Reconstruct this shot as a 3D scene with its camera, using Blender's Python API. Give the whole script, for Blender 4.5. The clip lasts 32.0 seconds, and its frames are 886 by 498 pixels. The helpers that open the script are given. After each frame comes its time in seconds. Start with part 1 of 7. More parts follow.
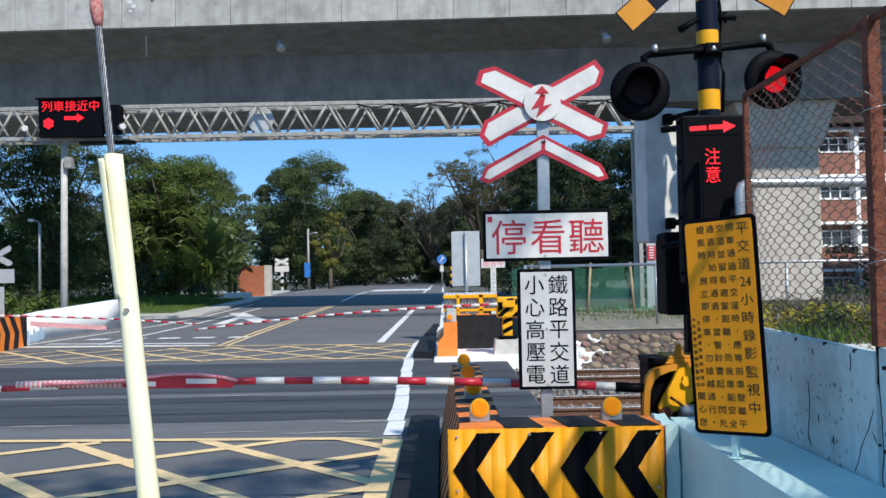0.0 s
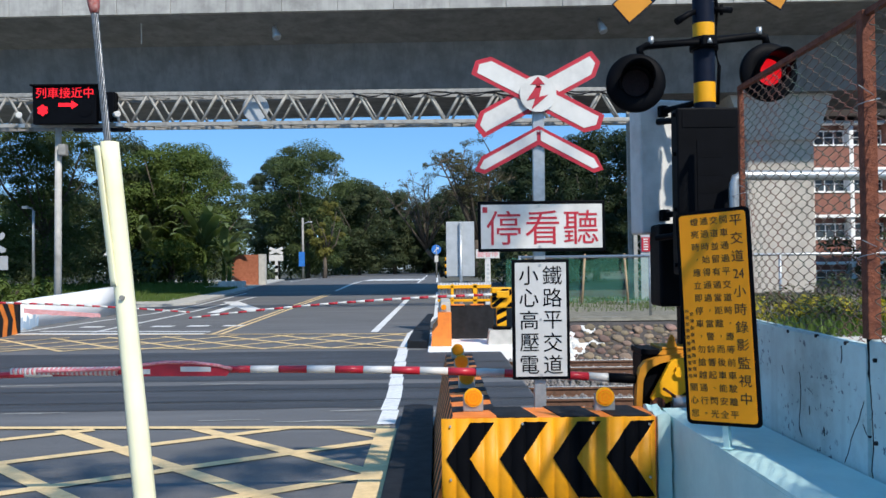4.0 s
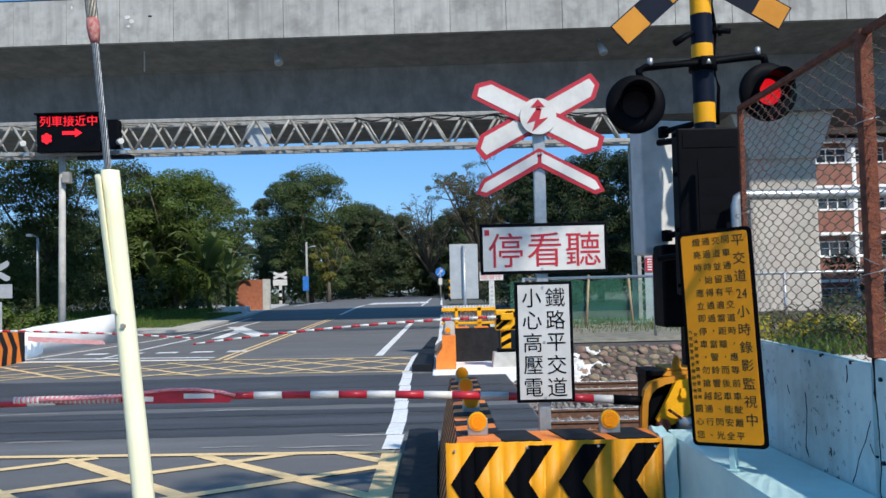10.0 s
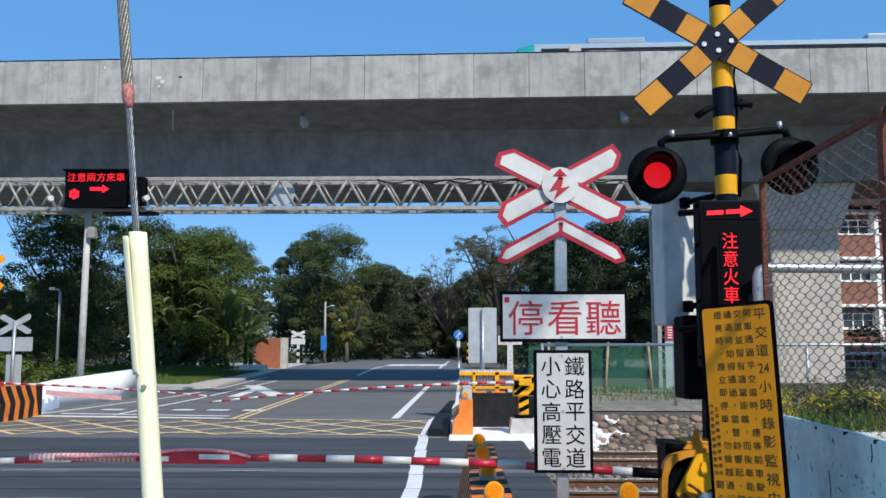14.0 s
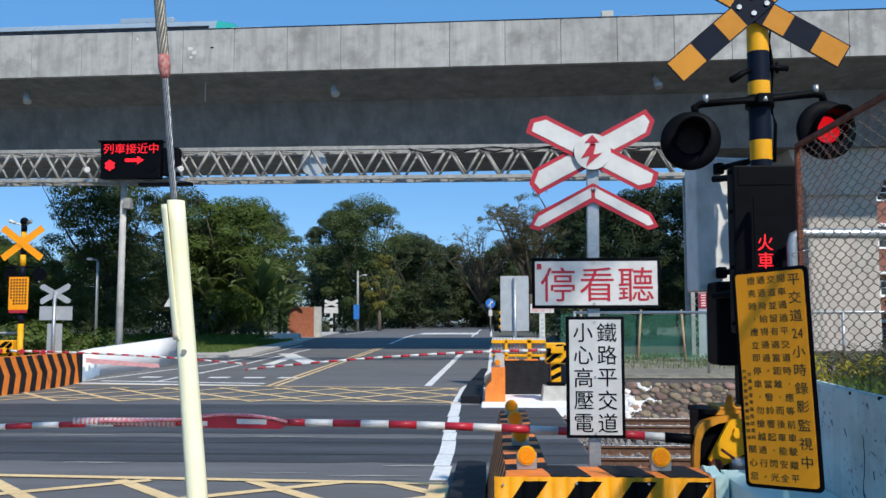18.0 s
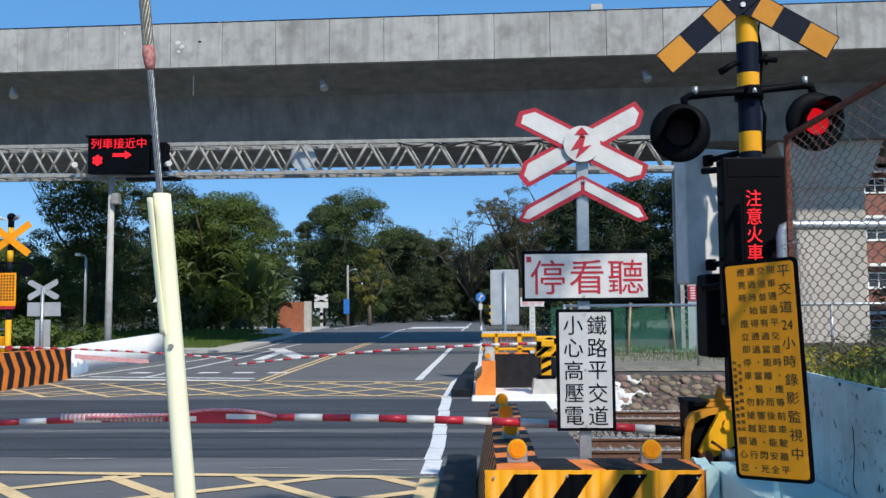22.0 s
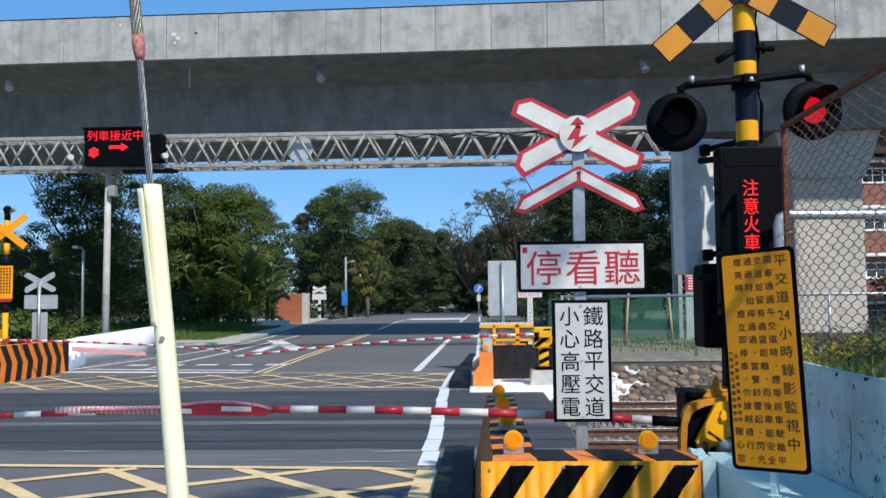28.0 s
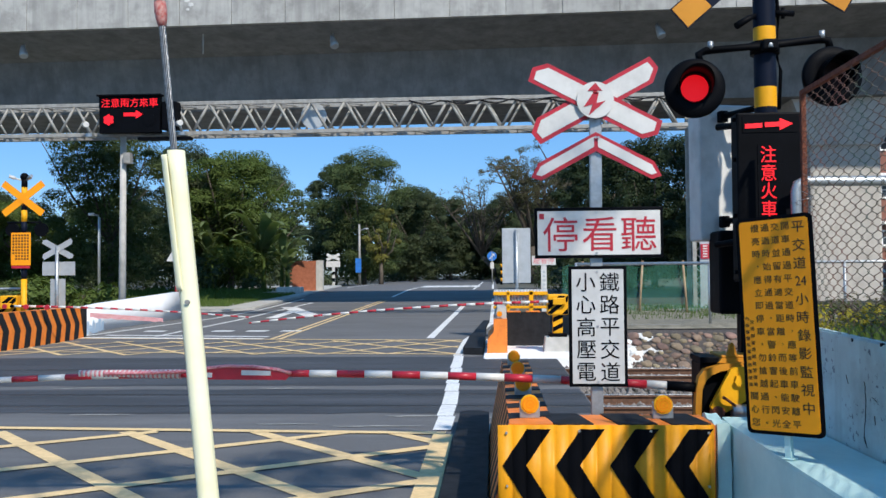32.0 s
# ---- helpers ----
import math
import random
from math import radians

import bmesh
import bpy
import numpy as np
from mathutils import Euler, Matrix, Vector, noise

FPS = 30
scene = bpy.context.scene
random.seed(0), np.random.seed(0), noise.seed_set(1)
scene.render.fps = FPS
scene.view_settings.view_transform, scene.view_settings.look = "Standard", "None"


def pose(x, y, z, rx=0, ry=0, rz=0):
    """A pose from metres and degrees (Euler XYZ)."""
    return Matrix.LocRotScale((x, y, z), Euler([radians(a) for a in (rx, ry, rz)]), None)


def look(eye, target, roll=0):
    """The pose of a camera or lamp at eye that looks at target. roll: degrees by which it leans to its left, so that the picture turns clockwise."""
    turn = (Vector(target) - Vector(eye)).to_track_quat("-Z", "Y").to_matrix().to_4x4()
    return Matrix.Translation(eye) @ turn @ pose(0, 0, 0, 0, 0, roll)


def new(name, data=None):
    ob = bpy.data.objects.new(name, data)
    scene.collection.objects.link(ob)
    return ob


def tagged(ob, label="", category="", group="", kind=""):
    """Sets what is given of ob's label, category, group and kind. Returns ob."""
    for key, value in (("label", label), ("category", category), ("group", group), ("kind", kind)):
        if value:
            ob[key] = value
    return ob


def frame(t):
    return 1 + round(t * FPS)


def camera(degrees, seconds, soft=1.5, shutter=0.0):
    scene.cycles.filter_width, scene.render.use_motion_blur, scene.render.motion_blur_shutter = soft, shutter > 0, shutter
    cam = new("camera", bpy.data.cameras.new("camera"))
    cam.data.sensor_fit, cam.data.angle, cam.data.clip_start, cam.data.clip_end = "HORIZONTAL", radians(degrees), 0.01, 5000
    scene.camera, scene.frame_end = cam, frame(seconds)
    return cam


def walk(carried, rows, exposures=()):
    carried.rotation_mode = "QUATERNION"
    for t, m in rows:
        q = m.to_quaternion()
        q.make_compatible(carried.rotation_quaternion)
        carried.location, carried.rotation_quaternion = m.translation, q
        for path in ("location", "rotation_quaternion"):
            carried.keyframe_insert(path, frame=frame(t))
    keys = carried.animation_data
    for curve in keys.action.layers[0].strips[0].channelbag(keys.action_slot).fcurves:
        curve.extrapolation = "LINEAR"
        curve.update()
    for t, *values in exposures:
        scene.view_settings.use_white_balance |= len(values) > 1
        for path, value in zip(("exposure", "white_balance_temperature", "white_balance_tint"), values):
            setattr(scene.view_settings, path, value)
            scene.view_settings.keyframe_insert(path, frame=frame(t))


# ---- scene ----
cam = camera(52.1, 32.0)
PATH = [
    (0, (0.0, 0.019, 1.596), (0.002, 2.018, 1.661), -1.1),
    (0.5, (0.0, 0.021, 1.596), (-0.006, 2.02, 1.663), -0.9),
    (1, (0.0, 0.023, 1.597), (0.003, 2.022, 1.655), -1.1),
    (1.5, (0.002, 0.017, 1.593), (0.001, 2.016, 1.642), -0.8),
    (2, (0.003, 0.022, 1.593), (0.034, 2.022, 1.641), -1.1),
    (2.5, (0.004, 0.028, 1.591), (0.031, 2.027, 1.625), -0.9),
    (3, (0.001, 0.027, 1.593), (0.014, 2.027, 1.631), -1.1),
    (3.5, (-0.001, 0.014, 1.595), (0.012, 2.014, 1.636), -0.9),
    (5.5, (-0.003, 0.0, 1.594), (0.01, 1.999, 1.641), -0.4),
    (6, (-0.005, -0.004, 1.594), (0.018, 1.995, 1.638), -0.8),
    (6.5, (-0.005, -0.018, 1.595), (0.033, 1.981, 1.643), -0.8),
    (7, (-0.001, -0.013, 1.598), (0.026, 1.986, 1.652), -1.4),
    (7.5, (0.001, -0.011, 1.595), (0.04, 1.988, 1.652), -1.1),
    (8, (0.003, -0.007, 1.598), (0.03, 1.992, 1.66), -1.4),
    (8.5, (0.006, -0.004, 1.596), (0.019, 1.995, 1.676), -1.2),
    (9, (0.006, 0.001, 1.6), (0.021, 1.999, 1.693), -1.3),
    (9.5, (0.008, -0.001, 1.597), (-0.003, 1.997, 1.686), -1.5),
    (10, (0.009, 0.01, 1.6), (0.015, 2.008, 1.693), -1.4),
    (10.5, (0.008, -0.001, 1.6), (0.024, 1.997, 1.692), -1.2),
    (11, (0.012, 0.0, 1.608), (0.065, 1.997, 1.714), -1.4),
    (11.5, (0.015, -0.001, 1.611), (0.023, 1.996, 1.72), -1.8),
    (12, (0.01, 0.003, 1.61), (-0.011, 2.001, 1.699), -1.0),
    (12.5, (0.009, 0.032, 1.615), (-0.029, 2.027, 1.75), -0.8),
    (13, (0.0, -0.019, 1.622), (-0.032, 1.968, 1.847), 0.1),
    (13.5, (0.001, -0.015, 1.624), (-0.047, 1.971, 1.86), 0.1),
    (14, (0.002, -0.009, 1.621), (-0.033, 1.978, 1.851), 0.0),
    (14.5, (0.003, -0.014, 1.62), (-0.041, 1.974, 1.829), -0.2),
    (16.5, (0.002, -0.032, 1.614), (-0.079, 1.96, 1.781), -0.7),
    (17, (0.002, -0.026, 1.609), (-0.095, 1.964, 1.778), -0.5),
    (17.5, (-0.001, -0.035, 1.61), (-0.106, 1.955, 1.78), -0.5),
    (18, (-0.001, -0.038, 1.608), (-0.106, 1.953, 1.77), -0.1),
    (18.5, (0.005, -0.026, 1.608), (-0.072, 1.967, 1.755), -0.5),
    (19, (0.013, -0.007, 1.607), (-0.048, 1.987, 1.752), -0.7),
    (19.5, (0.014, 0.003, 1.603), (-0.053, 1.998, 1.74), -0.9),
    (20, (0.012, 0.01, 1.604), (-0.049, 2.003, 1.752), -0.8),
    (20.5, (0.011, 0.005, 1.605), (-0.072, 1.998, 1.745), -1.2),
    (21, (0.007, 0.01, 1.607), (-0.072, 2.004, 1.745), -1.0),
    (21.5, (0.006, 0.005, 1.606), (-0.059, 1.999, 1.738), -0.7),
    (22, (0.001, -0.014, 1.604), (-0.082, 1.979, 1.753), -0.4),
    (22.5, (0.001, -0.018, 1.602), (-0.08, 1.975, 1.746), -0.6),
    (23, (0.005, -0.008, 1.608), (-0.078, 1.985, 1.753), -0.7),
    (23.5, (0.005, -0.007, 1.607), (-0.086, 1.986, 1.747), -1.1),
    (24, (0.007, -0.007, 1.605), (-0.083, 1.986, 1.746), -0.8),
    (24.5, (0.011, -0.009, 1.603), (-0.076, 1.984, 1.751), -0.9),
    (25, (0.013, -0.003, 1.605), (-0.077, 1.99, 1.747), -0.9),
    (25.5, (0.017, 0.0, 1.608), (-0.074, 1.993, 1.748), -1.2),
    (27.5, (0.015, 0.007, 1.606), (-0.078, 2.0, 1.745), -0.9),
    (28, (0.016, 0.016, 1.603), (-0.063, 2.01, 1.733), -0.6),
    (28.5, (0.014, 0.019, 1.605), (-0.057, 2.015, 1.717), -0.7),
    (29, (0.013, 0.032, 1.606), (-0.068, 2.028, 1.72), -0.7),
    (29.5, (0.008, 0.034, 1.603), (-0.082, 2.029, 1.711), -0.4),
    (30, (0.007, 0.032, 1.604), (-0.105, 2.026, 1.713), -0.3),
    (30.5, (0.005, 0.022, 1.607), (-0.135, 2.014, 1.729), -0.4),
    (31, (0.002, 0.001, 1.605), (-0.126, 1.994, 1.72), -0.5),
    (31.5, (-0.001, -0.01, 1.6), (-0.112, 1.985, 1.685), -0.4),
    (32, (-0.007, -0.021, 1.593), (-0.116, 1.976, 1.652), -0.5),
]
walk(cam, [(t, look(eye, target, roll)) for t, eye, target, roll in PATH], exposures=[(0, 0.01, 6500, 10), (7, -0.04, 6500, 10), (14, -0.11, 6500, 10), (19, -0.16, 6500, 10), (25, -0.17, 6500, 10), (29, -0.08, 6500, 10), (32, -0.07, 6500, 10)])

# ---- daylight: sun behind the camera to the right, clear blue sky ----
SUN_EL, SUN_AZ = 44.0, 148.0
world = bpy.data.worlds.new("sky")
scene.world = world
world.use_nodes = True
wn = world.node_tree
sky = wn.nodes.new("ShaderNodeTexSky")
sky.sky_type, sky.sun_disc = "NISHITA", False
sky.sun_elevation, sky.sun_rotation = radians(SUN_EL), radians(SUN_AZ)
sky.air_density, sky.dust_density, sky.ozone_density, sky.altitude = 1.0, 0.0, 3.0, 1200.0
rich = wn.nodes.new("ShaderNodeHueSaturation")
rich.inputs["Saturation"].default_value, rich.inputs["Hue"].default_value = 1.22, 0.506
rich.inputs["Value"].default_value = 1.15
wn.links.new(sky.outputs[0], rich.inputs["Color"])
even = wn.nodes.new("ShaderNodeMix")
even.data_type = "RGBA"
even.inputs["Factor"].default_value = 0.62
even.inputs["B"].default_value = (1.05, 3.15, 6.3, 1)
wn.links.new(rich.outputs[0], even.inputs["A"])
wn.links.new(even.outputs["Result"], wn.nodes["Background"].inputs[0])
wn.nodes["Background"].inputs[1].default_value = 0.145
sun = new("sun", bpy.data.lights.new("sun", "SUN"))
sun.data.energy, sun.data.angle, sun.data.color = 5.0, radians(1.2), (1.0, 0.94, 0.84)
sd = Vector((math.sin(radians(SUN_AZ)) * math.cos(radians(SUN_EL)), math.cos(radians(SUN_AZ)) * math.cos(radians(SUN_EL)), math.sin(radians(SUN_EL))))
sun.matrix_world = look(sd * 50, (0, 0, 0))

# ---- materials ----
def shade(name, a, b=None, rough=0.6, metal=0.0, scale=8.0, big=0.6, stain=0.25, bump=0.15, bscale=None, spec=0.5, local=False, island=0.0, coat=0.0, streak=0.0, flake=0.0, smear=0.0):
    """Two-scale noise between colours a and b, darker stains at the scale big, fine bump; streak: rain streaks down a face; flake: dark flaked spots."""
    m = bpy.data.materials.new(name)
    m.use_nodes = True
    n, l = m.node_tree.nodes, m.node_tree.links
    p = n["Principled BSDF"]
    b = b or tuple(c * 0.78 for c in a)
    pos = n.new("ShaderNodeTexCoord").outputs["Object"] if local else n.new("ShaderNodeNewGeometry").outputs["Position"]
    def noi(s, d=6.0):
        t = n.new("ShaderNodeTexNoise")
        t.inputs["Scale"].default_value, t.inputs["Detail"].default_value, t.inputs["Roughness"].default_value = s, d, 0.62
        l.new(pos, t.inputs["Vector"])
        return t.outputs["Fac"]
    def ramp(f, lo, hi):
        r = n.new("ShaderNodeMapRange")
        r.inputs["From Min"].default_value, r.inputs["From Max"].default_value = lo, hi
        l.new(f, r.inputs["Value"])
        return r.outputs["Result"]
    def mix(f, c1, c2, mode="MIX"):
        x = n.new("ShaderNodeMix")
        x.data_type, x.blend_type = "RGBA", mode
        for s, v in ((x.inputs["Factor"], f), (x.inputs["A"], c1), (x.inputs["B"], c2)):
            if hasattr(v, "default_value") or hasattr(v, "links"):
                l.new(v, s)
            elif isinstance(v, tuple):
                s.default_value = (*v[:3], 1)
            else:
                s.default_value = v
        return x.outputs["Result"]
    fine = noi(scale)
    col = mix(ramp(fine, 0.36, 0.64), a, b)
    if stain:
        st = ramp(noi(big, 8.0), 0.5, 0.72)
        k = n.new("ShaderNodeMath")
        k.operation = "MULTIPLY"
        k.inputs[1].default_value = stain
        l.new(st, k.inputs[0])
        col = mix(k.outputs[0], col, tuple(c * 0.42 for c in a))
    if streak:
        mp = n.new("ShaderNodeMapping")
        mp.inputs["Scale"].default_value = (1.0, 1.0, 0.07)
        l.new(pos, mp.inputs["Vector"])
        for sc, lo, amount in ((2.6, 0.5, streak), (9.0, 0.54, streak * 0.7)):
            t = n.new("ShaderNodeTexNoise")
            t.inputs["Scale"].default_value, t.inputs["Detail"].default_value = sc, 5.0
            l.new(mp.outputs["Vector"], t.inputs["Vector"])
            k = n.new("ShaderNodeMath")
            k.operation = "MULTIPLY"
            k.inputs[1].default_value = amount
            l.new(ramp(t.outputs["Fac"], lo, lo + 0.2), k.inputs[0])
            col = mix(k.outputs[0], col, tuple(c * 0.5 for c in a))
    if smear:
        mp = n.new("ShaderNodeMapping")
        mp.inputs["Scale"].default_value = (0.22, 1.5, 1.0)
        l.new(pos, mp.inputs["Vector"])
        for sc, lo, amount, tone in ((0.9, 0.47, smear, 1.75), (3.2, 0.5, smear * 0.8, 1.5), (1.7, 0.52, smear, 0.5)):
            t = n.new("ShaderNodeTexNoise")
            t.inputs["Scale"].default_value, t.inputs["Detail"].default_value, t.inputs["Roughness"].default_value = sc, 7.0, 0.68
            l.new(mp.outputs["Vector"], t.inputs["Vector"])
            k = n.new("ShaderNodeMath")
            k.operation = "MULTIPLY"
            k.inputs[1].default_value = amount
            l.new(ramp(t.outputs["Fac"], lo, lo + 0.2), k.inputs[0])
            col = mix(k.outputs[0], col, tuple(c * tone for c in a))
    if flake:
        k = n.new("ShaderNodeMath")
        k.operation = "MULTIPLY"
        l.new(ramp(noi(26.0, 3.0), 0.60, 0.63), k.inputs[0])
        l.new(ramp(noi(2.7, 2.0), 0.50, 0.60), k.inputs[1])
        k2 = n.new("ShaderNodeMath")
        k2.operation = "MULTIPLY"
        k2.inputs[1].default_value = flake
        l.new(k.outputs[0], k2.inputs[0])
        col = mix(k2.outputs[0], col, (0.09, 0.12, 0.15))
    if island:
        g = n.new("ShaderNodeNewGeometry")
        hsv = n.new("ShaderNodeHueSaturation")
        l.new(col, hsv.inputs["Color"])
        mr = n.new("ShaderNodeMapRange")
        mr.inputs["To Min"].default_value, mr.inputs["To Max"].default_value = 1 - island, 1 + island
        l.new(g.outputs["Random Per Island"], mr.inputs["Value"])
        l.new(mr.outputs["Result"], hsv.inputs["Value"])
        col = hsv.outputs["Color"]
    l.new(col, p.inputs["Base Color"])
    p.inputs["Metallic"].default_value = metal
    p.inputs["Specular IOR Level"].default_value = spec
    p.inputs["Coat Weight"].default_value = coat
    rr = n.new("ShaderNodeMapRange")
    rr.inputs["To Min"].default_value, rr.inputs["To Max"].default_value = max(rough - 0.12, 0.03), min(rough + 0.12, 1)
    l.new(fine, rr.inputs["Value"])
    l.new(rr.outputs["Result"], p.inputs["Roughness"])
    if bump:
        bn = n.new("ShaderNodeBump")
        bn.inputs["Strength"].default_value, bn.inputs["Distance"].default_value = bump, 0.02
        l.new(noi(bscale or scale * 3, 4.0), bn.inputs["Height"])
        l.new(bn.outputs["Normal"], p.inputs["Normal"])
    return m


def glow(name, c, s):
    m = bpy.data.materials.new(name)
    m.use_nodes = True
    p = m.node_tree.nodes["Principled BSDF"]
    p.inputs["Base Color"].default_value = (*[v * 0.4 for v in c], 1)
    p.inputs["Emission Color"].default_value = (*c, 1)
    p.inputs["Emission Strength"].default_value = s
    return m


def leafy(name, a, b, trans=0.25):
    m = shade(name, a, b, rough=0.6, scale=0.9, big=0.25, stain=0.35, bump=0.0, island=0.2, spec=0.15)
    n, l = m.node_tree.nodes, m.node_tree.links
    p = n["Principled BSDF"]
    t = n.new("ShaderNodeBsdfTranslucent")
    t.inputs["Color"].default_value = (a[0] * 1.6, a[1] * 1.7, a[2] * 0.7, 1)
    x = n.new("ShaderNodeMixShader")
    x.inputs[0].default_value = trans
    l.new(p.outputs[0], x.inputs[1])
    l.new(t.outputs[0], x.inputs[2])
    l.new(x.outputs[0], n["Material Output"].inputs["Surface"])
    return m


def vary(m, hue, value):
    """Let each object of a kind differ a little in hue and value."""
    n, l = m.node_tree.nodes, m.node_tree.links
    s = n["Principled BSDF"].inputs["Base Color"]
    src = s.links[0].from_socket
    h, o, r = n.new("ShaderNodeHueSaturation"), n.new("ShaderNodeObjectInfo"), n.new("ShaderNodeMapRange")
    r2 = n.new("ShaderNodeMapRange")
    r.inputs["To Min"].default_value, r.inputs["To Max"].default_value = 1 - value, 1 + value
    r2.inputs["To Min"].default_value, r2.inputs["To Max"].default_value = 0.5 - hue * 0.4, 0.5 + hue
    l.new(o.outputs["Random"], r.inputs["Value"])
    f = n.new("ShaderNodeMath")
    f.operation = "MULTIPLY"
    f.inputs[1].default_value = 7.13
    g = n.new("ShaderNodeMath")
    g.operation = "FRACT"
    l.new(o.outputs["Random"], f.inputs[0])
    l.new(f.outputs[0], g.inputs[0])
    l.new(g.outputs[0], r2.inputs["Value"])
    l.new(r.outputs["Result"], h.inputs["Value"])
    l.new(r2.outputs["Result"], h.inputs["Hue"])
    l.new(src, h.inputs["Color"])
    l.new(h.outputs["Color"], s)


ASPHALT = shade("asphalt", (0.138, 0.137, 0.137), (0.104, 0.103, 0.104), 0.82, scale=60, big=0.35, stain=0.35, bump=0.35, bscale=160, smear=0.3)
ASPHALT_NEW = shade("new_asphalt", (0.052, 0.055, 0.062), (0.034, 0.037, 0.042), 0.74, scale=70, big=0.5, stain=0.3, bump=0.35, bscale=170, smear=0.6)
# one concrete in two tones: lighter for the sunlit parapet, darkened for the shaded girder
PARAPET = shade("sunlit_parapet_concrete", (0.42, 0.415, 0.39), (0.33, 0.325, 0.305), 0.85, scale=1.8, big=0.9, stain=0.6, bump=0.15, bscale=12, streak=0.55)
vary(PARAPET, 0.0, 0.08)
CONCRETE_SHADE = shade("shade_darkened_concrete", (0.245, 0.248, 0.246), (0.18, 0.184, 0.184), 0.85, scale=1.4, big=0.8, stain=0.6, bump=0.15, bscale=12, streak=0.5)
vary(CONCRETE_SHADE, 0.0, 0.07)
CONC_PALE = shade("pale_concrete", (0.52, 0.50, 0.46), (0.40, 0.39, 0.36), 0.85, scale=4, big=1.2, stain=0.3, bump=0.2, bscale=30)
BLUEPAINT = shade("weathered_pale_blue_paint", (0.54, 0.76, 0.73), (0.47, 0.69, 0.67), 0.62, scale=5, big=2.2, stain=0.2, bump=0.12, bscale=20)
WALLPAINT = shade("stained_pale_blue_wall", (0.56, 0.71, 0.70), (0.49, 0.61, 0.60), 0.7, scale=4, big=3.2, stain=0.55, bump=0.25, bscale=18, streak=0.55, flake=0.9)
WHITEWALL = shade("white_painted_wall", (0.93, 0.93, 0.93), (0.87, 0.88, 0.89), 0.6, scale=2, big=0.8, stain=0.12, bump=0.08)
WHITE = shade("white_paint", (0.68, 0.67, 0.64), (0.58, 0.57, 0.54), 0.4, scale=6, big=3, stain=0.28, bump=0.05, local=True)
LINEWHITE = shade("white_road_paint", (0.82, 0.82, 0.80), (0.64, 0.64, 0.63), 0.7, scale=14, big=1.5, stain=0.3, bump=0.2, bscale=90)
LINEYELLOW = shade("yellow_road_paint", (0.86, 0.62, 0.31), (0.70, 0.50, 0.25), 0.7, scale=12, big=1.2, stain=0.35, bump=0.2, bscale=90)
RED = shade("red_paint", (0.47, 0.018, 0.035), (0.40, 0.016, 0.03), 0.4, scale=9, big=4, stain=0.15, bump=0.04, local=True)
YELLOW = shade("yellow_paint", (0.84, 0.40, 0.006), (0.76, 0.35, 0.005), 0.5, spec=0.3, scale=6, big=3, stain=0.15, bump=0.05, local=True)
AMBER = shade("amber_sign_yellow", (0.95, 0.345, 0.008), (0.90, 0.31, 0.006), 0.5, spec=0.25, scale=3, big=2, stain=0.06, bump=0.02, local=True)
SHEETGOLD = shade("golden_yellow_paint", (0.74, 0.315, 0.005), (0.64, 0.265, 0.004), 0.5, spec=0.3, scale=6, big=3, stain=0.2, bump=0.05, local=True)
AMBER_WORN = shade("faded_amber_paint", (0.60, 0.25, 0.02), (0.50, 0.20, 0.015), 0.55, spec=0.25, scale=5, big=3, stain=0.25, bump=0.03, local=True)
ORANGE = shade("orange_paint", (0.85, 0.235, 0.028), (0.72, 0.19, 0.025), 0.5, scale=7, big=2.5, stain=0.2, bump=0.1)
BLACK = shade("black_paint", (0.0032, 0.0037, 0.0055), (0.002, 0.0024, 0.0036), 0.55, scale=6, big=2, stain=0.2, bump=0.06, local=True, spec=0.06)
BLACKMAT = shade("matt_black_paint", (0.016, 0.017, 0.02), (0.009, 0.010, 0.012), 0.7, scale=7, big=2, stain=0.2, bump=0.12, spec=0.25)
NAVY = shade("navy_black_band", (0.007, 0.011, 0.024), (0.005, 0.008, 0.018), 0.5, spec=0.1, scale=6, big=3, stain=0.1, bump=0.04, local=True)
GALV = shade("galvanised_steel", (0.48, 0.50, 0.51), (0.36, 0.38, 0.39), 0.45, 0.75, scale=16, big=3, stain=0.2, bump=0.06)
STEEL = shade("weathered_steel_paint", (0.38, 0.37, 0.34), (0.26, 0.25, 0.23), 0.6, 0.2, scale=5, big=1, stain=0.3, bump=0.08)
WIREMETAL = shade("twisted_wire_steel", (0.22, 0.23, 0.24), (0.13, 0.135, 0.14), 0.42, 0.7, scale=60, big=8, stain=0.25, bump=0.1)
RUST = shade("rusted_iron", (0.20, 0.058, 0.026), (0.095, 0.026, 0.014), 0.85, scale=22, big=4, stain=0.45, bump=0.5, bscale=70)
RAILRUST = shade("rusty_rail", (0.17, 0.085, 0.05), (0.10, 0.05, 0.03), 0.8, scale=14, big=3, stain=0.3, bump=0.3)
RAILTOP = shade("worn_rail_head", (0.55, 0.54, 0.52), (0.42, 0.41, 0.40), 0.28, 0.9, scale=20, big=3, stain=0.2, bump=0.04)
RAILROAD = shade("dull_rail_steel", (0.10, 0.095, 0.09), (0.06, 0.058, 0.056), 0.55, 0.5, scale=10, big=2, stain=0.3, bump=0.1)
FENCEWIRE = shade("rusty_green_fence_wire", (0.24, 0.10, 0.075), (0.08, 0.13, 0.10), 0.7, 0.1, scale=3.5, big=9, stain=0.2, bump=0.2)
BOARDWHITE = shade("weathered_white_board", (0.56, 0.56, 0.55), (0.49, 0.49, 0.48), 0.45, scale=5, big=2.5, stain=0.12, bump=0.04, local=True)
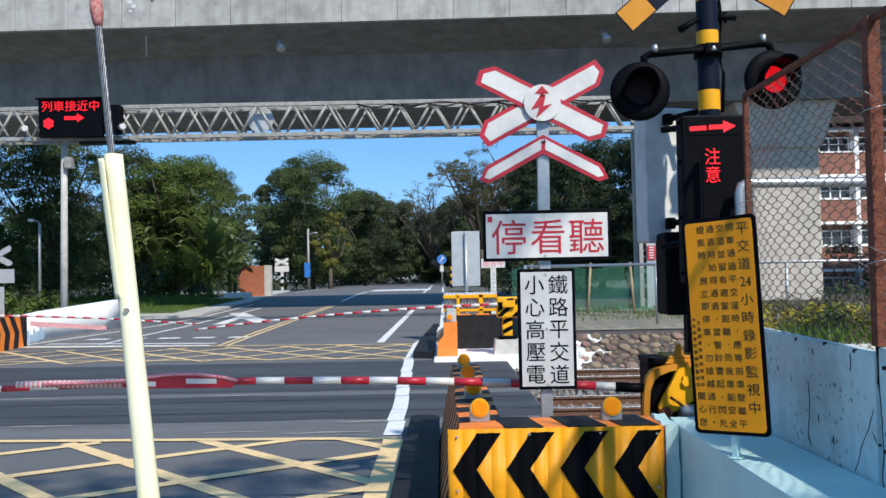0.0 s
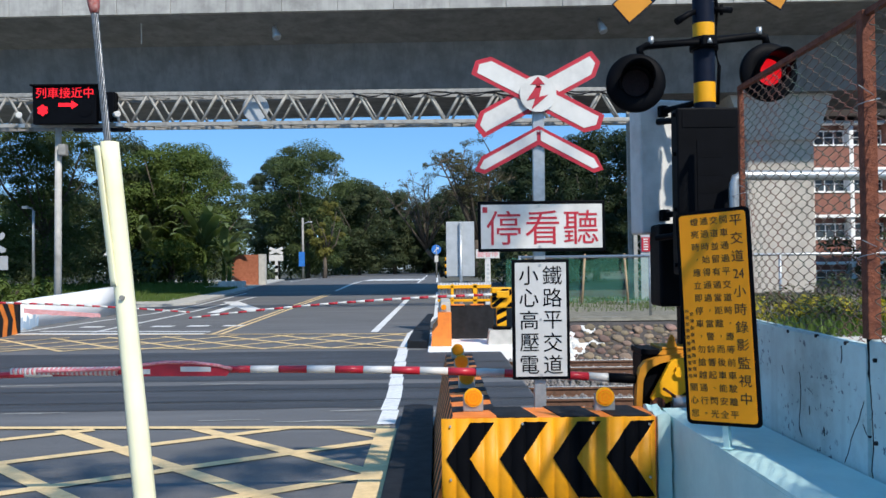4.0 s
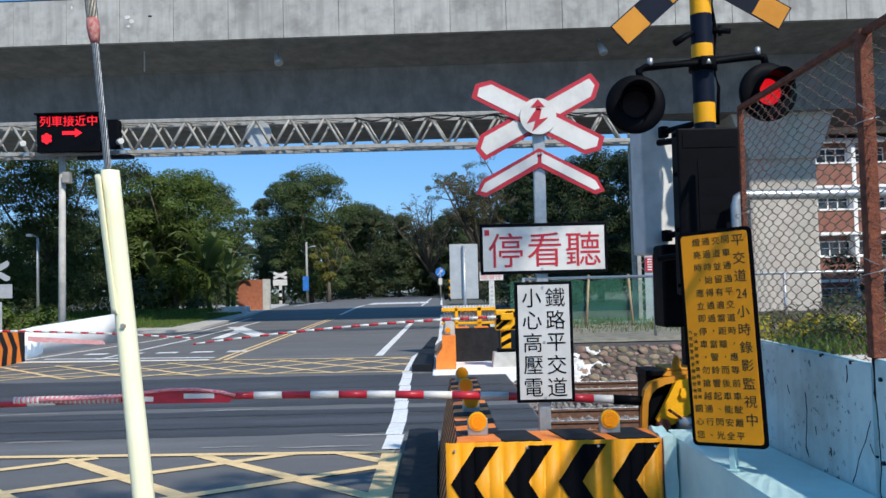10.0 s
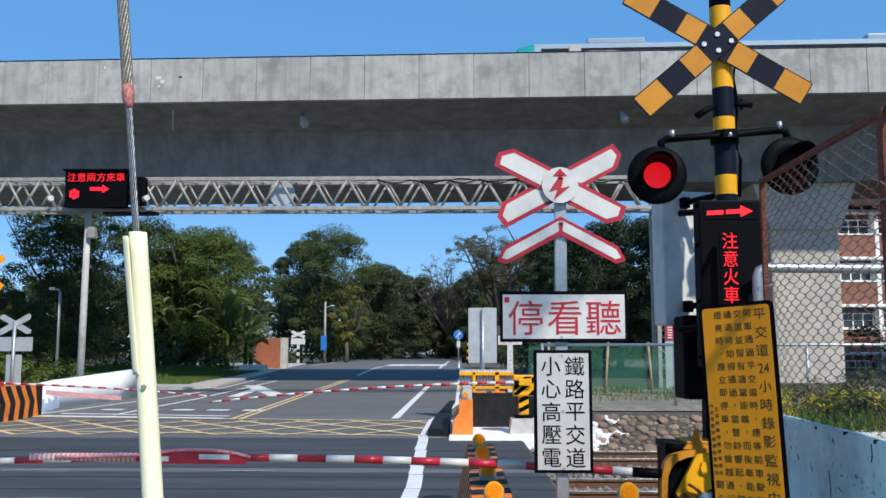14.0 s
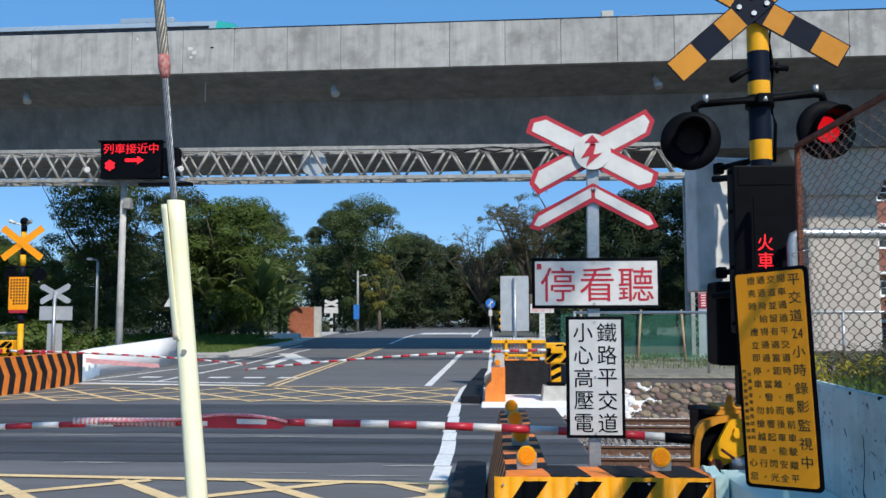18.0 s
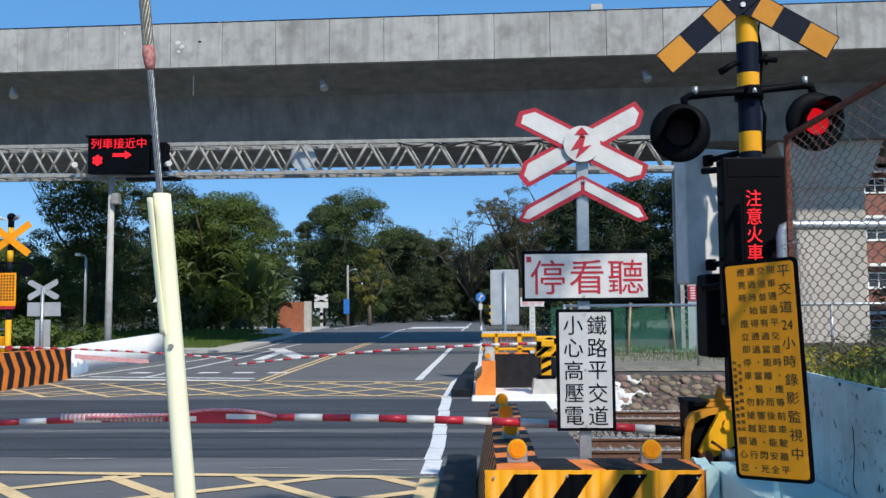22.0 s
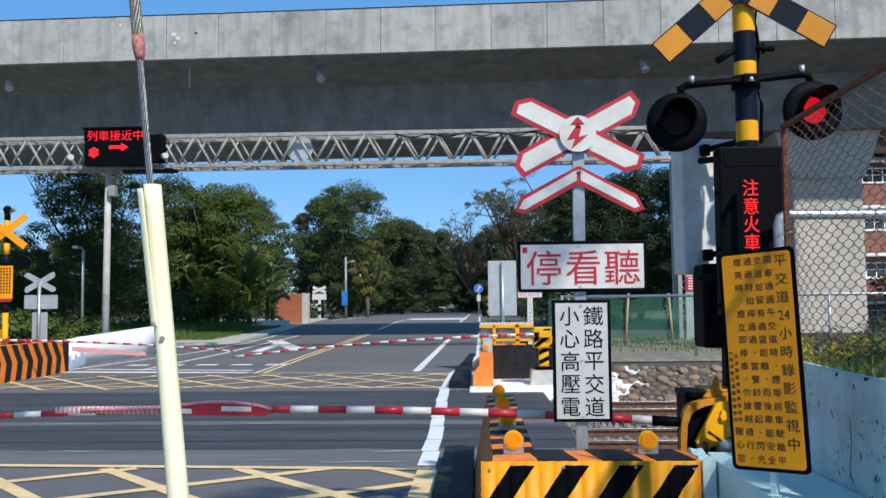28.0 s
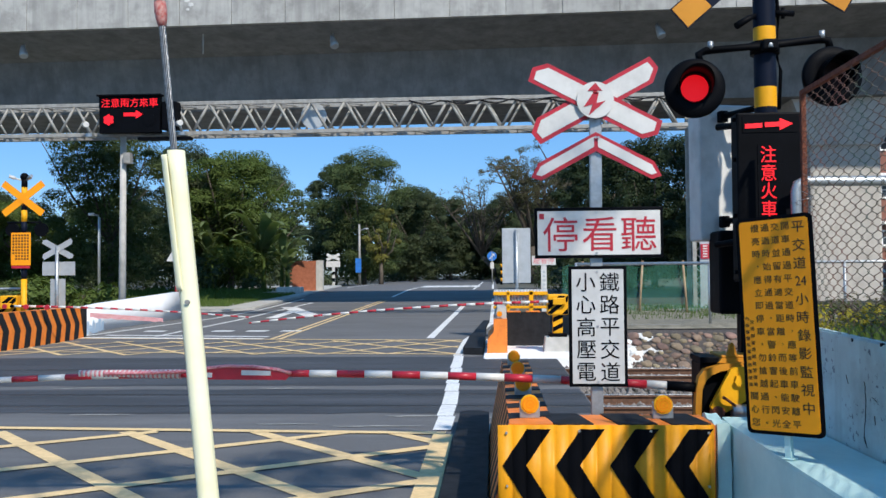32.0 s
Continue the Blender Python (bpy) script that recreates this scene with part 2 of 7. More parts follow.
ROOFBROWN = shade("dark_brown_roof", (0.045, 0.032, 0.024), (0.03, 0.022, 0.017), 0.8, scale=2, big=0.6, stain=0.2, bump=0.1)
CREAM = shade("cream_plastic", (0.88, 0.85, 0.60), (0.84, 0.79, 0.50), 0.32, scale=3, big=2, stain=0.08, bump=0.03)
PINKTAPE = shade("worn_red_tape", (0.66, 0.10, 0.13), (0.72, 0.38, 0.38), 0.5, scale=60, big=12, stain=0.1, bump=0.1)
GROUND = shade("dry_ground", (0.13, 0.125, 0.10), (0.085, 0.085, 0.065), 0.95, scale=3, big=0.15, stain=0.3, bump=0.5, bscale=14)
GRASSY = leafy("grass_blades", (0.10, 0.145, 0.035), (0.055, 0.10, 0.022), 0.2)
BALLAST = shade("ballast_stone", (0.26, 0.235, 0.21), (0.15, 0.13, 0.12), 0.9, scale=30, big=2, stain=0.3, bump=0.4, island=0.4)
COBBLE = shade("cobble_stone", (0.25, 0.16, 0.115), (0.16, 0.11, 0.085), 0.8, scale=9, big=3, stain=0.25, bump=0.3)
vary(COBBLE, 0.05, 0.45)
MORTAR = shade("dark_mortar", (0.085, 0.072, 0.064), (0.05, 0.043, 0.038), 0.9, scale=16, big=2, stain=0.3, bump=0.4)
INK = shade("dark_brown_ink", (0.014, 0.008, 0.003), (0.010, 0.006, 0.002), 0.5, scale=30, big=6, stain=0.1, bump=0.0, local=True)
BRICK = shade("red_brick", (0.42, 0.145, 0.075), (0.32, 0.105, 0.055), 0.85, scale=5, big=0.8, stain=0.25, bump=0.2)
BARK = shade("tree_bark", (0.13, 0.105, 0.08), (0.075, 0.06, 0.045), 0.9, scale=8, big=1, stain=0.3, bump=0.6)
LEAF = leafy("green_leaves", (0.092, 0.116, 0.044), (0.044, 0.072, 0.027), 0.2)
LEAF_BRIGHT = leafy("bright_green_leaves", (0.105, 0.145, 0.035), (0.056, 0.088, 0.022), 0.2)
LEAF_DARK = leafy("dark_green_leaves", (0.066, 0.080, 0.038), (0.034, 0.054, 0.024), 0.15)
LEAF_DEEP = leafy("deep_green_leaves", (0.036, 0.055, 0.024), (0.02, 0.034, 0.014), 0.12)
LEAF_PALM = leafy("palm_leaves", (0.13, 0.17, 0.08), (0.08, 0.11, 0.045))
LEAF_LIME = leafy("lime_yellow_leaves", (0.48, 0.38, 0.04), (0.20, 0.20, 0.04))
LEAF_DRY = leafy("olive_brown_leaves", (0.115, 0.108, 0.060), (0.066, 0.066, 0.036), 0.18)
LEAF_YELLOW = leafy("yellow_leaves", (0.17, 0.16, 0.04), (0.10, 0.105, 0.03))
GREENNET = shade("green_netting", (0.06, 0.24, 0.16), (0.04, 0.17, 0.11), 0.8, scale=5, big=1, stain=0.2, bump=0.2)
_n, _l = GREENNET.node_tree.nodes, GREENNET.node_tree.links
_x, _t = _n.new("ShaderNodeMixShader"), _n.new("ShaderNodeBsdfTransparent")
_x.inputs[0].default_value = 0.66
_l.new(_n["Principled BSDF"].outputs[0], _x.inputs[1])
_l.new(_t.outputs[0], _x.inputs[2])
_l.new(_x.outputs[0], _n["Material Output"].inputs["Surface"])
WOOD = shade("raw_wood", (0.42, 0.30, 0.18), (0.30, 0.20, 0.12), 0.8, scale=12, big=2, stain=0.2, bump=0.3)
PLASTER = shade("beige_plaster", (0.50, 0.46, 0.40), (0.43, 0.39, 0.34), 0.85, scale=2, big=0.5, stain=0.2, bump=0.1)
REDTILE = shade("red_brown_tile", (0.30, 0.13, 0.095), (0.24, 0.10, 0.075), 0.7, scale=3, big=0.6, stain=0.15, bump=0.1)
GLASSDARK = shade("window_glass", (0.05, 0.06, 0.07), (0.03, 0.04, 0.05), 0.08, scale=2, big=1, stain=0.0, bump=0.0)
REFLECTOR = shade("amber_reflector", (0.95, 0.30, 0.003), (0.78, 0.22, 0.002), 0.4, scale=90, big=20, stain=0.1, bump=0.25, bscale=200, spec=0.3, local=True)
SIGNBACK = shade("grey_sign_back", (0.50, 0.52, 0.53), (0.42, 0.44, 0.45), 0.5, 0.4, scale=4, big=1.5, stain=0.15, bump=0.04)
FADEDTAPE = shade("faded_red_tape", (0.36, 0.06, 0.05), (0.44, 0.24, 0.21), 0.6, scale=70, big=20, stain=0.2, bump=0.2)
WOUND = shade("wound_wire", (0.28, 0.26, 0.22), (0.15, 0.145, 0.12), 0.5, 0.5, scale=60, big=8, stain=0.25, bump=0.1)
BLUE = shade("blue_sign_paint", (0.035, 0.20, 0.60), (0.025, 0.15, 0.50), 0.4, scale=4, big=2, stain=0.1, bump=0.0)
TRAINWHITE = shade("train_white_shell", (0.33, 0.41, 0.47), (0.28, 0.35, 0.41), 0.3, 0.2, scale=1, big=0.4, stain=0.1, bump=0.0, local=True)
TRAINGREEN = shade("train_teal_nose", (0.02, 0.34, 0.30), (0.015, 0.28, 0.25), 0.3, scale=1, big=0.5, stain=0.1, bump=0.0, local=True)
LENSRED = glow("lit_red_lens", (1.0, 0.006, 0.014), 0.66)
LED = glow("lit_red_leds", (1.0, 0.006, 0.016), 1.15)
LENSDARK = shade("unlit_lens_glass", (0.022, 0.008, 0.008), (0.014, 0.006, 0.006), 0.4, spec=0.12, scale=20, big=9, stain=0.1, bump=0.2, local=True)

# ---- mesh helpers ----
def bmnew():
    return bmesh.new()


def box(bm, x0, x1, y0, y1, z0, z1, m=None, bev=0.0):
    vs = [bm.verts.new((x, y, z)) for x in (x0, x1) for y in (y0, y1) for z in (z0, z1)]
    fs = [bm.faces.new([vs[i] for i in f]) for f in ((0, 1, 3, 2), (4, 6, 7, 5), (0, 4, 5, 1), (2, 3, 7, 6), (0, 2, 6, 4), (1, 5, 7, 3))]
    if bev:
        r = bmesh.ops.bevel(bm, geom=list({e for f in fs for e in f.edges}), offset=bev, segments=2, affect="EDGES", profile=0.5)
        vs = list({v for f in r["faces"] for v in f.verts} | {v for v in vs if v.is_valid})
    if m is not None:
        for v in vs:
            v.co = m @ v.co
    return vs


def tube(bm, p0, p1, r0, r1=None, n=12, caps=True):
    p0, p1 = Vector(p0), Vector(p1)
    r1 = r0 if r1 is None else r1
    q = (p1 - p0).to_track_quat("Z", "Y")
    rings = []
    for p, r in ((p0, r0), (p1, r1)):
        rings.append([bm.verts.new(p + q @ Vector((r * math.cos(a), r * math.sin(a), 0))) for a in (2 * math.pi * i / n for i in range(n))])
    for i in range(n):
        bm.faces.new((rings[0][i], rings[0][(i + 1) % n], rings[1][(i + 1) % n], rings[1][i])).smooth = True
    if caps:
        bm.faces.new(rings[0][::-1])
        bm.faces.new(rings[1])
    return rings


def chain(bm, pts, r, n=8):
    """A bent rod through points; r is a radius or one for each point."""
    pts = [Vector(p) for p in pts]
    rs = r if isinstance(r, (list, tuple)) else [r] * len(pts)
    last = None
    for i, p in enumerate(pts):
        d = (pts[min(i + 1, len(pts) - 1)] - pts[max(i - 1, 0)]).normalized()
        q = d.to_track_quat("Z", "Y") if abs(d.z) < 0.95 else Vector((0, 0, 1)).rotation_difference(d)
        ring = [bm.verts.new(p + q @ Vector((rs[i] * math.cos(a), rs[i] * math.sin(a), 0))) for a in (2 * math.pi * k / n for k in range(n))]
        if last:
            s = min(range(n), key=lambda k: (ring[k].co - last[0].co).length)
            ring = ring[s:] + ring[:s]
            for k in range(n):
                bm.faces.new((last[k], last[(k + 1) % n], ring[(k + 1) % n], ring[k])).smooth = True
        else:
            bm.faces.new(ring[::-1])
        last = ring
    bm.faces.new(last)


def plate(bm, pts, d0, d1, m=None, axis="y"):
    """A polygon in the x-z plane (axis y), x-y (axis z) or y-z (axis x), given thickness from d0 to d1."""
    def at(p, d):
        v = Vector((p[0], d, p[1]) if axis == "y" else (p[0], p[1], d) if axis == "z" else (d, p[0], p[1]))
        return m @ v if m is not None else v
    a, b = [bm.verts.new(at(p, d0)) for p in pts], [bm.verts.new(at(p, d1)) for p in pts]
    bm.faces.new(a)
    bm.faces.new(b[::-1])
    for i in range(len(pts)):
        j = (i + 1) % len(pts)
        bm.faces.new((a[j], a[i], b[i], b[j]))
    return a + b


def disc(r, n=32, cx=0.0, cz=0.0):
    return [(cx + r * math.cos(2 * math.pi * i / n), cz + r * math.sin(2 * math.pi * i / n)) for i in range(n)]


def mesh_of(name, bm, material):
    bmesh.ops.recalc_face_normals(bm, faces=bm.faces)
    me = bpy.data.meshes.new(name)
    bm.to_mesh(me)
    bm.free()
    me.materials.append(material)
    return me


def part(name, bm, material, parent=None, label=""):
    ob = new(name, mesh_of(name, bm, material))
    if parent is not None:
        ob.parent = parent
    if label:
        tagged(ob, label)
    return ob


def thing(name, label, category, x=0.0, y=0.0, z=0.0, rz=0.0, group=""):
    ob = new(name)
    ob.empty_display_size = 0.1
    ob.matrix_world = pose(x, y, z, 0, 0, rz)
    return tagged(ob, label, category, group)


def arrays(name, verts, quads, material, parent=None, label="", smooth=False):
    """A mesh from numpy arrays of vertices and quads."""
    me = bpy.data.meshes.new(name)
    verts, quads = np.asarray(verts, np.float32), np.asarray(quads, np.int32)
    k = quads.shape[1]
    me.vertices.add(len(verts))
    me.vertices.foreach_set("co", verts.ravel())
    me.loops.add(quads.size)
    me.loops.foreach_set("vertex_index", quads.ravel())
    me.polygons.add(len(quads))
    me.polygons.foreach_set("loop_start", np.arange(0, quads.size, k, dtype=np.int32))
    me.update(calc_edges=True)
    me.validate()
    if smooth:
        me.polygons.foreach_set("use_smooth", np.ones(len(quads), dtype=bool))
    me.materials.append(material)
    ob = new(name, me)
    if parent is not None:
        ob.parent = parent
    if label:
        tagged(ob, label)
    return ob


def lettering(name, text, size, x, y, z, material, parent, squeeze=1.0, line=1.0, depth=0.0012, m=None):
    """Raised writing in the built-in font, facing -y, centred on x, z."""
    cu = bpy.data.curves.new(name, "FONT")
    cu.body, cu.size, cu.align_x, cu.align_y, cu.extrude, cu.resolution_u = text, size, "CENTER", "CENTER", depth, 3
    cu.space_line = line
    tmp = bpy.data.objects.new(name, cu)
    scene.collection.objects.link(tmp)
    bpy.context.view_layer.update()
    me = bpy.data.meshes.new_from_object(tmp)
    bpy.data.objects.remove(tmp)
    bpy.data.curves.remove(cu)
    co = np.array([v.co for v in me.vertices])
    mid = (co.min(0) + co.max(0)) / 2
    me.transform(pose(x, y, z, 90) @ Matrix.Diagonal((squeeze, 1, 1, 1)) @ Matrix.Translation((-mid[0], -mid[1], 0)))
    if m is not None:
        me.transform(m)
    me.materials.clear()
    me.materials.append(material)
    ob = new(name, me)
    ob.parent = parent
    return ob


# ---- ground ----
def rise(y):
    """Height of the road and ground: level over the crossing, then a gentle climb."""
    return float(np.interp(y, [22, 58, 100, 200, 500], [0, 0.70, 0.86, 0.98, 1.1]))


YS = [-40, -10, 0, 5, 10, 16.5, 17.5, 22, 26, 30, 36, 42, 50, 58, 70, 85, 100, 130, 200, 400, 1500]


def sheet(name, x0, x1, ys, dz, material, label, xs=None, thick=0.0):
    ys = sorted(ys)
    xs = xs or [x0, x1]
    v = [(x, y, rise(y) + dz) for y in ys for x in xs]
    k = len(xs)
    q = [(j * k + i, j * k + i + 1, (j + 1) * k + i + 1, (j + 1) * k + i) for j in range(len(ys) - 1) for i in range(k - 1)]
    return tagged(arrays(name, v, q, material), label, name.split("_")[0], kind="structure")


sheet("ground", -1500, 1500, YS, -0.24, GROUND, "dry earth ground reaching to the tree line")


def span(a, b):
    return [a] + [y for y in YS if a < y < b] + [b]


sheet("road", -40, 1.2, span(-40, 17.3), -0.004, ASPHALT, "grey asphalt road over a level crossing", xs=[-40, -12, -6, 1.2])
sheet("road_ahead", -12.3, 0.3, span(17.3, 400), -0.004, ASPHALT, "grey asphalt road climbing gently to the trees")
# darker new asphalt between and beside the tracks, with uneven edges
def strip(name, x0, x1, y0, y1, dz, material, label, wob=0.0, n=40, seed=1):
    rnd = random.Random(seed)
    v, q = [], []
    for i in range(n + 1):
        x = x0 + (x1 - x0) * i / n
        v += [(x, y0 + rnd.uniform(-wob, wob), dz), (x, y1 + rnd.uniform(-wob, wob), dz)]
    for i in range(n):
        q.append((2 * i, 2 * i + 2, 2 * i + 3, 2 * i + 1))
    return tagged(arrays(name, v, q, material), label, name.split("_")[0], kind="structure")


strip("road_patch_1", -30, 1.18, 10.55, 12.75, 0.0, ASPHALT_NEW, "dark new asphalt strip along the rails", 0.05, 60, 2)
strip("road_patch_2", -30, 1.18, 13.2, 17.9, 0.0, ASPHALT_NEW, "dark new asphalt strip along the rails", 0.05, 60, 3)


def line(name, pts, width, material, dz=0.004, label="road marking"):
    """A painted line along points on the road."""
    v, q = [], []
    for i, (x, y) in enumerate(pts):
        a, b = pts[max(i - 1, 0)], pts[min(i + 1, len(pts) - 1)]
        d = Vector((b[0] - a[0], b[1] - a[1])).normalized()
        for s in (-0.5, 0.5):
            px, py = x - d.y * width * s, y + d.x * width * s
            v.append((px, py, rise(py) + dz))
        if i:
            q.append((2 * i - 2, 2 * i - 1, 2 * i + 1, 2 * i))
    return tagged(arrays(name, v, q, material), label, "marking", kind="structure")


def straight(x0, y0, x1, y1, n=12):
    return [(x0 + (x1 - x0) * i / n, y0 + (y1 - y0) * i / n) for i in range(n + 1)]


# right edge line over the tracks, in worn blocks, and the lines of the road ahead
y = 9.35
rndl = random.Random(4)
while y < 18.4:
    L = rndl.uniform(0.8, 1.3)
    xm = -0.53 - 0.02 * (y - 9.3)
    line("edge_line_block", [(xm + rndl.uniform(-0.02, 0.02), y), (xm - 0.01, min(y + L, 18.4))], 0.19, LINEWHITE, 0.006, "worn white edge line block over the tracks")
    y += L + rndl.uniform(0.015, 0.04)
line("edge_line_far", [(-0.72, 18.5), (-0.68, 22.4), (-0.35, 25.0), (-0.05, 28.0), (0.0, 40), (0.0, 60), (0.0, 100)], 0.14, LINEWHITE, label="white edge line at the kerb")
line("lane_line", straight(-1.60, 22.9, -1.24, 39.0), 0.19, LINEWHITE, label="white lane line")
line("lane_line_2", straight(-1.25, 58, -1.1, 100), 0.15, LINEWHITE, label="white lane line")
for k, dx in enumerate((-0.11, 0.11)):
    line("centre_line_%d" % (k + 1), straight(-5.55 + dx, 22.7, -5.25 + dx, 43.5, 10), 0.10, LINEYELLOW, label="double yellow centre line")
line("centre_line_far", straight(-5.3, 47.5, -5.5, 66, 8), 0.17, LINEWHITE, label="white centre line up the road")
for i in range(6):
    line("zebra_bar_%d" % (i + 1), straight(-5.1 + 0.75 * i, 66.5, -5.1 + 0.75 * i, 74.0, 4), 0.71, LINEWHITE, 0.02, label="white bar of a crossing up the road")
line("stop_line_2", [(-10.6, 24.3), (-5.9, 23.55)], 0.2, LINEWHITE, label="white stop line")
line("stop_line", [(-11.0, 23.6), (-5.9, 22.9)], 0.3, LINEWHITE, label="white stop line")
for i in range(5):
    line("give_way_bar_%d" % (i + 1), [(-10.0 + 1.0 * i, 25.6 - 0.04 * i), (-9.4 + 1.0 * i, 25.56 - 0.04 * i)], 0.4, LINEWHITE, label="short white bar of the warning marking")
line("left_edge_line", [(-11.3, 23.2), (-10.7, 26), (-9.7, 31), (-9.4, 36), (-9.6, 45), (-11.2, 70), (-11.6, 100)], 0.13, LINEWHITE, label="white edge line")
line("left_lane_line", [(-9.0, 23.8), (-8.6, 30), (-8.4, 42)], 0.13, LINEWHITE, label="white lane line")
line("arrow_shaft", [(-8.7, 38.2), (-7.5, 34.9), (-6.25, 31.6)], 0.65, LINEWHITE, label="white cross marking on the lane")
line("arrow_shaft_2", [(-7.65, 30.9), (-7.75, 33.5), (-7.9, 36.3)], 0.4, LINEWHITE, 0.008, label="white cross marking on the lane")
# yellow box hatching before and beyond the tracks
line("hatch_edge_near", [(-14, 10.1), (-5.3, 9.47), (-0.5, 9.16)], 0.14, LINEYELLOW, 0.008, "yellow box edge line")
line("hatch_side_near", [(-0.50, 2.0), (-0.52, 9.08)], 0.2, LINEYELLOW, 0.011, "yellow kerb line")
line("hatch_edge_far_1", [(-12.0, 19.6), (-0.66, 18.35)], 0.12, LINEYELLOW, 0.008, "yellow box edge line")
line("hatch_edge_far_2", [(-11.2, 23.3), (-0.75, 22.25)], 0.12, LINEYELLOW, 0.008, "yellow box edge line")


def clip(x0, y0, x1, y1, bx0, by0, bx1, by1):
    dx, dy = x1 - x0, y1 - y0
    lo, hi = 0.0, 1.0
    for p, q in ((-dx, x0 - bx0), (dx, bx1 - x0), (-dy, y0 - by0), (dy, by1 - y0)):
        if p < 0:
            lo = max(lo, q / p)
        elif p > 0:
            hi = min(hi, q / p)
    return (x0 + dx * lo, y0 + dy * lo, x0 + dx * hi, y0 + dy * hi) if lo < hi else None


def hatch(name, bx0, by0, bx1, by1, width, families):
    for q, (px, py, s, step) in enumerate(families):
        for i in range(-20, 20):
            x = px + i * step + (by0 - py) / s
            c = clip(x, by0, x + (by1 - by0) / s, by1, bx0, by0, bx1, by1)
            if c and abs(c[2] - c[0]) + abs(c[3] - c[1]) > 0.3:
                line(name, [(c[0], c[1]), (c[2], c[3])], width, LINEYELLOW, 0.004 + 0.002 * q, "yellow box hatching line on asphalt")


hatch("hatch_line_near", -14, 3.0, -0.5, 9.25, 0.15, ((-3.78, 9.2, -1.09, 1.37), (-2.08, 7.4, 0.70, 2.03)))
hatch("hatch_line_far", -11.0, 18.5, -0.75, 22.35, 0.12, ((-6.7, 22.3, -1.2, 1.37), (-3.0, 19.3, 1.4, 1.37)))

DUST = shade("pale_road_dust", (0.40, 0.39, 0.36), (0.27, 0.265, 0.25), 0.9, scale=25, big=2, stain=0.3, bump=0.2, bscale=90)
for k, (x0, x1, yc, w) in enumerate(((-1.75, -0.75, 9.62, 0.045), (-1.25, -0.62, 10.32, 0.06), (-0.42, 0.05, 10.2, 0.05), (-2.6, -1.9, 9.75, 0.03), (-0.95, -0.2, 17.95, 0.05), (-3.4, -2.5, 12.86, 0.05), (-6.5, -5.4, 12.95, 0.05), (-8.6, -7.4, 10.45, 0.05), (-5.0, -4.2, 10.4, 0.04))):
    v, q = [], []
    for i in range(17):
        u = i / 16
        ww = w * math.sin(math.pi * u) ** 0.6 * (0.5 + 0.9 * abs(noise.noise(Vector((u * 5, k * 3.0, 1.0))))) + 0.002
        yy = yc + 0.10 * noise.noise(Vector((u * 2.2, k * 5.0, 7.0)))
        v += [(x0 + (x1 - x0) * u, yy - ww, 0.003), (x0 + (x1 - x0) * u, yy + ww, 0.003)]
        if i:
            q.append((2 * i - 2, 2 * i, 2 * i + 1, 2 * i - 1))
    tagged(arrays("dust_streak", v, q, DUST), "pale dust streak on the asphalt", "dust", kind="structure")

# black raised kerb beside the barrier
bm = bmnew()
plate(bm, [(-0.39, 1.0), (-0.06, 1.0), (-0.06, 9.75), (-0.16, 9.86), (-0.28, 9.88), (-0.37, 9.78)], 0.0, 0.13, axis="z")
tagged(part("kerb_1", bm, BLACKMAT), "black-painted raised kerb beside the barrier", "kerb", kind="structure")
bm = bmnew()
plate(bm, [(-0.62, 18.35), (-0.2, 18.2), (-0.2, 26), (-0.02, 34), (0.1, 60), (-0.0, 60), (-0.16, 34), (-0.5, 24), (-0.58, 22)], 0.0, 0.14, axis="z")
tagged(part("kerb_2", bm, BLACKMAT), "black-painted kerb of the far island", "kerb", kind="structure")
bm = bmnew()
box(bm, -0.2, 1.9, 17.35, 22.0, -0.2, 0.05, bev=0.03)
tagged(part("pavement_1", bm, WHITEWALL), "white-painted concrete island beyond the tracks", "pavement", kind="structure")
bm = bmnew()
box(bm, -0.06, 1.4, -10, 9.6, -0.24, 0.03)
tagged(part("pavement_2", bm, CONC_PALE), "concrete ground behind the barrier", "pavement", kind="structure")

# ---- the railway ----
def rail(y0, label):
    t = thing("rail", label, "rail", 0, y0, 0, group="rails")
    prof = [(-0.065, -0.153), (0.065, -0.153), (0.065, -0.14), (0.012, -0.12), (0.012, -0.045), (0.034, -0.03), (0.034, -0.006), (-0.034, -0.006), (-0.034, -0.03), (-0.012, -0.045), (-0.012, -0.12), (-0.065, -0.14)]
    bm = bmnew()
    plate(bm, prof, -60, 60, axis="x")
    part("rail_web", bm, RAILRUST, t, "rust-brown rail web and foot")
    bm = bmnew()
    box(bm, 1.2, 60, -0.032, 0.032, -0.008, 0.004, bev=0.004)
    part("rail_head", bm, RAILTOP, t, "worn shiny rail head")
    bm = bmnew()
    box(bm, -60, 1.2, -0.034, 0.034, -0.01, 0.003)
    part("rail_head", bm, RAILROAD, t, "dull rail head flush with the asphalt")
    bm = bmnew()
    box(bm, -60, 1.2, 0.034, 0.09, -0.01, 0.0025)
    part("flangeway", bm, BLACKMAT, t, "dark groove beside the rail")
    return t


for yy in (11.07, 12.14, 14.45, 15.52):
    rail(yy, "rust-brown steel rail set in the crossing")
bm = bmnew()
for yc in (11.6, 14.98):
    for i in range(48):
        x = 1.5 + 0.62 * i
        box(bm, x, x + 0.24, yc - 0.95, yc + 0.95, -0.24, -0.145, bev=0.01)
tagged(part("sleepers", bm, CONC_PALE), "concrete sleepers under the rails", "sleepers", kind="stuff")


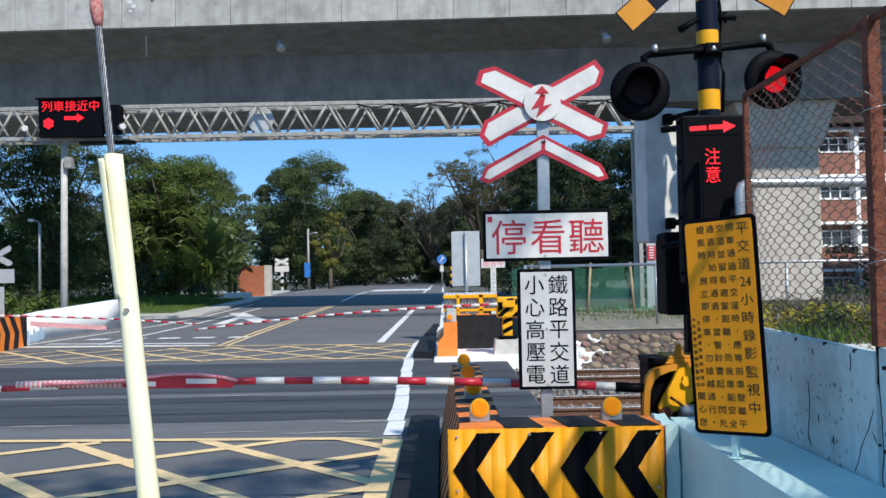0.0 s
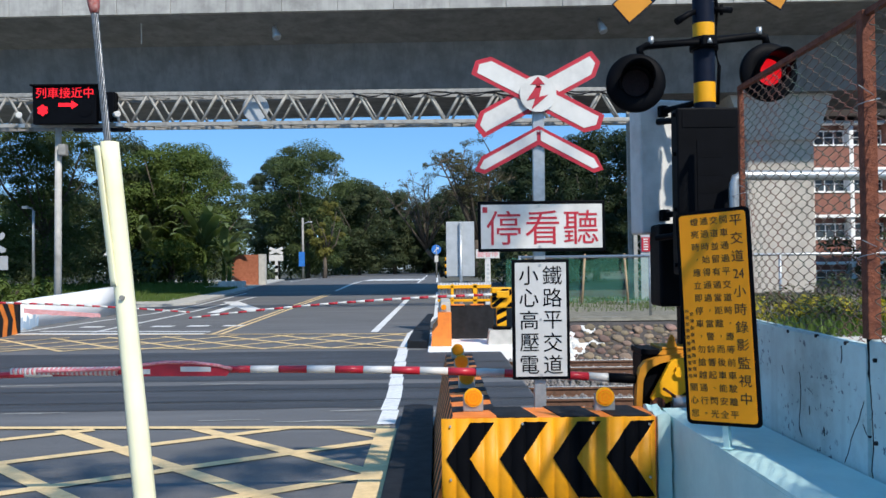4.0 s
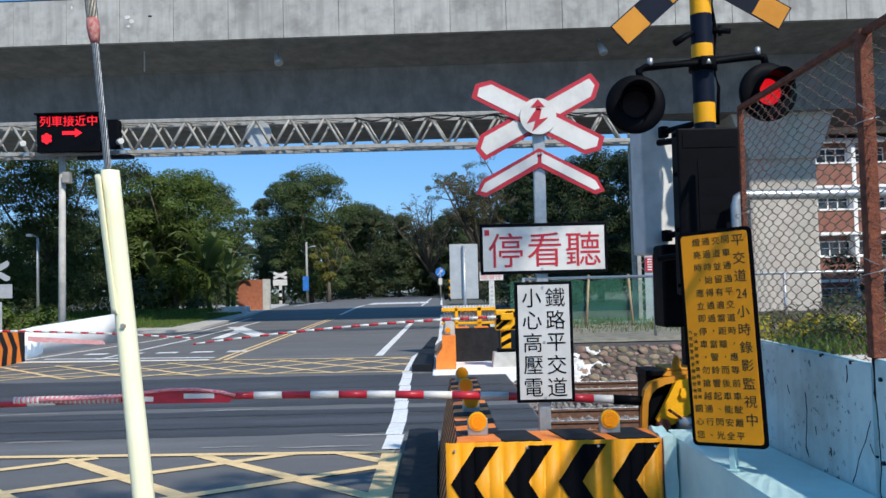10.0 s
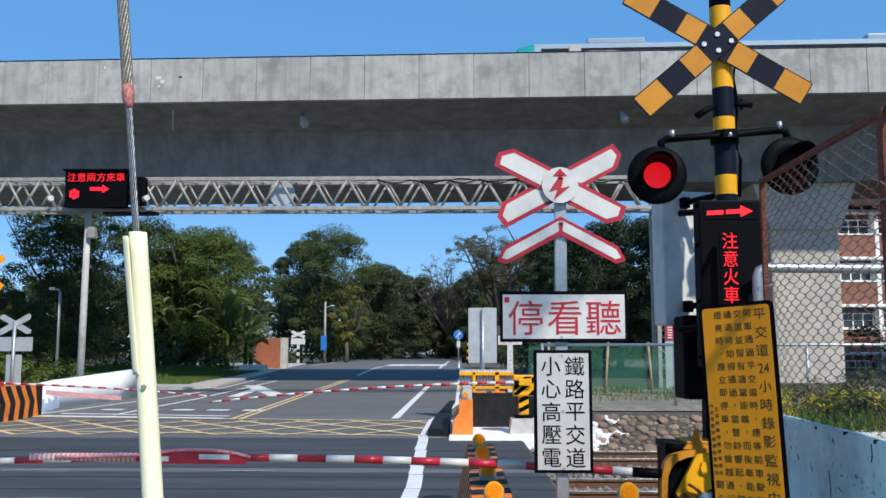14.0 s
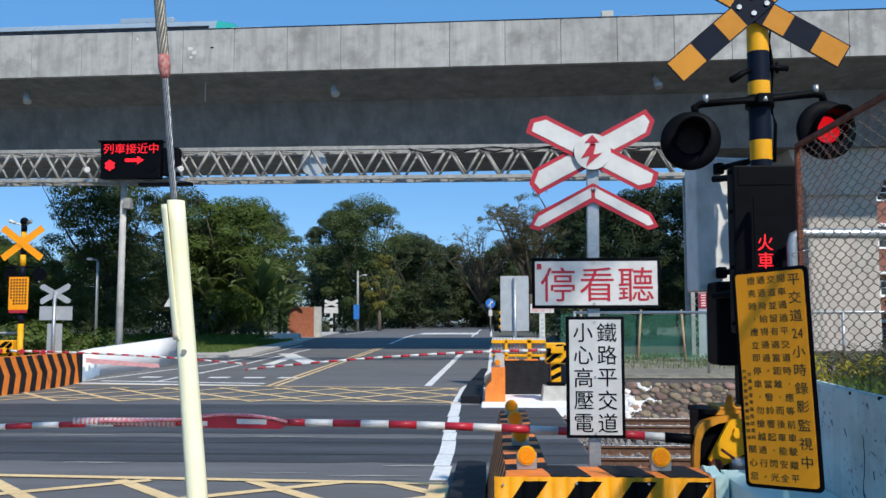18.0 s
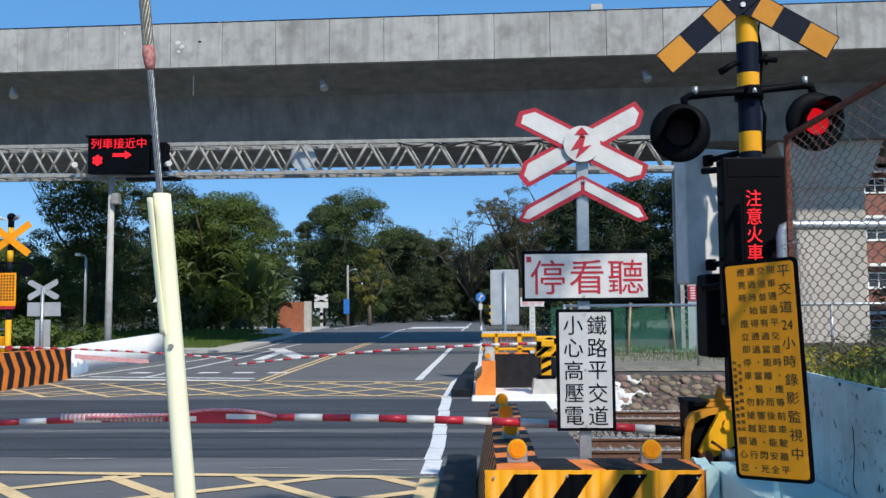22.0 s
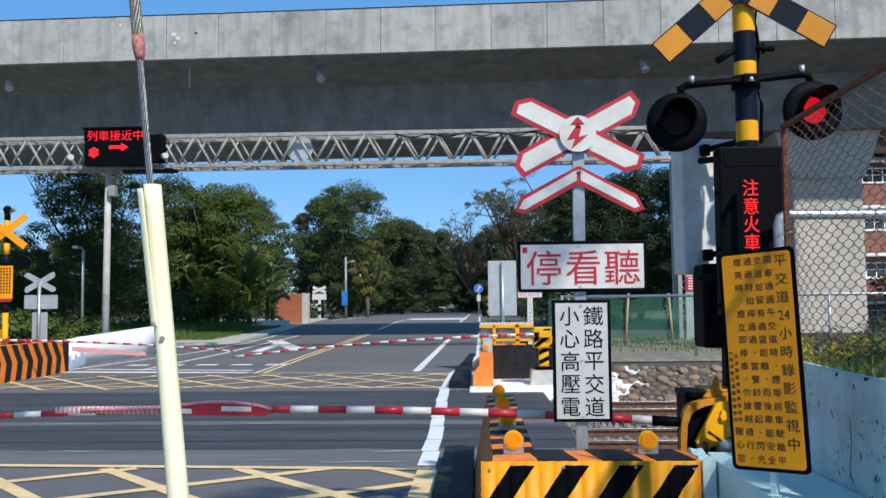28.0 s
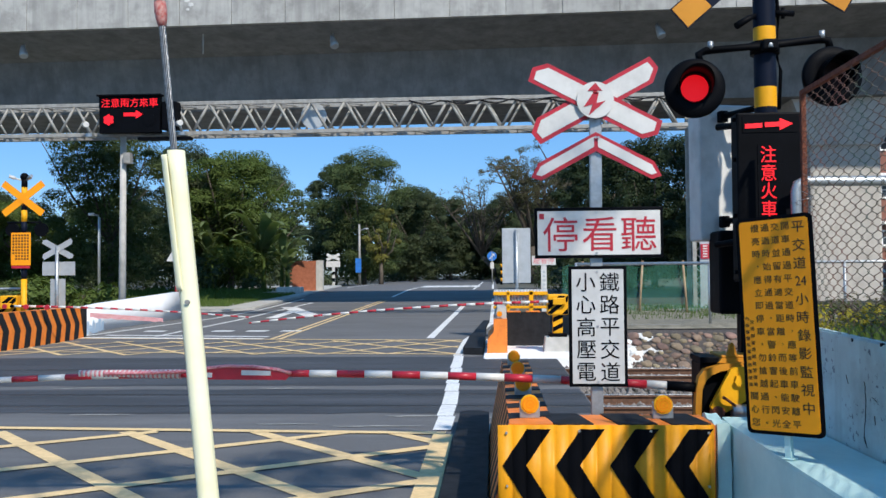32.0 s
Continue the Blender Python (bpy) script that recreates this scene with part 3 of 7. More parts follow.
def stones(name, n, fx, material, label, s0, s1, seed):
    """Many loose stones as squashed, jittered octahedra."""
    rng = np.random.default_rng(seed)
    c = fx(rng, n)
    base = np.array([(1, 0, 0), (0, 1, 0), (-1, 0, 0), (0, -1, 0), (0, 0, 1), (0, 0, -1)], float)
    f = np.array([(0, 1, 4), (1, 2, 4), (2, 3, 4), (3, 0, 4), (1, 0, 5), (2, 1, 5), (3, 2, 5), (0, 3, 5)])
    s = rng.uniform(s0, s1, (n, 1, 1))
    v = base[None] * s * rng.uniform(0.6, 1.15, (n, 6, 3))
    a = rng.uniform(0, 6.28, n)
    R = np.stack([np.stack([np.cos(a), -np.sin(a), 0 * a], -1), np.stack([np.sin(a), np.cos(a), 0 * a], -1), np.stack([0 * a, 0 * a, 1 + 0 * a], -1)], 1)
    v = np.einsum("nij,nkj->nki", R, v) + c[:, None]
    q = f[None] + 6 * np.arange(n)[:, None, None]
    return tagged(arrays(name, v.reshape(-1, 3), q.reshape(-1, 3), material), label, "gravel", kind="stuff")


bm = bmnew()
box(bm, 1.2, 70, 9.6, 16.9, -0.26, -0.19)
tagged(part("trackbed", bm, GROUND), "brown trackbed beside the crossing", "trackbed", kind="structure")
stones("ballast", 9000, lambda r, n: np.stack([1.25 + 9 * r.random(n) ** 1.3, r.uniform(9.7, 16.8, n), -0.17 + 0.05 * r.random(n)], 1), BALLAST, "grey-brown crushed stone ballast between the rails", 0.03, 0.06, 5)

# ---- stone bank beyond the tracks ----
bm = bmnew()
plate(bm, [(16.75, -0.24), (17.45, 0.47), (17.6, 0.52), (34, 0.42), (60, 0.72), (60, -0.24)], 1.95, 60, axis="x")
tagged(part("bank", bm, MORTAR), "mortared bank of rounded stones", "bank", kind="structure")
rndb = random.Random(8)
bank = bpy.data.objects["bank"]
stone_meshes = []
for k in range(6):
    b2 = bmnew()
    bmesh.ops.create_icosphere(b2, subdivisions=2, radius=1.0)
    for v in b2.verts:
        v.co *= 1 + 0.45 * noise.noise(v.co * 1.1 + Vector((k * 7, 0, 0)))
    for f in b2.faces:
        f.smooth = True
    stone_meshes.append(mesh_of("stone", b2, COBBLE))
placed = []
for r0, tries in ((0.10, 26), (0.082, 90), (0.066, 350), (0.052, 1500), (0.038, 9000)):
    for k in range(tries):
        x, s, r = rndb.uniform(2.1, 5.6), rndb.uniform(0.03, 0.98), r0 * rndb.uniform(0.9, 1.12)
        if len(placed) < 300 and all(((x - a) / 1.25) ** 2 + ((s - b) / 0.95) ** 2 > (r + c) ** 2 for a, b, c in placed):
            placed.append((x, s, r))
            ob = new("stone", rndb.choice(stone_meshes))
            ob.parent = bank
            ob.matrix_world = Matrix.LocRotScale((x, 16.75 + 0.7 * s, -0.24 + 0.71 * s), Euler((0.8 + rndb.uniform(-0.15, 0.15), rndb.uniform(-0.3, 0.3), rndb.uniform(-0.35, 0.35))), (r * 1.3, r * 0.95, r * 0.62))
bm = bmnew()
gv = {}
for a in range(46):
    for b in range(40):
        x, u = 1.97 + 0.026 * a, 0.025 * b
        n1 = noise.noise(Vector((x * 2.6, u * 3.2, 2.0))) + 0.5 * noise.noise(Vector((x * 7, u * 8, 6.0)))
        t = 0.75 - (x - 1.97) * 0.85 + 0.8 * n1 - 0.25 * abs(u - 0.6)
        if t > 0.0:
            h = 0.02 + 0.09 * min(1.0, t) * (0.7 + 0.9 * noise.noise(Vector((x * 7, u * 7, 1.0))) + 0.5 * noise.noise(Vector((x * 19, u * 19, 3.0))))
            gv[a, b] = bm.verts.new((x, 16.75 + 0.7 * u - 0.71 * h, -0.24 + 0.71 * u + 0.70 * h))
for a, b in list(gv):
    q = [(a, b), (a + 1, b), (a + 1, b + 1), (a, b + 1)]
    if all(k in gv for k in q):
        bm.faces.new([gv[k] for k in q])
for v in [v for v in bm.verts if not v.link_faces]:
    bm.verts.remove(v)
tagged(part("mortar_lump", bm, WHITE), "white-painted rough mortar at the end of the bank", "mortar")

SOIL = shade("dry_pale_soil", (0.27, 0.24, 0.18), (0.15, 0.135, 0.095), 0.95, scale=5, big=1.3, stain=0.4, bump=0.5, bscale=20)
v, q = [], []
for j in range(41):
    for i in range(41):
        x, yy = 2.0 + 0.4 * i, 17.62 + 0.36 * j
        base = float(np.interp(yy, [17.6, 34], [0.52, 0.42])) + 0.02
        v.append((x, yy, base + (0.05 + 0.10 * max(0.0, noise.noise(Vector((x * 0.8, yy * 0.7, 2.0)))) if 0 < j < 40 else 0.0)))
        if i and j:
            q.append((j * 41 + i - 42, j * 41 + i - 41, j * 41 + i, j * 41 + i - 1))
tagged(arrays("bank_top", v, q, SOIL, smooth=True), "dry pale soil on top of the stone bank", "soil", kind="structure")

# ---- the viaduct ----
VIA = pose(0, 33, 0, 0, 0, -1.9)
via = thing("viaduct", "weathered grey concrete railway viaduct with panelled parapet", "viaduct", 0, 33, 0, -1.9)
# girder: its darker colour carries part of the shade under the deck
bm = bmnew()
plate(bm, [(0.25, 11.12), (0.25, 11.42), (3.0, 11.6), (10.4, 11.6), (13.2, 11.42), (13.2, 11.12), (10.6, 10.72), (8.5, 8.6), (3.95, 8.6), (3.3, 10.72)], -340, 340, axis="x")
part("box_girder", bm, CONCRETE_SHADE, via, "concrete box girder with its shade put into the colour")
bm = bmnew()
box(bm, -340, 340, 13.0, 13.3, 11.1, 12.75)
part("far_parapet", bm, CONCRETE_SHADE, via)
panel_me = None
for i in range(-16, 17):
    bm = bmnew()
    box(bm, -1.001, 1.001, 0.0, 0.22, 11.05, 12.74, bev=0.012)
    if panel_me is None:
        panel_me = mesh_of("parapet_panel", bm, PARAPET)
    else:
        bm.free()
    ob = new("parapet_panel", panel_me)
    ob.parent = via
    ob.matrix_local = pose(-0.66 + 2.016 * i + 0.045 * max(0.0, i + 4.5), (0.008 if i % 3 else 0.0), 0.07) @ Matrix.Diagonal((1.0 if i < -4 else 1.0223, 1, 1, 1))
bm = bmnew()
for s in (-1, 1):
    box(bm, 34.3 if s > 0 else -340, 340 if s > 0 else -33.92, 0.02, 0.22, 11.12, 12.81)
box(bm, -340, 340, 0.06, 0.24, 11.16, 12.77)
part("parapet_core", bm, PARAPET, via)
bm = bmnew()
box(bm, -340, 340, 0.03, 0.2, 12.805, 12.865)
part("coping_rail", bm, NAVY, via, "dark rail along the parapet top")
for px in (14.05, -27.0):
    bm = bmnew()
    box(bm, px - 1.4, px + 1.4, 4.6, 7.4, -0.5, 6.9, bev=0.12)
    plate(bm, [(px - 1.4, 6.7), (px + 1.4, 6.7), (px + 2.1, 8.59), (px - 2.1, 8.59)], 4.4, 7.6)
    part("pier", bm, PLASTER, via, "pale concrete pier")
for lx in (-6.1, 6.2, -18.55):
    bm = bmnew()
    chain(bm, [(lx, 1.2, 11.2), (lx, 1.2, 10.9), (lx + 0.04, 1.1, 10.8)], 0.03, 8)
    chain(bm, [(lx - 0.04, 1.15, 10.86), (lx + 0.02, 1.05, 10.68), (lx + 0.10, 0.95, 10.46), (lx + 0.12, 0.92, 10.38)], [0.07, 0.12, 0.17, 0.15], 12)
    part("floodlight", bm, SIGNBACK, via, "grey floodlight under the deck edge")
bm = bmnew()
tube(bm, (-11.15, 0.9, 11.3), (-11.15, 0.9, 10.25), 0.028)
part("drain_rod", bm, CONC_PALE, via)
for k, (px, pz, pw, ph) in enumerate(((-11.45, 12.08, 0.16, 0.10), (-11.30, 11.92, 0.13, 0.12), (-11.42, 11.74, 0.10, 0.07), (-13.55, 12.52, 0.05, 0.09), (-10.6, 12.1, 0.10, 0.04))):
    bm = bmnew()
    plate(bm, [(px + pw * math.cos(a) * (0.7 + 0.5 * noise.noise(Vector((k * 3.1, a * 2, 0)))), pz + ph * math.sin(a) * (0.7 + 0.5 * noise.noise(Vector((a * 2, k * 2.3, 5))))) for a in [0.5236 * q for q in range(12)]], -0.006, 0.01)
    part("patch", bm, WHITE if k != 4 else BLACKMAT, via, "pale mortar patch" if k != 4 else "dark mark")
for bx in (-9.45, 5.45):
    bm = bmnew()
    box(bm, bx - 0.62, bx + 0.62, 0.5, 0.75, 12.72, 13.04, bev=0.02)
    part("roadside_lamp_box", bm, WHITE, via, "white lamp box on the parapet")
bm = bmnew()
box(bm, 4.18, 4.62, 0.4, 0.7, 12.6, 13.22, bev=0.02)
part("junction_box", bm, CONC_PALE, via, "pale concrete post on the parapet")
for bx in (-14.6, 11.4):
    bm = bmnew()
    tube(bm, (bx, 0.3, 12.7), (bx, 0.3, 12.92), 0.03)
    part("bracket", bm, BLACKMAT, via)

# ---- height gantry of steel lattice ----
gan = thing("gantry", "grey steel lattice gantry across the road", "gantry")
ZB, ZT, GY, GD = 6.24, 7.20, 28.5, 0.75
for nm, yy, zz in (("bottom_chord", GY, ZB), ("bottom_chord", GY + GD, ZB), ("top_chord", GY, ZT), ("top_chord", GY + GD, ZT)):
    bm = bmnew()
    box(bm, -24, 6.9, yy - 0.05, yy + 0.05, zz - 0.06, zz + 0.06, bev=0.01)
    part(nm, bm, STEEL, gan)
step = 1.1
n = int(30.4 / step)
for yy, ph in ((GY, 0.0), (GY + GD, 0.14)):
    for i in range(n):
        x = -23.9 + step * i + ph
        for a, b in (((x, ZB), (x + step * 0.5, ZT)), ((x + step * 0.5, ZT), (x + step, ZB))):
            bm = bmnew()
            tube(bm, (a[0], yy, a[1]), (b[0], yy, b[1]), 0.05 if yy == GY else 0.04, n=4)
            part("lattice_bar", bm, STEEL, gan)
for i in range(n):
    x = -23.9 + step * i
    for zz in (ZB, ZT):
        for a, b in ((x, x + step), (x + step / 2, x + step / 2)):
            bm = bmnew()
            tube(bm, (a, GY, zz), (b, GY + GD, zz), 0.025, n=4)
            part("cross_bar", bm, STEEL, gan)
bm = bmnew()
plate(bm, disc(0.42, 32, -5.72, 6.78), GY + 0.30, GY + 0.32)
part("sign_disc", bm, SIGNBACK, gan, "pale grey round sign back on the lattice")
for x0 in (6.25, 6.75):
    for y0 in (GY, GY + GD):
        bm = bmnew()
        box(bm, x0 - 0.06, x0 + 0.06, y0 - 0.06, y0 + 0.06, -0.2, ZT)
        part("column_leg", bm, STEEL, gan)
for k in range(14):
    for s in (0, 1):
        bm = bmnew()
        z0 = 0.45 * k
        tube(bm, (6.25 if s else 6.75, GY, z0), (6.75 if s else 6.25, GY, z0 + 0.45), 0.022, n=4)
        part("lattice_bar", bm, STEEL, gan)
bm = bmnew()
box(bm, 6.40, 6.80, GY - 0.095, GY - 0.065, -0.2, ZT - 0.1)
part("column_panel", bm, SIGNBACK, gan, "plain grey panel on the column")
bm = bmnew()
box(bm, 6.42, 6.68, GY - 0.13, GY - 0.10, 2.05, 2.5)
part("warning_label", bm, RED, gan, "small red warning label")
bm = bmnew()
for k in range(5):
    box(bm, 6.48, 6.62, GY - 0.136, GY - 0.13, 2.1 + 0.08 * k, 2.14 + 0.08 * k)
part("label_bars", bm, WHITE, gan)
bm = bmnew()
tube(bm, (-11.98, GY + 0.2, -0.2), (-11.94, GY + 0.2, 6.2), 0.122, 0.095, 16)
part("concrete_pole", bm, CONC_PALE, gan, "round concrete pole under the gantry")
bm = bmnew()
box(bm, -11.86, -11.62, GY - 0.05, GY + 0.2, 5.3, 5.65, bev=0.02)
part("pole_box", bm, STEEL, gan)

bm = bmnew()
chain(bm, [(-2.6 + 0.25 * i, GY - 0.08, ZT - 0.06 - 0.13 * abs(math.sin(i * 0.72)) ** 1.5) for i in range(38)], 0.03, 6)
chain(bm, [(-1.2 + 0.3 * i, GY - 0.11, ZT - 0.03 - 0.10 * abs(math.sin(i * 0.5 + 1)) ** 1.5) for i in range(27)], 0.022, 6)
part("cable", bm, BLACKMAT, gan, "black cables slung under the top chord")
# variable message board on the gantry
vm = thing("message_board", "black display board lit with red characters, on the gantry", "sign", -11.47, GY - 0.32, 6.22)
bm = bmnew()
box(bm, -1.0, 0.96, -0.12, 0.12, 0.0, 0.76, bev=0.015)
box(bm, -1.0, 0.96, 0.10, 0.12, 0.76, 1.18)
box(bm, -1.0, -0.98, -0.12, 0.12, 0.76, 1.18)
box(bm, 0.94, 0.96, -0.12, 0.12, 0.76, 1.18)
part("housing", bm, BLACK, vm)
bm = bmnew()
box(bm, -1.06, 1.02, -0.2, 0.14, 1.18, 1.22)
part("visor", bm, BLACK, vm)
bm = bmnew()
box(bm, -0.97, 0.93, -0.006, 0.006, -0.195, 0.195)
flap = part("turning_panel", bm, BLACK, vm, "black panel lit on both sides")
flap.matrix_local = pose(0, -0.095, 0.968)
lettering("lit_text", "列車接近中", 0.36, -0.02, -0.008, 0.0, LED, flap, 1.02)
lettering("lit_text", "注意兩方來車", 0.31, -0.02, -0.008, 0.0, LED, flap, 1.0, m=pose(0, 0, 0, 180))
PLATES = []
for cx, side in ((-0.68, "left"), (0.62, "right")):
    bm = bmnew()
    plate(bm, disc(0.215, 24), -0.003, 0.003)
    ob = part("symbol_plate", bm, BLACK, vm, "round plate lit on one side")
    ob.matrix_local = pose(cx, -0.14, 0.42)
    bm = bmnew()
    for k in range(6):
        a = math.pi / 6 + k * math.pi / 3
        bmesh.ops.create_circle(bm, cap_ends=True, segments=10, radius=0.062, matrix=Matrix.Translation((0.115 * math.cos(a), -0.006, 0.115 * math.sin(a))) @ Matrix.Rotation(math.pi / 2, 4, "X"))
    plate(bm, disc(0.07, 14), -0.008, -0.004)
    part("lit_symbol", bm, LED, ob, "round red lit symbol")
    PLATES.append((ob, cx, side))
bm = bmnew()
plate(bm, [(-0.2, 0.53), (0.2, 0.53), (0.2, 0.45), (0.42, 0.585), (0.2, 0.72), (0.2, 0.64), (-0.2, 0.64)], -0.13, -0.122)
part("lit_arrow", bm, LED, vm, "red lit arrow")
bm = bmnew()
box(bm, 0.2, 1.9, 0.0, 0.3, -0.22, -0.12)
box(bm, 1.0, 1.5, -0.05, 0.35, 0.1, 1.0, bev=0.03)
part("bracket", bm, BLACK, vm, "black frame beside the board")
for cx in (1.78, -1.24):
    cctv = thing("security_camera", "white bullet camera on the gantry", "camera", -11.63 + cx, GY - 0.45, 6.3, group="gantry cameras")
    bm = bmnew()
    tube(bm, (0.12, -0.3, 0.16), (-0.1, 0.1, 0.2), 0.09, n=14)
    part("camera_body", bm, WHITE, cctv)
    bm = bmnew()
    tube(bm, (0.0, 0.0, 0.15), (0.0, 0.25, -0.1), 0.04)
    box(bm, -0.1, 0.1, 0.15, 0.45, -0.16, -0.04)
    part("bracket", bm, GALV, cctv)
# ---- near barrier, chevron board and kerbside signs ----
BF = 5.2
bar = thing("barrier", "concrete barrier painted with orange and black bands", "barrier")
bm = bmnew()
plate(bm, [(-0.05, 0.03), (0.44, 0.03), (0.33, 0.74), (0.08, 0.74)], BF + 0.02, 9.0)
part("side_block", bm, ORANGE, bar, "battered concrete side block")
bm = bmnew()
box(bm, 0.44, 1.247, BF + 0.02, BF + 0.4, 0.03, 0.735, bev=0.01)
part("front_block", bm, ORANGE, bar)
def cut_band(poly, lim, sign):
    """The part of a band on the side face that lies within one end of the block."""
    out = []
    for k in range(len(poly)):
        (u0, a), (u1, b) = poly[k - 1], poly[k]
        ina, inb = (a - lim) * sign >= 0, (b - lim) * sign >= 0
        if ina != inb:
            f = (lim - a) / (b - a)
            out.append((u0 + f * (u1 - u0), lim))
        if inb:
            out.append((u1, b))
    return out


for i in range(29):
    # black and orange slanting bands, flush with each other, on the battered side face
    y0 = BF - 1.15 + 0.17 * i
    edge = [(0.0, y0 + 1.15), (0.0, y0 + 1.32), (1.0, y0 + 0.17), (1.0, y0)]
    edge = cut_band(cut_band(edge, BF + 0.021, 1), 8.999, -1)
    if len(edge) < 3:
        continue
    bm = bmnew()
    vs = [bm.verts.new((-0.05 + 0.13 * u - 0.006, yy, 0.03 + 0.71 * u + 0.002)) for u, yy in edge]
    ve = [bm.verts.new(v.co + Vector((0.005, 0, 0))) for v in vs]
    bm.faces.new(vs)
    bm.faces.new(ve[::-1])
    n = len(vs)
    for k in range(n):
        bm.faces.new((vs[k], vs[(k + 1) % n], ve[(k + 1) % n], ve[k]))
    part("side_band", bm, BLACKMAT if i % 2 else ORANGE, bar, "black band" if i % 2 else "orange band")
for i in range(9):
    bm = bmnew()
    y0 = BF + 0.2 + 0.42 * i
    plate(bm, [(0.076, y0), (0.334, y0 + 0.1), (0.334, y0 + 0.3), (0.076, y0 + 0.2)], 0.735, 0.744, axis="z")
    part("black_band", bm, BLACKMAT, bar)
for x0 in (0.34, 0.70, 1.0):
    bm = bmnew()
    plate(bm, [(x0, BF + 0.018), (x0 + 0.22, BF + 0.018), (x0 + 0.16, BF + 0.404), (x0 - 0.06, BF + 0.404)], 0.70, 0.741, axis="z")
    part("black_band", bm, BLACKMAT, bar)

board = thing("chevron_board", "yellow corrugated steel board with black chevrons", "sign", 0.012, BF - 0.03, 0.0)
bm = bmnew()
N = 150
W = 1.212
prof = lambda u: -0.016 * (abs(math.sin(math.pi * u * 15.2)) ** 0.6 - 0.5)
va = [[bm.verts.new((W * i / N, prof(i / N) + d, z)) for i in range(N + 1)] for d, z in ((0, 0.05), (0, 0.742), (0.004, 0.742), (0.004, 0.05))]
for r in range(4):
    for i in range(N):
        f = bm.faces.new((va[r][i], va[r][i + 1], va[(r + 1) % 4][i + 1], va[(r + 1) % 4][i]))
        f.smooth = r in (0, 2)
part("corrugated_sheet", bm, SHEETGOLD, board)
def on_sheet(name, poly, material):
    """A painted shape that follows the corrugation: thin columns between the shape's upper and lower edge."""
    xs = [p[0] for p in poly]
    x0, x1 = min(xs), max(xs)
    b = bmnew()
    k = 24
    def cuts(x):
        zs = []
        for i in range(len(poly)):
            (xa, za), (xb, zb) = poly[i], poly[(i + 1) % len(poly)]
            if (xa - x) * (xb - x) <= 0 and xa != xb:
                zs.append(za + (zb - za) * (x - xa) / (xb - xa))
        return sorted(zs)
    cols = sorted(set([round(x0 + (x1 - x0) * i / k, 5) for i in range(k + 1)] + [round(v, 5) for v in xs]))
    for xl, xr in zip(cols, cols[1:]):
        xa, xb = xl + 1e-6, xr - 1e-6
        ca, cb = cuts(xa), cuts(xb)
        for j in range(0, min(len(ca), len(cb)) - 1, 2):
            b.faces.new([b.verts.new((x, prof(x / W) - 0.006, z)) for x, z in ((xa, ca[j]), (xb, cb[j]), (xb, cb[j + 1]), (xa, ca[j + 1]))])
    bmesh.ops.remove_doubles(b, verts=b.verts, dist=2e-4)
    return part(name, b, material, board, "black chevron")
for k in range(4):
    x0 = 0.025 + 0.303 * k
    zc, h = 0.515, 0.205
    on_sheet("chevron", [(x0, zc), (x0 + 0.14, zc + h), (x0 + 0.275, zc + h), (x0 + 0.135, zc), (x0 + 0.275, zc - h - 0.02), (x0 + 0.14, zc - h - 0.02)], BLACK)
for bx, bz in ((0.05, 0.70), (0.46, 0.71), (0.86, 0.71), (1.18, 0.70), (0.05, 0.4), (1.18, 0.4)):
    bm = bmnew()
    tube(bm, (bx, -0.02, bz), (bx, 0.0, bz), 0.007, n=8)
    part("bolt", bm, GALV, board)

def reflector(x, y, z, sc=1.0):
    t = thing("delineator", "round amber reflector in a grey bracket on the barrier", "reflector", x, y, z, group="amber reflectors")
    b = bmnew()
    tube(b, (0, -0.012, 0.085), (0, 0.025, 0.085), 0.055, n=28)
    part("rim", b, YELLOW, t)
    b = bmnew()
    tube(b, (0, -0.018, 0.085), (0, -0.011, 0.085), 0.044, 0.047, n=28)
    part("lens", b, REFLECTOR, t)
    b = bmnew()
    for r0, r1 in ((0.030, 0.034), (0.012, 0.015)):
        ring = [[b.verts.new((r * math.cos(6.28318 * i / 24), -0.0195, 0.085 + r * math.sin(6.28318 * i / 24))) for i in range(24)] for r in (r0, r1)]
        for i in range(24):
            b.faces.new((ring[0][i], ring[0][(i + 1) % 24], ring[1][(i + 1) % 24], ring[1][i]))
    part("lens_ring", b, YELLOW, t, "moulded ring in the lens")
    b = bmnew()
    box(b, -0.06, 0.06, 0.0, 0.05, 0.0, 0.10, bev=0.006)
    part("bracket", b, GALV, t)
    return t
for rx, ry in ((0.205, 5.42), (0.2, 6.45), (0.19, 7.5), (0.185, 8.6)):
    reflector(rx, ry, 0.74)
reflector(0.99, 5.42, 0.735)

# stop-look-listen sign post
SY = 5.70
post = thing("crossing_sign", "level crossing sign post with red-bordered white cross", "sign", 0.632, SY, 0.0)
bm = bmnew()
box(bm, -0.037, 0.037, 0.0, 0.05, 0.0, 2.58, Matrix.Rotation(radians(0.4), 4, "Y"), 0.004)
part("post", bm, GALV, post)
def arm_shape(L, h, cut):
    return [(-L + cut * 0.2, -h), (L - cut, -h), (L, -h + cut * 0.9), (L - cut * 0.2, h), (-L + cut, h), (-L, h - cut * 0.9)]
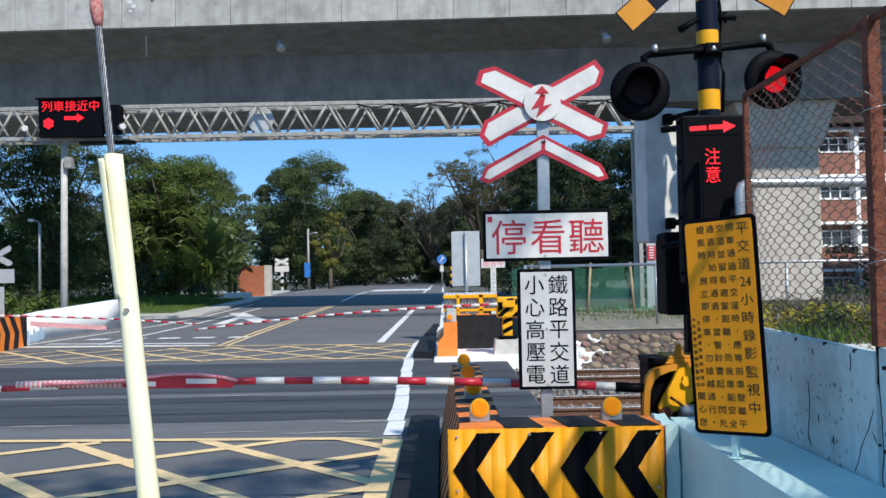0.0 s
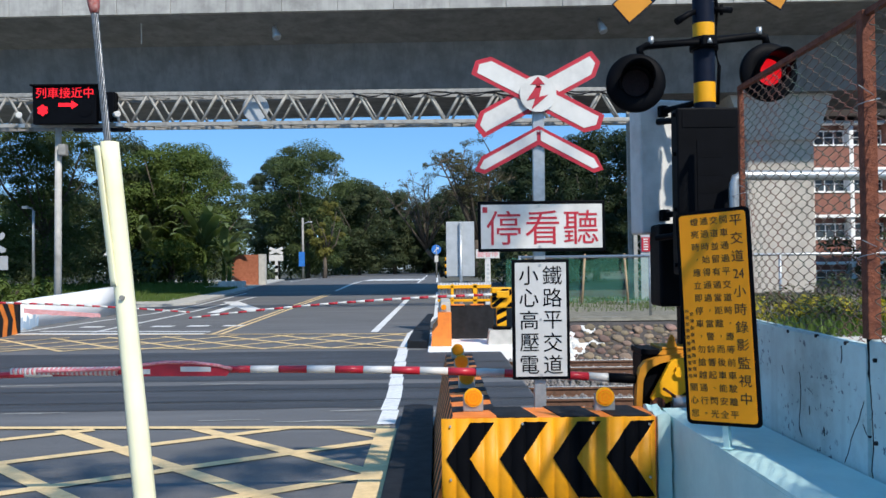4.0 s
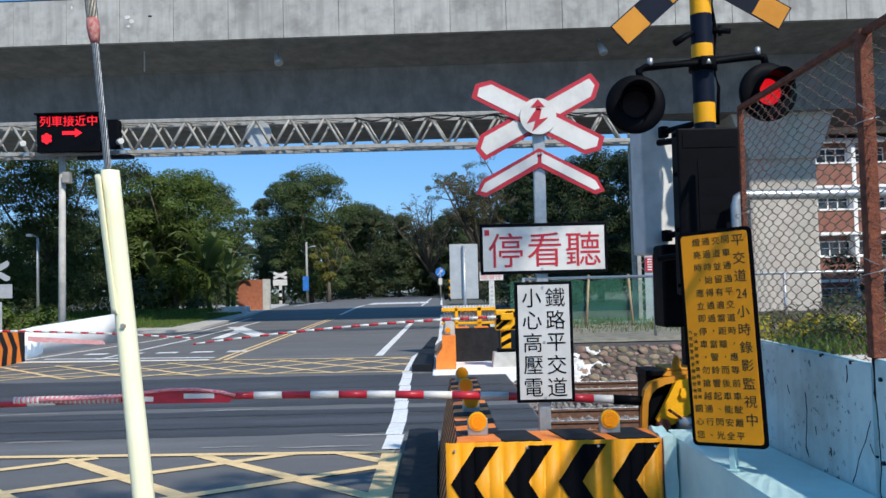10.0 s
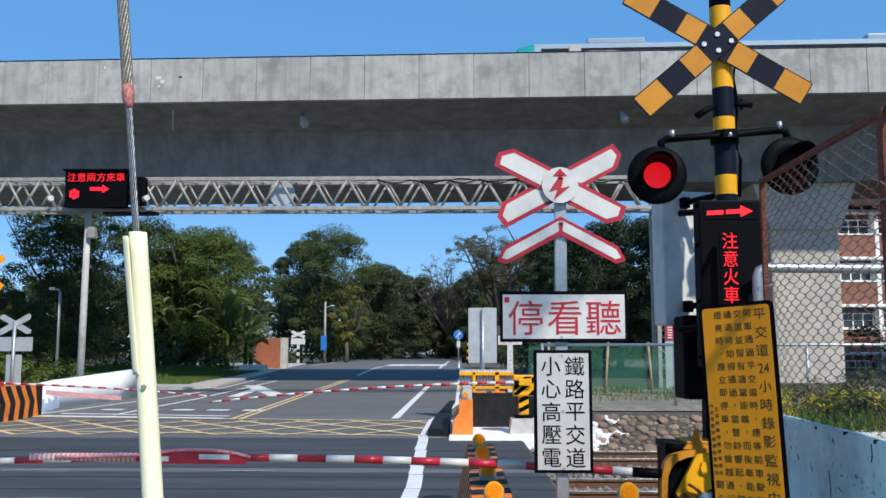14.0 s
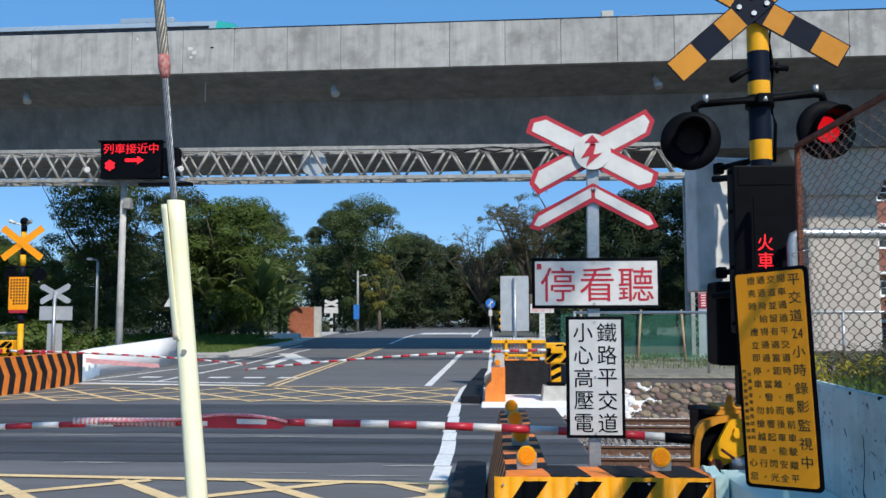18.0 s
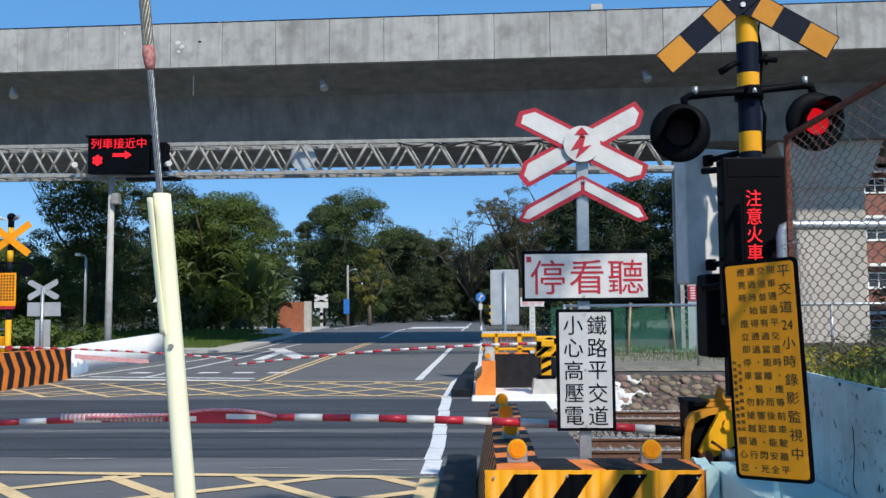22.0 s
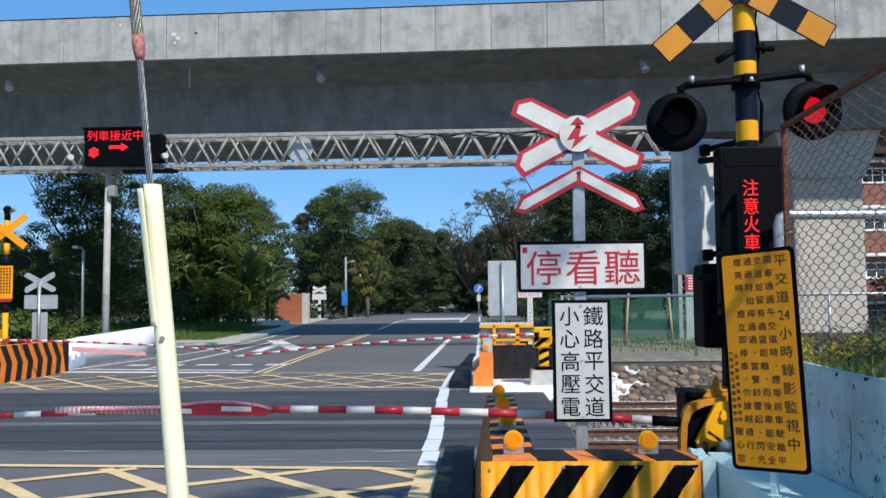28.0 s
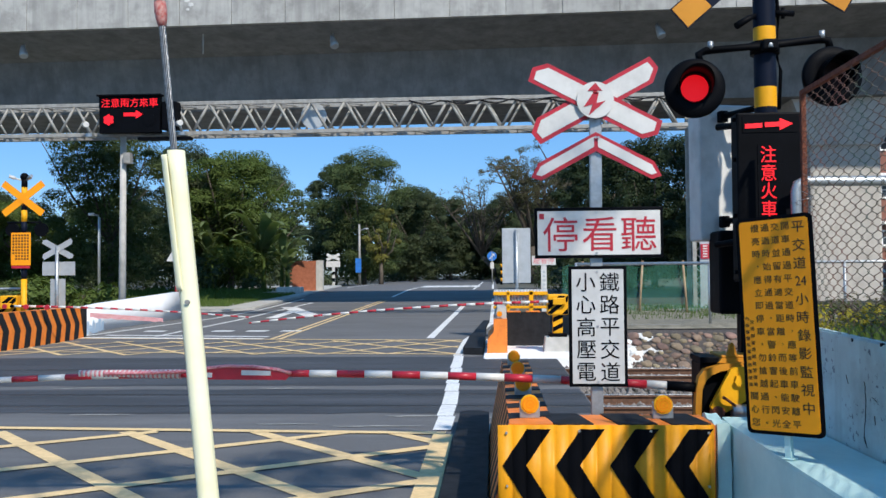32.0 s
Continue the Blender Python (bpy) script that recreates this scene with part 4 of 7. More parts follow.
def signarm(nm, L, h, ang, cx, cz, d, parent=post):
    m = Matrix.Translation((cx, 0, cz)) @ Matrix.Rotation(radians(ang), 4, "Y")
    b = bmnew()
    plate(b, arm_shape(L, h, 0.075), d, d + 0.006, m)
    a = part(nm, b, RED, parent, "white plate with red border")
    b = bmnew()
    plate(b, arm_shape(L - 0.032, h - 0.025, 0.058), d - 0.003, d, m)
    part("white_face", b, WHITE, a)
signarm("cross_arm", 0.445, 0.078, -28.0, 0.012, 2.685, -0.018)
signarm("cross_arm", 0.445, 0.078, 28.0, 0.012, 2.680, -0.030)
bm = bmnew()
plate(bm, disc(0.115, 36, 0.012, 2.683), -0.046, -0.038)
part("disc", bm, WHITE, post, "white disc with a red lightning bolt")
bm = bmnew()
plate(bm, [(0.0, 2.73), (-0.06, 2.64), (-0.005, 2.655), (-0.03, 2.585), (0.075, 2.675), (0.018, 2.662), (0.035, 2.73)], -0.050, -0.046)
part("lightning_bolt", bm, RED, post, "red lightning bolt")
bm = bmnew()
plate(bm, [(-0.035, 2.74), (0.055, 2.74), (0.012, 2.79)], -0.050, -0.046)
plate(bm, [(0.0, 2.72), (0.026, 2.72), (0.026, 2.745), (0.0, 2.745)], -0.050, -0.046)
part("small_arrow", bm, RED, post)
for s, nm in ((-1, "chevron_arm"), (1, "chevron_arm")):
    # a pair of sloping arms meeting under the cross
    A = [(0.0, 2.485), (s * 0.36, 2.295), (s * 0.405, 2.205), (s * 0.345, 2.185), (0.0, 2.365)]
    Bq = [(0.0, 2.458), (s * 0.345, 2.275), (s * 0.375, 2.222), (s * 0.34, 2.212), (0.0, 2.392)]
    sh = lambda L: [(0.015 + x, z) for x, z in L]
    b = bmnew()
    plate(b, sh(A), -0.02, -0.014)
    a = part(nm, b, RED, post, "white plate with red border")
    b = bmnew()
    plate(b, sh([(x + s * 0.012, z) if i in (0, 4) else (x, z) for i, (x, z) in enumerate(Bq)]), -0.023, -0.02)
    part("white_face", b, WHITE, a)
bm = bmnew()
box(bm, -0.374, 0.422, -0.028, -0.006, 1.695, 2.012, bev=0.004)
f1 = part("stop_board_frame", bm, BLACK, post, "black board frame")
bm = bmnew()
box(bm, -0.356, 0.404, -0.031, -0.027, 1.715, 1.99)
part("stop_board", bm, WHITE, f1, "white board with large red characters")
for k, ch in enumerate("停看聽"):
    lettering("red_character", ch, 0.232, -0.215 + 0.243 * k, -0.0325, 1.845, RED, post)
bm = bmnew()
box(bm, -0.345, -0.315, -0.033, -0.031, 1.94, 1.975)
part("small_mark", bm, RED, post)
bm = bmnew()
box(bm, -0.168, 0.192, -0.028, -0.006, 0.895, 1.645, bev=0.004)
f2 = part("text_board_frame", bm, BLACK, post, "black board frame")
bm = bmnew()
box(bm, -0.148, 0.172, -0.031, -0.027, 0.915, 1.625)
part("text_board", bm, BOARDWHITE, f2, "tall white board with black characters")
for c, (tx, s) in enumerate(((0.085, "鐵路平交道"), (-0.062, "小心高壓電"))):
    for k, ch in enumerate(s):
        lettering("black_character", ch, 0.128, tx, -0.0325, 1.545 - 0.139 * k, BLACK, post)
for bx, bz in ((0.01, 1.98), (0.01, 1.725), (0.01, 1.61), (0.01, 1.27), (0.01, 0.925), (0.012, 2.45), (0.03, 2.45)):
    bm = bmnew()
    tube(bm, (bx, -0.036, bz), (bx, -0.03, bz), 0.008, n=8)
    part("bolt", bm, GALV, post)

# ---- low wall, tall wall and chain-link fence ----
bm = bmnew()
plate(bm, [(1.27, -6), (1.78, -6), (1.78, 5.62), (1.36, 5.62), (1.35, 5.3)], 0.0, 0.72, axis="z")
bmesh.ops.bevel(bm, geom=list(bm.edges), offset=0.018, segments=2, affect="EDGES")
tagged(part("wall_low", bm, BLUEPAINT), "low wall painted pale blue with a flat ledge", "wall", kind="structure")
bm = bmnew()
box(bm, 1.262, 1.34, 5.25, 5.62, 0.05, 0.735)
bmesh.ops.subdivide_edges(bm, edges=list(bm.edges), cuts=7, use_grid_fill=True)
for v in bm.verts:
    v.co += Vector((0.010 * noise.noise(v.co * 14), 0.008 * noise.noise(v.co * 11 + Vector((5, 0, 0))), (0.045 if v.co.z > 0.7 else 0.0) * noise.noise(v.co * 9 + Vector((0, 7, 0)))))
tagged(part("wall_end", bm, BLUEPAINT), "chipped pale blue end of the low wall", "wall", kind="structure")
bm = bmnew()
plate(bm, [(3.78, 0.0), (5.43, 0.0), (5.43, 1.292), (3.78, 1.256)], 1.78, 1.825, axis="x")
box(bm, 1.785, 1.83, -8, 3.765, 0.0, 1.28, bev=0.012)
bmesh.ops.bevel(bm, geom=[e for e in bm.edges if e.calc_length() > 0.5 and min(v.co.z for v in e.verts) > 1.2 and max(v.co.y for v in e.verts) > 4], offset=0.01, segments=2, affect="EDGES")
tagged(part("wall_side", bm, WALLPAINT), "stained pale blue concrete wall with cracks", "wall", kind="structure")
side_wall = bpy.data.objects["wall_side"]
for pts, w in (
    (((3.775, 1.285), (3.760, 1.20), (3.768, 1.136), (3.752, 1.083), (3.743, 0.983), (3.736, 0.86), (3.752, 0.735), (3.742, 0.70)), 0.009),
    (((3.80, 1.02), (3.855, 0.924), (3.922, 0.846), (3.959, 0.771), (3.991, 0.722)), 0.007),
    (((3.814, 0.921), (3.775, 0.87)), 0.007), (((4.474, 1.064), (4.461, 0.967), (4.492, 0.797), (4.455, 0.749)), 0.006),
    (((4.005, 1.234), (4.0, 1.19), (4.008, 1.155)), 0.012), (((4.205, 0.84), (4.198, 0.80)), 0.012), (((4.39, 1.0), (4.337, 0.985)), 0.006), (((4.363, 0.915), (4.361, 0.873)), 0.006), (((4.70, 1.074), (4.678, 1.03)), 0.006)):
    # a crack: a thin crooked filling that stands a hair proud of the face
    b2 = bmnew()
    lo, hi = [], []
    fine_pts = []
    for (ya, za), (yb, zb) in zip(pts, pts[1:]):
        fine_pts += [(ya + (yb - ya) * u, za + (zb - za) * u) for u in (0, 0.25, 0.5, 0.75)]
    fine_pts.append(pts[-1])
    for k, (yy, zz) in enumerate(fine_pts):
        jy = 0.008 * noise.noise(Vector((yy * 30, zz * 40, 1.0)))
        ww = w * (0.35 + 0.65 * abs(noise.noise(Vector((yy * 9, zz * 25, 4.0))))) * (0.25 if k in (0, len(fine_pts) - 1) and w < 0.009 else 1)
        fx = 1.7775 if yy > 3.78 else 1.7825
        lo.append([b2.verts.new((xx, yy + jy - ww / 2, zz)) for xx in (fx, fx + 0.02)])
        hi.append([b2.verts.new((xx, yy + jy + ww / 2, zz)) for xx in (fx, fx + 0.02)])
    for k in range(len(lo) - 1):
        b2.faces.new((lo[k][0], hi[k][0], hi[k + 1][0], lo[k + 1][0]))
        b2.faces.new((lo[k][1], lo[k][0], lo[k + 1][0], lo[k + 1][1]))
        b2.faces.new((hi[k][0], hi[k][1], hi[k + 1][1], hi[k + 1][0]))
    part("crack", b2, BLACKMAT, side_wall, "dark crooked crack")
for yy, zz in ((4.608, 1.255), (4.27, 1.257), (3.962, 1.248), (3.70, 1.199), (3.705, 0.861)):
    b2 = bmnew()
    tube(b2, (1.774, yy, zz), (1.80, yy, zz), 0.009, n=10)
    part("bolt_hole", b2, BLACKMAT, side_wall, "dark plugged bolt hole")
fen = thing("fence", "rusty chain-link fence on top of the wall", "fence", 1.80, 0, 1.27)
FT = 1.36
for yy, r in ((5.32, 0.015), (3.76, 0.028), (2.0, 0.028), (0.2, 0.028)):
    bm = bmnew()
    box(bm, -r, r, yy - r, yy + r, 0.012, FT + 0.02, bev=0.004)
    part("fence_post", bm, RUST, fen, "rust-red angle iron post")
for a, b in ((5.32, 3.76), (3.76, 2.0), (2.0, 0.2)):
    bm = bmnew()
    box(bm, -0.014, 0.014, b, a, FT - 0.006, FT + 0.022, bev=0.003)
    part("top_rail", bm, RUST, fen, "rusty top rail")
def link(ya, yb, name):
    """Woven wires that bend round each other, slack and out of true here and there."""
    cell, half, sub, r = 0.060, 0.031, 4, 0.0023
    vs, qs = [], []
    k = int(FT / half) * sub
    for i in range(int((ya - yb) / cell)):
        yc = yb + cell * (i + 0.5)
        o = len(vs)
        for j in range(k + 1):
            z = FT * j / k
            a = math.pi * (j / sub + i)
            w = 0.72 * math.sin(a) + 0.28 * (2 / math.pi) * math.asin(math.sin(a))
            slack = 0.026 * noise.noise(Vector((yc * 2.6, z * 2.2, 9.0))) + 0.010 * noise.noise(Vector((yc * 11, z * 9, 4.0)))
            p = Vector((-0.004 * math.sin(a) + 0.04 * noise.noise(Vector((yc * 1.3, z * 1.4, 3.0))), yc + w * cell * 0.56 + slack, min(FT, z + 0.018 * noise.noise(Vector((yc * 3.0, z * 3.0, 20.0))) * min(1, 4 * (FT - z)))))
            d = Vector((0, math.cos(a) * cell * 0.56 * math.pi / half, 1)).normalized()
            n1 = Vector((1, 0, 0))
            n2 = d.cross(n1)
            vs += [tuple(p + n1 * r), tuple(p + n2 * r), tuple(p - n1 * r), tuple(p - n2 * r)]
            if j:
                b = o + 4 * j
                qs += [(b - 4 + c, b - 4 + (c + 1) % 4, b + (c + 1) % 4, b + c) for c in range(4)]
    return arrays(name, vs, qs, FENCEWIRE, fen, "rusty chain-link mesh")
for a, b in ((5.30, 3.80), (3.72, 2.02), (1.98, 0.22)):
    link(a, b, "chain_link")
for yy, zz in ((3.76, 0.95), (3.76, 0.32), (5.32, 0.7)):
    bm = bmnew()
    chain(bm, [(0.05 * math.cos(a), yy + 0.055 * math.sin(a), zz + 0.01 * a) for a in [k * 0.7 for k in range(10)]] + [(-0.08, yy - 0.1, zz + 0.1)], 0.002, 5)
    part("tie_wire", bm, GALV, fen)

# amber notice board
nb = thing("notice_board", "amber notice board with black writing and border", "sign")
nb.matrix_world = Matrix.Translation((1.346, 4.30, 0.826)) @ Matrix.Rotation(radians(-44.6), 4, "Z") @ Matrix.Rotation(radians(-2.6), 4, "Y") @ Matrix.Diagonal((0.963, 1, 0.883, 1))
def rounded(w, z0, z1, r, k=6):
    c = []
    for cx, cz, a0 in ((w - r, z1 - r, 0), (-w + r, z1 - r, 90), (-w + r, z0 + r, 180), (w - r, z0 + r, 270)):
        c += [(cx + r * math.cos(radians(a0 + 90 * i / k)), cz + r * math.sin(radians(a0 + 90 * i / k))) for i in range(k + 1)]
    return c
bm = bmnew()
plate(bm, rounded(0.198, 0.01, 1.175, 0.03), 0.0, 0.008)
part("board", bm, BLACK, nb, "black-edged board")
bm = bmnew()
plate(bm, rounded(0.178, 0.03, 1.155, 0.018), -0.003, 0.0)
part("face", bm, AMBER, nb)
bm = bmnew()
box(bm, -0.015, 0.015, 0.012, 0.04, -0.117, 0.10)
box(bm, -0.03, 0.03, 0.0, 0.05, -0.118, -0.108, bev=0.004)
part("foot", bm, BLUEPAINT, nb, "pale blue painted foot")
def column(s, x, ztop, size, pitch, d=0.0004):
    z = ztop
    for ch in s:
        if ch == "2":
            lettering("notice_character", "24", size * 1.05, x, -0.0036, z, INK, nb, 0.8, depth=d)
        elif ch in "，、。":
            lettering("notice_character", ch, size * 0.8, x + size * 0.1, -0.0036, z, INK, nb, depth=d)
        elif ch != "4":
            lettering("notice_character", ch, size, x, -0.0036, z, INK, nb, depth=d)
        z -= pitch if ch != "4" else 0
column("平交道24小時錄影監視中", 0.128, 1.105, 0.068, 0.0945)
column("開車通過平交道時，應等前車駛離平", 0.064, 1.115, 0.0455, 0.0695)
column("交道並留有適當距離，而後車能安全", 0.012, 1.115, 0.0455, 0.0695)
column("通過時始得通過，當警鈴響起、閃光", -0.040, 1.115, 0.0455, 0.0695)
column("燈亮時，應立即停車，勿搶越通行。", -0.093, 1.115, 0.0455, 0.0695)
column("關心您", -0.147, 0.212, 0.0455, 0.0695)
column("交通部臺灣鐵路管理局", -0.137, 0.612, 0.0225, 0.0375)
column("內政部警政署鐵路警察局", -0.163, 0.628, 0.0225, 0.0355)

# ---- signal mast with flashing lamps and lit text board ----
MX, MY = 1.768, 5.92
mast = thing("signal_mast", "black and yellow banded crossing signal mast", "signal", MX, MY, 0.0)
z, k = 0.0, 0
zs = [0.0, 1.2, 1.9, 2.66, 2.79, 3.08, 3.18, 3.38, 3.56, 3.78, 3.94, 4.16]
for k in range(len(zs) - 1):
    bm = bmnew()
    tube(bm, (0, 0, zs[k]), (0, 0, zs[k + 1]), 0.070, n=24, caps=k in (0, len(zs) - 2))
    part("mast_band", bm, NAVY if k % 2 == 0 else YELLOW, mast, "dark band" if k % 2 == 0 else "yellow band")
bm = bmnew()
tube(bm, (0, 0, 4.16), (0, 0, 4.21), 0.075, 0.03, 20)
part("cap", bm, BLACK, mast)
XC, XO = 3.664, -0.056
for ang, d in ((31.3, -0.096), (-40.8, -0.108)):
    m = Matrix.Translation((XO, 0, XC)) @ Matrix.Rotation(radians(ang), 4, "Y")
    L, h = 0.675, 0.085
    bm = bmnew()
    plate(bm, [(-L, -h), (L, -h), (L, h), (-L, h)], d, d + 0.008, m)
    a = part("cross_plate", bm, NAVY, mast, "dark and amber banded cross plate")
    for c0, c1 in ((-L + 0.008, -0.469), (-0.268, -0.118), (0.118, 0.268), (0.469, L - 0.008)):
        bm = bmnew()
        plate(bm, [(c0, -h + 0.008), (c1, -h + 0.008), (c1, h - 0.008), (c0, h - 0.008)], d - 0.002, d, m)
        part("amber_band", bm, AMBER_WORN, a)
for bx, bz in ((-0.088, -0.012), (0.09, 0.01), (0, 0.055), (0.005, -0.055)):
    bm = bmnew()
    tube(bm, (XO + bx, -0.118, XC + bz), (XO + bx, -0.107, XC + bz), 0.017, n=10)
    part("bolt", bm, GALV, mast)
bm = bmnew()
chain(bm, [(-0.425, -0.05, 2.96), (-0.435, -0.05, 3.005), (-0.39, -0.05, 3.028), (0.0, -0.09, 3.048), (0.33, -0.05, 3.085), (0.385, -0.05, 3.078), (0.395, -0.05, 3.03)], 0.026, 12)
part("crossbar", bm, BLACK, mast, "bent black tube that carries the lamps")
bm = bmnew()
tube(bm, (0, -0.002, 3.005), (0, -0.002, 3.085), 0.092, n=20)
box(bm, -0.05, 0.05, -0.135, -0.06, 3.01, 3.08, bev=0.012)
part("clamp", bm, BLACK, mast)
for bx, bz in ((-0.36, 3.035), (0.345, 3.09), (0.0, 3.02)):
    bm = bmnew()
    tube(bm, (bx, -0.06 if bx else -0.13, bz), (bx, -0.06 if bx else -0.11, bz + 0.05), 0.018, n=10)
    part("bolt", bm, GALV, mast)
SHUT = []
for sx, sz, side in ((-0.475, 2.775, "left"), (0.385, 2.835, "right")):
    lx = Matrix.Translation((sx, -0.1, sz)) @ Matrix.Rotation(radians(-6 if sx < 0 else 4), 4, "Z")
    bm = bmnew()
    # dished round backing plate with an opening, open hood in front, can behind
    n = 40
    prof = [(0.086, -0.012), (0.09, -0.03), (0.105, -0.045), (0.18, -0.03), (0.19, -0.015), (0.19, 0.01), (0.10, 0.035), (0.098, 0.14), (0.0, 0.15)]
    rings = [[bm.verts.new(lx @ Vector((r * math.cos(6.28318 * i / n), yy, r * math.sin(6.28318 * i / n)))) for i in range(n)] for r, yy in prof]
    for a, b in zip(rings, rings[1:]):
        for i in range(n):
            bm.faces.new((a[i], a[(i + 1) % n], b[(i + 1) % n], b[i])).smooth = True
    lamp = part("lamp", bm, BLACK, mast, "round black warning lamp")
    bm = bmnew()
    for i in range(26):
        a0, a1 = radians(-25 + 230 * i / 26), radians(-25 + 230 * (i + 1) / 26)
        q = []
        for a in (a0, a1):
            ln = 0.20 * (0.35 + 0.65 * max(0, math.sin(a)) ** 0.7)
            q.append([lx @ Vector((r * math.cos(a), yy, r * math.sin(a))) for r, yy in ((0.100, -0.035), (0.106, -0.05 - ln), (0.110, -0.05 - ln), (0.106, -0.035))])
        v0, v1 = [bm.verts.new(p) for p in q[0]], [bm.verts.new(p) for p in q[1]]
        for j in range(4):
            bm.faces.new((v0[j], v1[j], v1[(j + 1) % 4], v0[(j + 1) % 4])).smooth = j in (0, 2)
    bmesh.ops.remove_doubles(bm, verts=bm.verts, dist=1e-5)
    part("hood", bm, BLACK, lamp, "black sun hood")
    bm = bmnew()
    plate(bm, disc(0.09, 36), 0.004, 0.02, lx)
    part("lens", bm, LENSRED, lamp, "red lamp lens")
    for s in (-1, 1):
        bm = bmnew()
        half = [(0.0, -0.09), (0.0, 0.09)] + [(s * 0.09 * math.cos(a), 0.09 * math.sin(a)) for a in [math.pi / 2 - math.pi * i / 16 for i in range(1, 16)]]
        plate(bm, half, -0.006, -0.002)
        sh = part("shutter", bm, LENSDARK, lamp, "dark shutter half")
        SHUT.append((sh, lx, s, side))
# text board under the lamps
led = thing("text_display", "black roadside display with red lit characters and arrow", "sign", 1.708, 5.70, 1.4)
bm = bmnew()
box(bm, -0.198, 0.198, -0.05, 0.1, 0.14, 1.185, bev=0.012)
part("housing", bm, BLACK, led)
TILES = []
bm = bmnew()
box(bm, -0.165, 0.165, -0.002, 0.002, -0.05, 0.05)
tile = part("arrow_tile", bm, BLACK, led, "tile lit on one side")
bm = bmnew()
plate(bm, [(-0.15, -0.025), (-0.045, -0.02), (-0.045, 0.008), (-0.15, 0.003)], -0.0045, -0.003)
plate(bm, [(-0.03, -0.018), (0.06, -0.014), (0.06, -0.038), (0.14, 0.002), (0.06, 0.038), (0.06, 0.014), (-0.03, 0.01)], -0.0045, -0.003)
part("lit_arrow", bm, LED, tile, "red lit arrow")
TILES.append((tile, 1.11))
for k, ch in enumerate("注意火車"):
    bm = bmnew()
    box(bm, -0.075, 0.075, -0.002, 0.002, -0.056, 0.056)
    tile = part("character_tile", bm, BLACK, led, "tile lit on one side")
    lettering("lit_character", ch, 0.112, -0.012, -0.0035, 0.0, LED, tile, 0.92, depth=0.0015)
    TILES.append((tile, 0.925 - 0.113 * k))
for tile, z in TILES:
    tile.matrix_local = pose(0, -0.0526, z)
for hz in (0.2, 0.55, 0.9, 1.15):
    bm = bmnew()
    tube(bm, (-0.215, 0.0, hz), (-0.195, 0.0, hz), 0.014, n=8)
    part("hinge", bm, BLACK, led)
bm = bmnew()
chain(bm, [(0.0, 0.1, 1.1), (-0.1, 0.2, 1.15), (-0.22, 0.35, 1.16)], 0.022, 8)
part("bracket", bm, BLACK, led)
bm = bmnew()
chain(bm, [(0.0, 0.1, 0.42), (-0.1, 0.2, 0.4), (-0.24, 0.35, 0.38)], 0.022, 8)
part("bracket", bm, BLACK, led)
wb = thing("rear_display", "white steel case of a rear-facing display", "cabinet", 1.655, 6.45, 1.82, 14)
bm = bmnew()
box(bm, -0.24, 0.2, -0.06, 0.12, 0.0, 0.95, bev=0.015)
part("case", bm, WHITE, wb)
for zz in (0.13, 0.86):
    bm = bmnew()
    box(bm, -0.11, -0.05, -0.12, -0.06, zz - 0.04, zz + 0.04, bev=0.01)
    tube(bm, (-0.08, -0.11, zz), (0.10, -0.42, zz + 0.03), 0.022, n=10)
    part("mount", bm, BLACK, wb)
cab = thing("relay_box", "black steel relay box on the mast foot", "cabinet", 1.60, 6.2, 0.0)
bm = bmnew()
box(bm, -0.10, 0.22, -0.1, 0.2, 1.32, 1.88, bev=0.02)
box(bm, 0.06, 0.16, 0.0, 0.1, 0.0, 1.34)
part("body", bm, BLACK, cab)
bm = bmnew()
chain(bm, [(0.0, 0, 3.3), (0.09, 0.0, 3.25), (0.075, 0, 3.0), (0.1, 0, 2.9), (0.085, 0, 2.65)], 0.012, 8)
chain(bm, [(0.12, -0.0, 3.7), (0.07, 0, 3.45), (0.085, 0, 3.35), (0.09, 0, 3.25)], 0.012, 8)
part("cable", bm, BLACK, mast)
bm = bmnew()
chain(bm, [(-0.05, -0.02, 3.262), (-0.11, -0.04, 3.235), (-0.195, -0.07, 3.18)], [0.015, 0.021, 0.024], 10)
part("side_fitting", bm, BLACK, mast)
bm = bmnew()
tube(bm, (0.05, 0, 3.28), (0.19, 0, 3.27), 0.02)
tube(bm, (0.12, 0, 3.24), (0.12, 0, 3.31), 0.012)
part("side_pin", bm, BLACK, mast)

# galvanised pipe behind the fence
pr = thing("pipe_rail", "galvanised pipe rail with an elbow", "rail", 1.826, 5.55, 0)
bm = bmnew()
chain(bm, [(0.0, 0, 0.6), (0.0, 0, 2.085), (0.012, 0, 2.125), (0.05, 0, 2.145), (3.0, 0.3, 2.145)], 0.031, 12)
part("pipe", bm, GALV, pr)

# ---- guy wire with cream plastic guard ----
guy = thing("guy_wire", "twisted steel guy wire in a cream plastic guard", "guy wire")
P0, P1 = Vector((-0.895, 3.02, 0.0)), Vector((-1.150, 3.18, 2.052))
dd = (P1 - P0).normalized()
top = P1 + dd * 2.6
bm = bmnew()
q = dd.to_track_quat("Z", "Y")
Lw = (top - P0).length
for s in range(7):
    pts = []
    for i in range(180):
        u = Lw * i / 179
        a = u * 26 + s * 2 * math.pi / 6
        r = 0.0085 if s < 6 else 0.0
        pts.append(P0 + dd * u + q @ Vector((r * math.cos(a), r * math.sin(a), 0)))
    chain(bm, pts, 0.0048, 6)
part("wire_rope", bm, WIREMETAL, guy)
bm = bmnew()
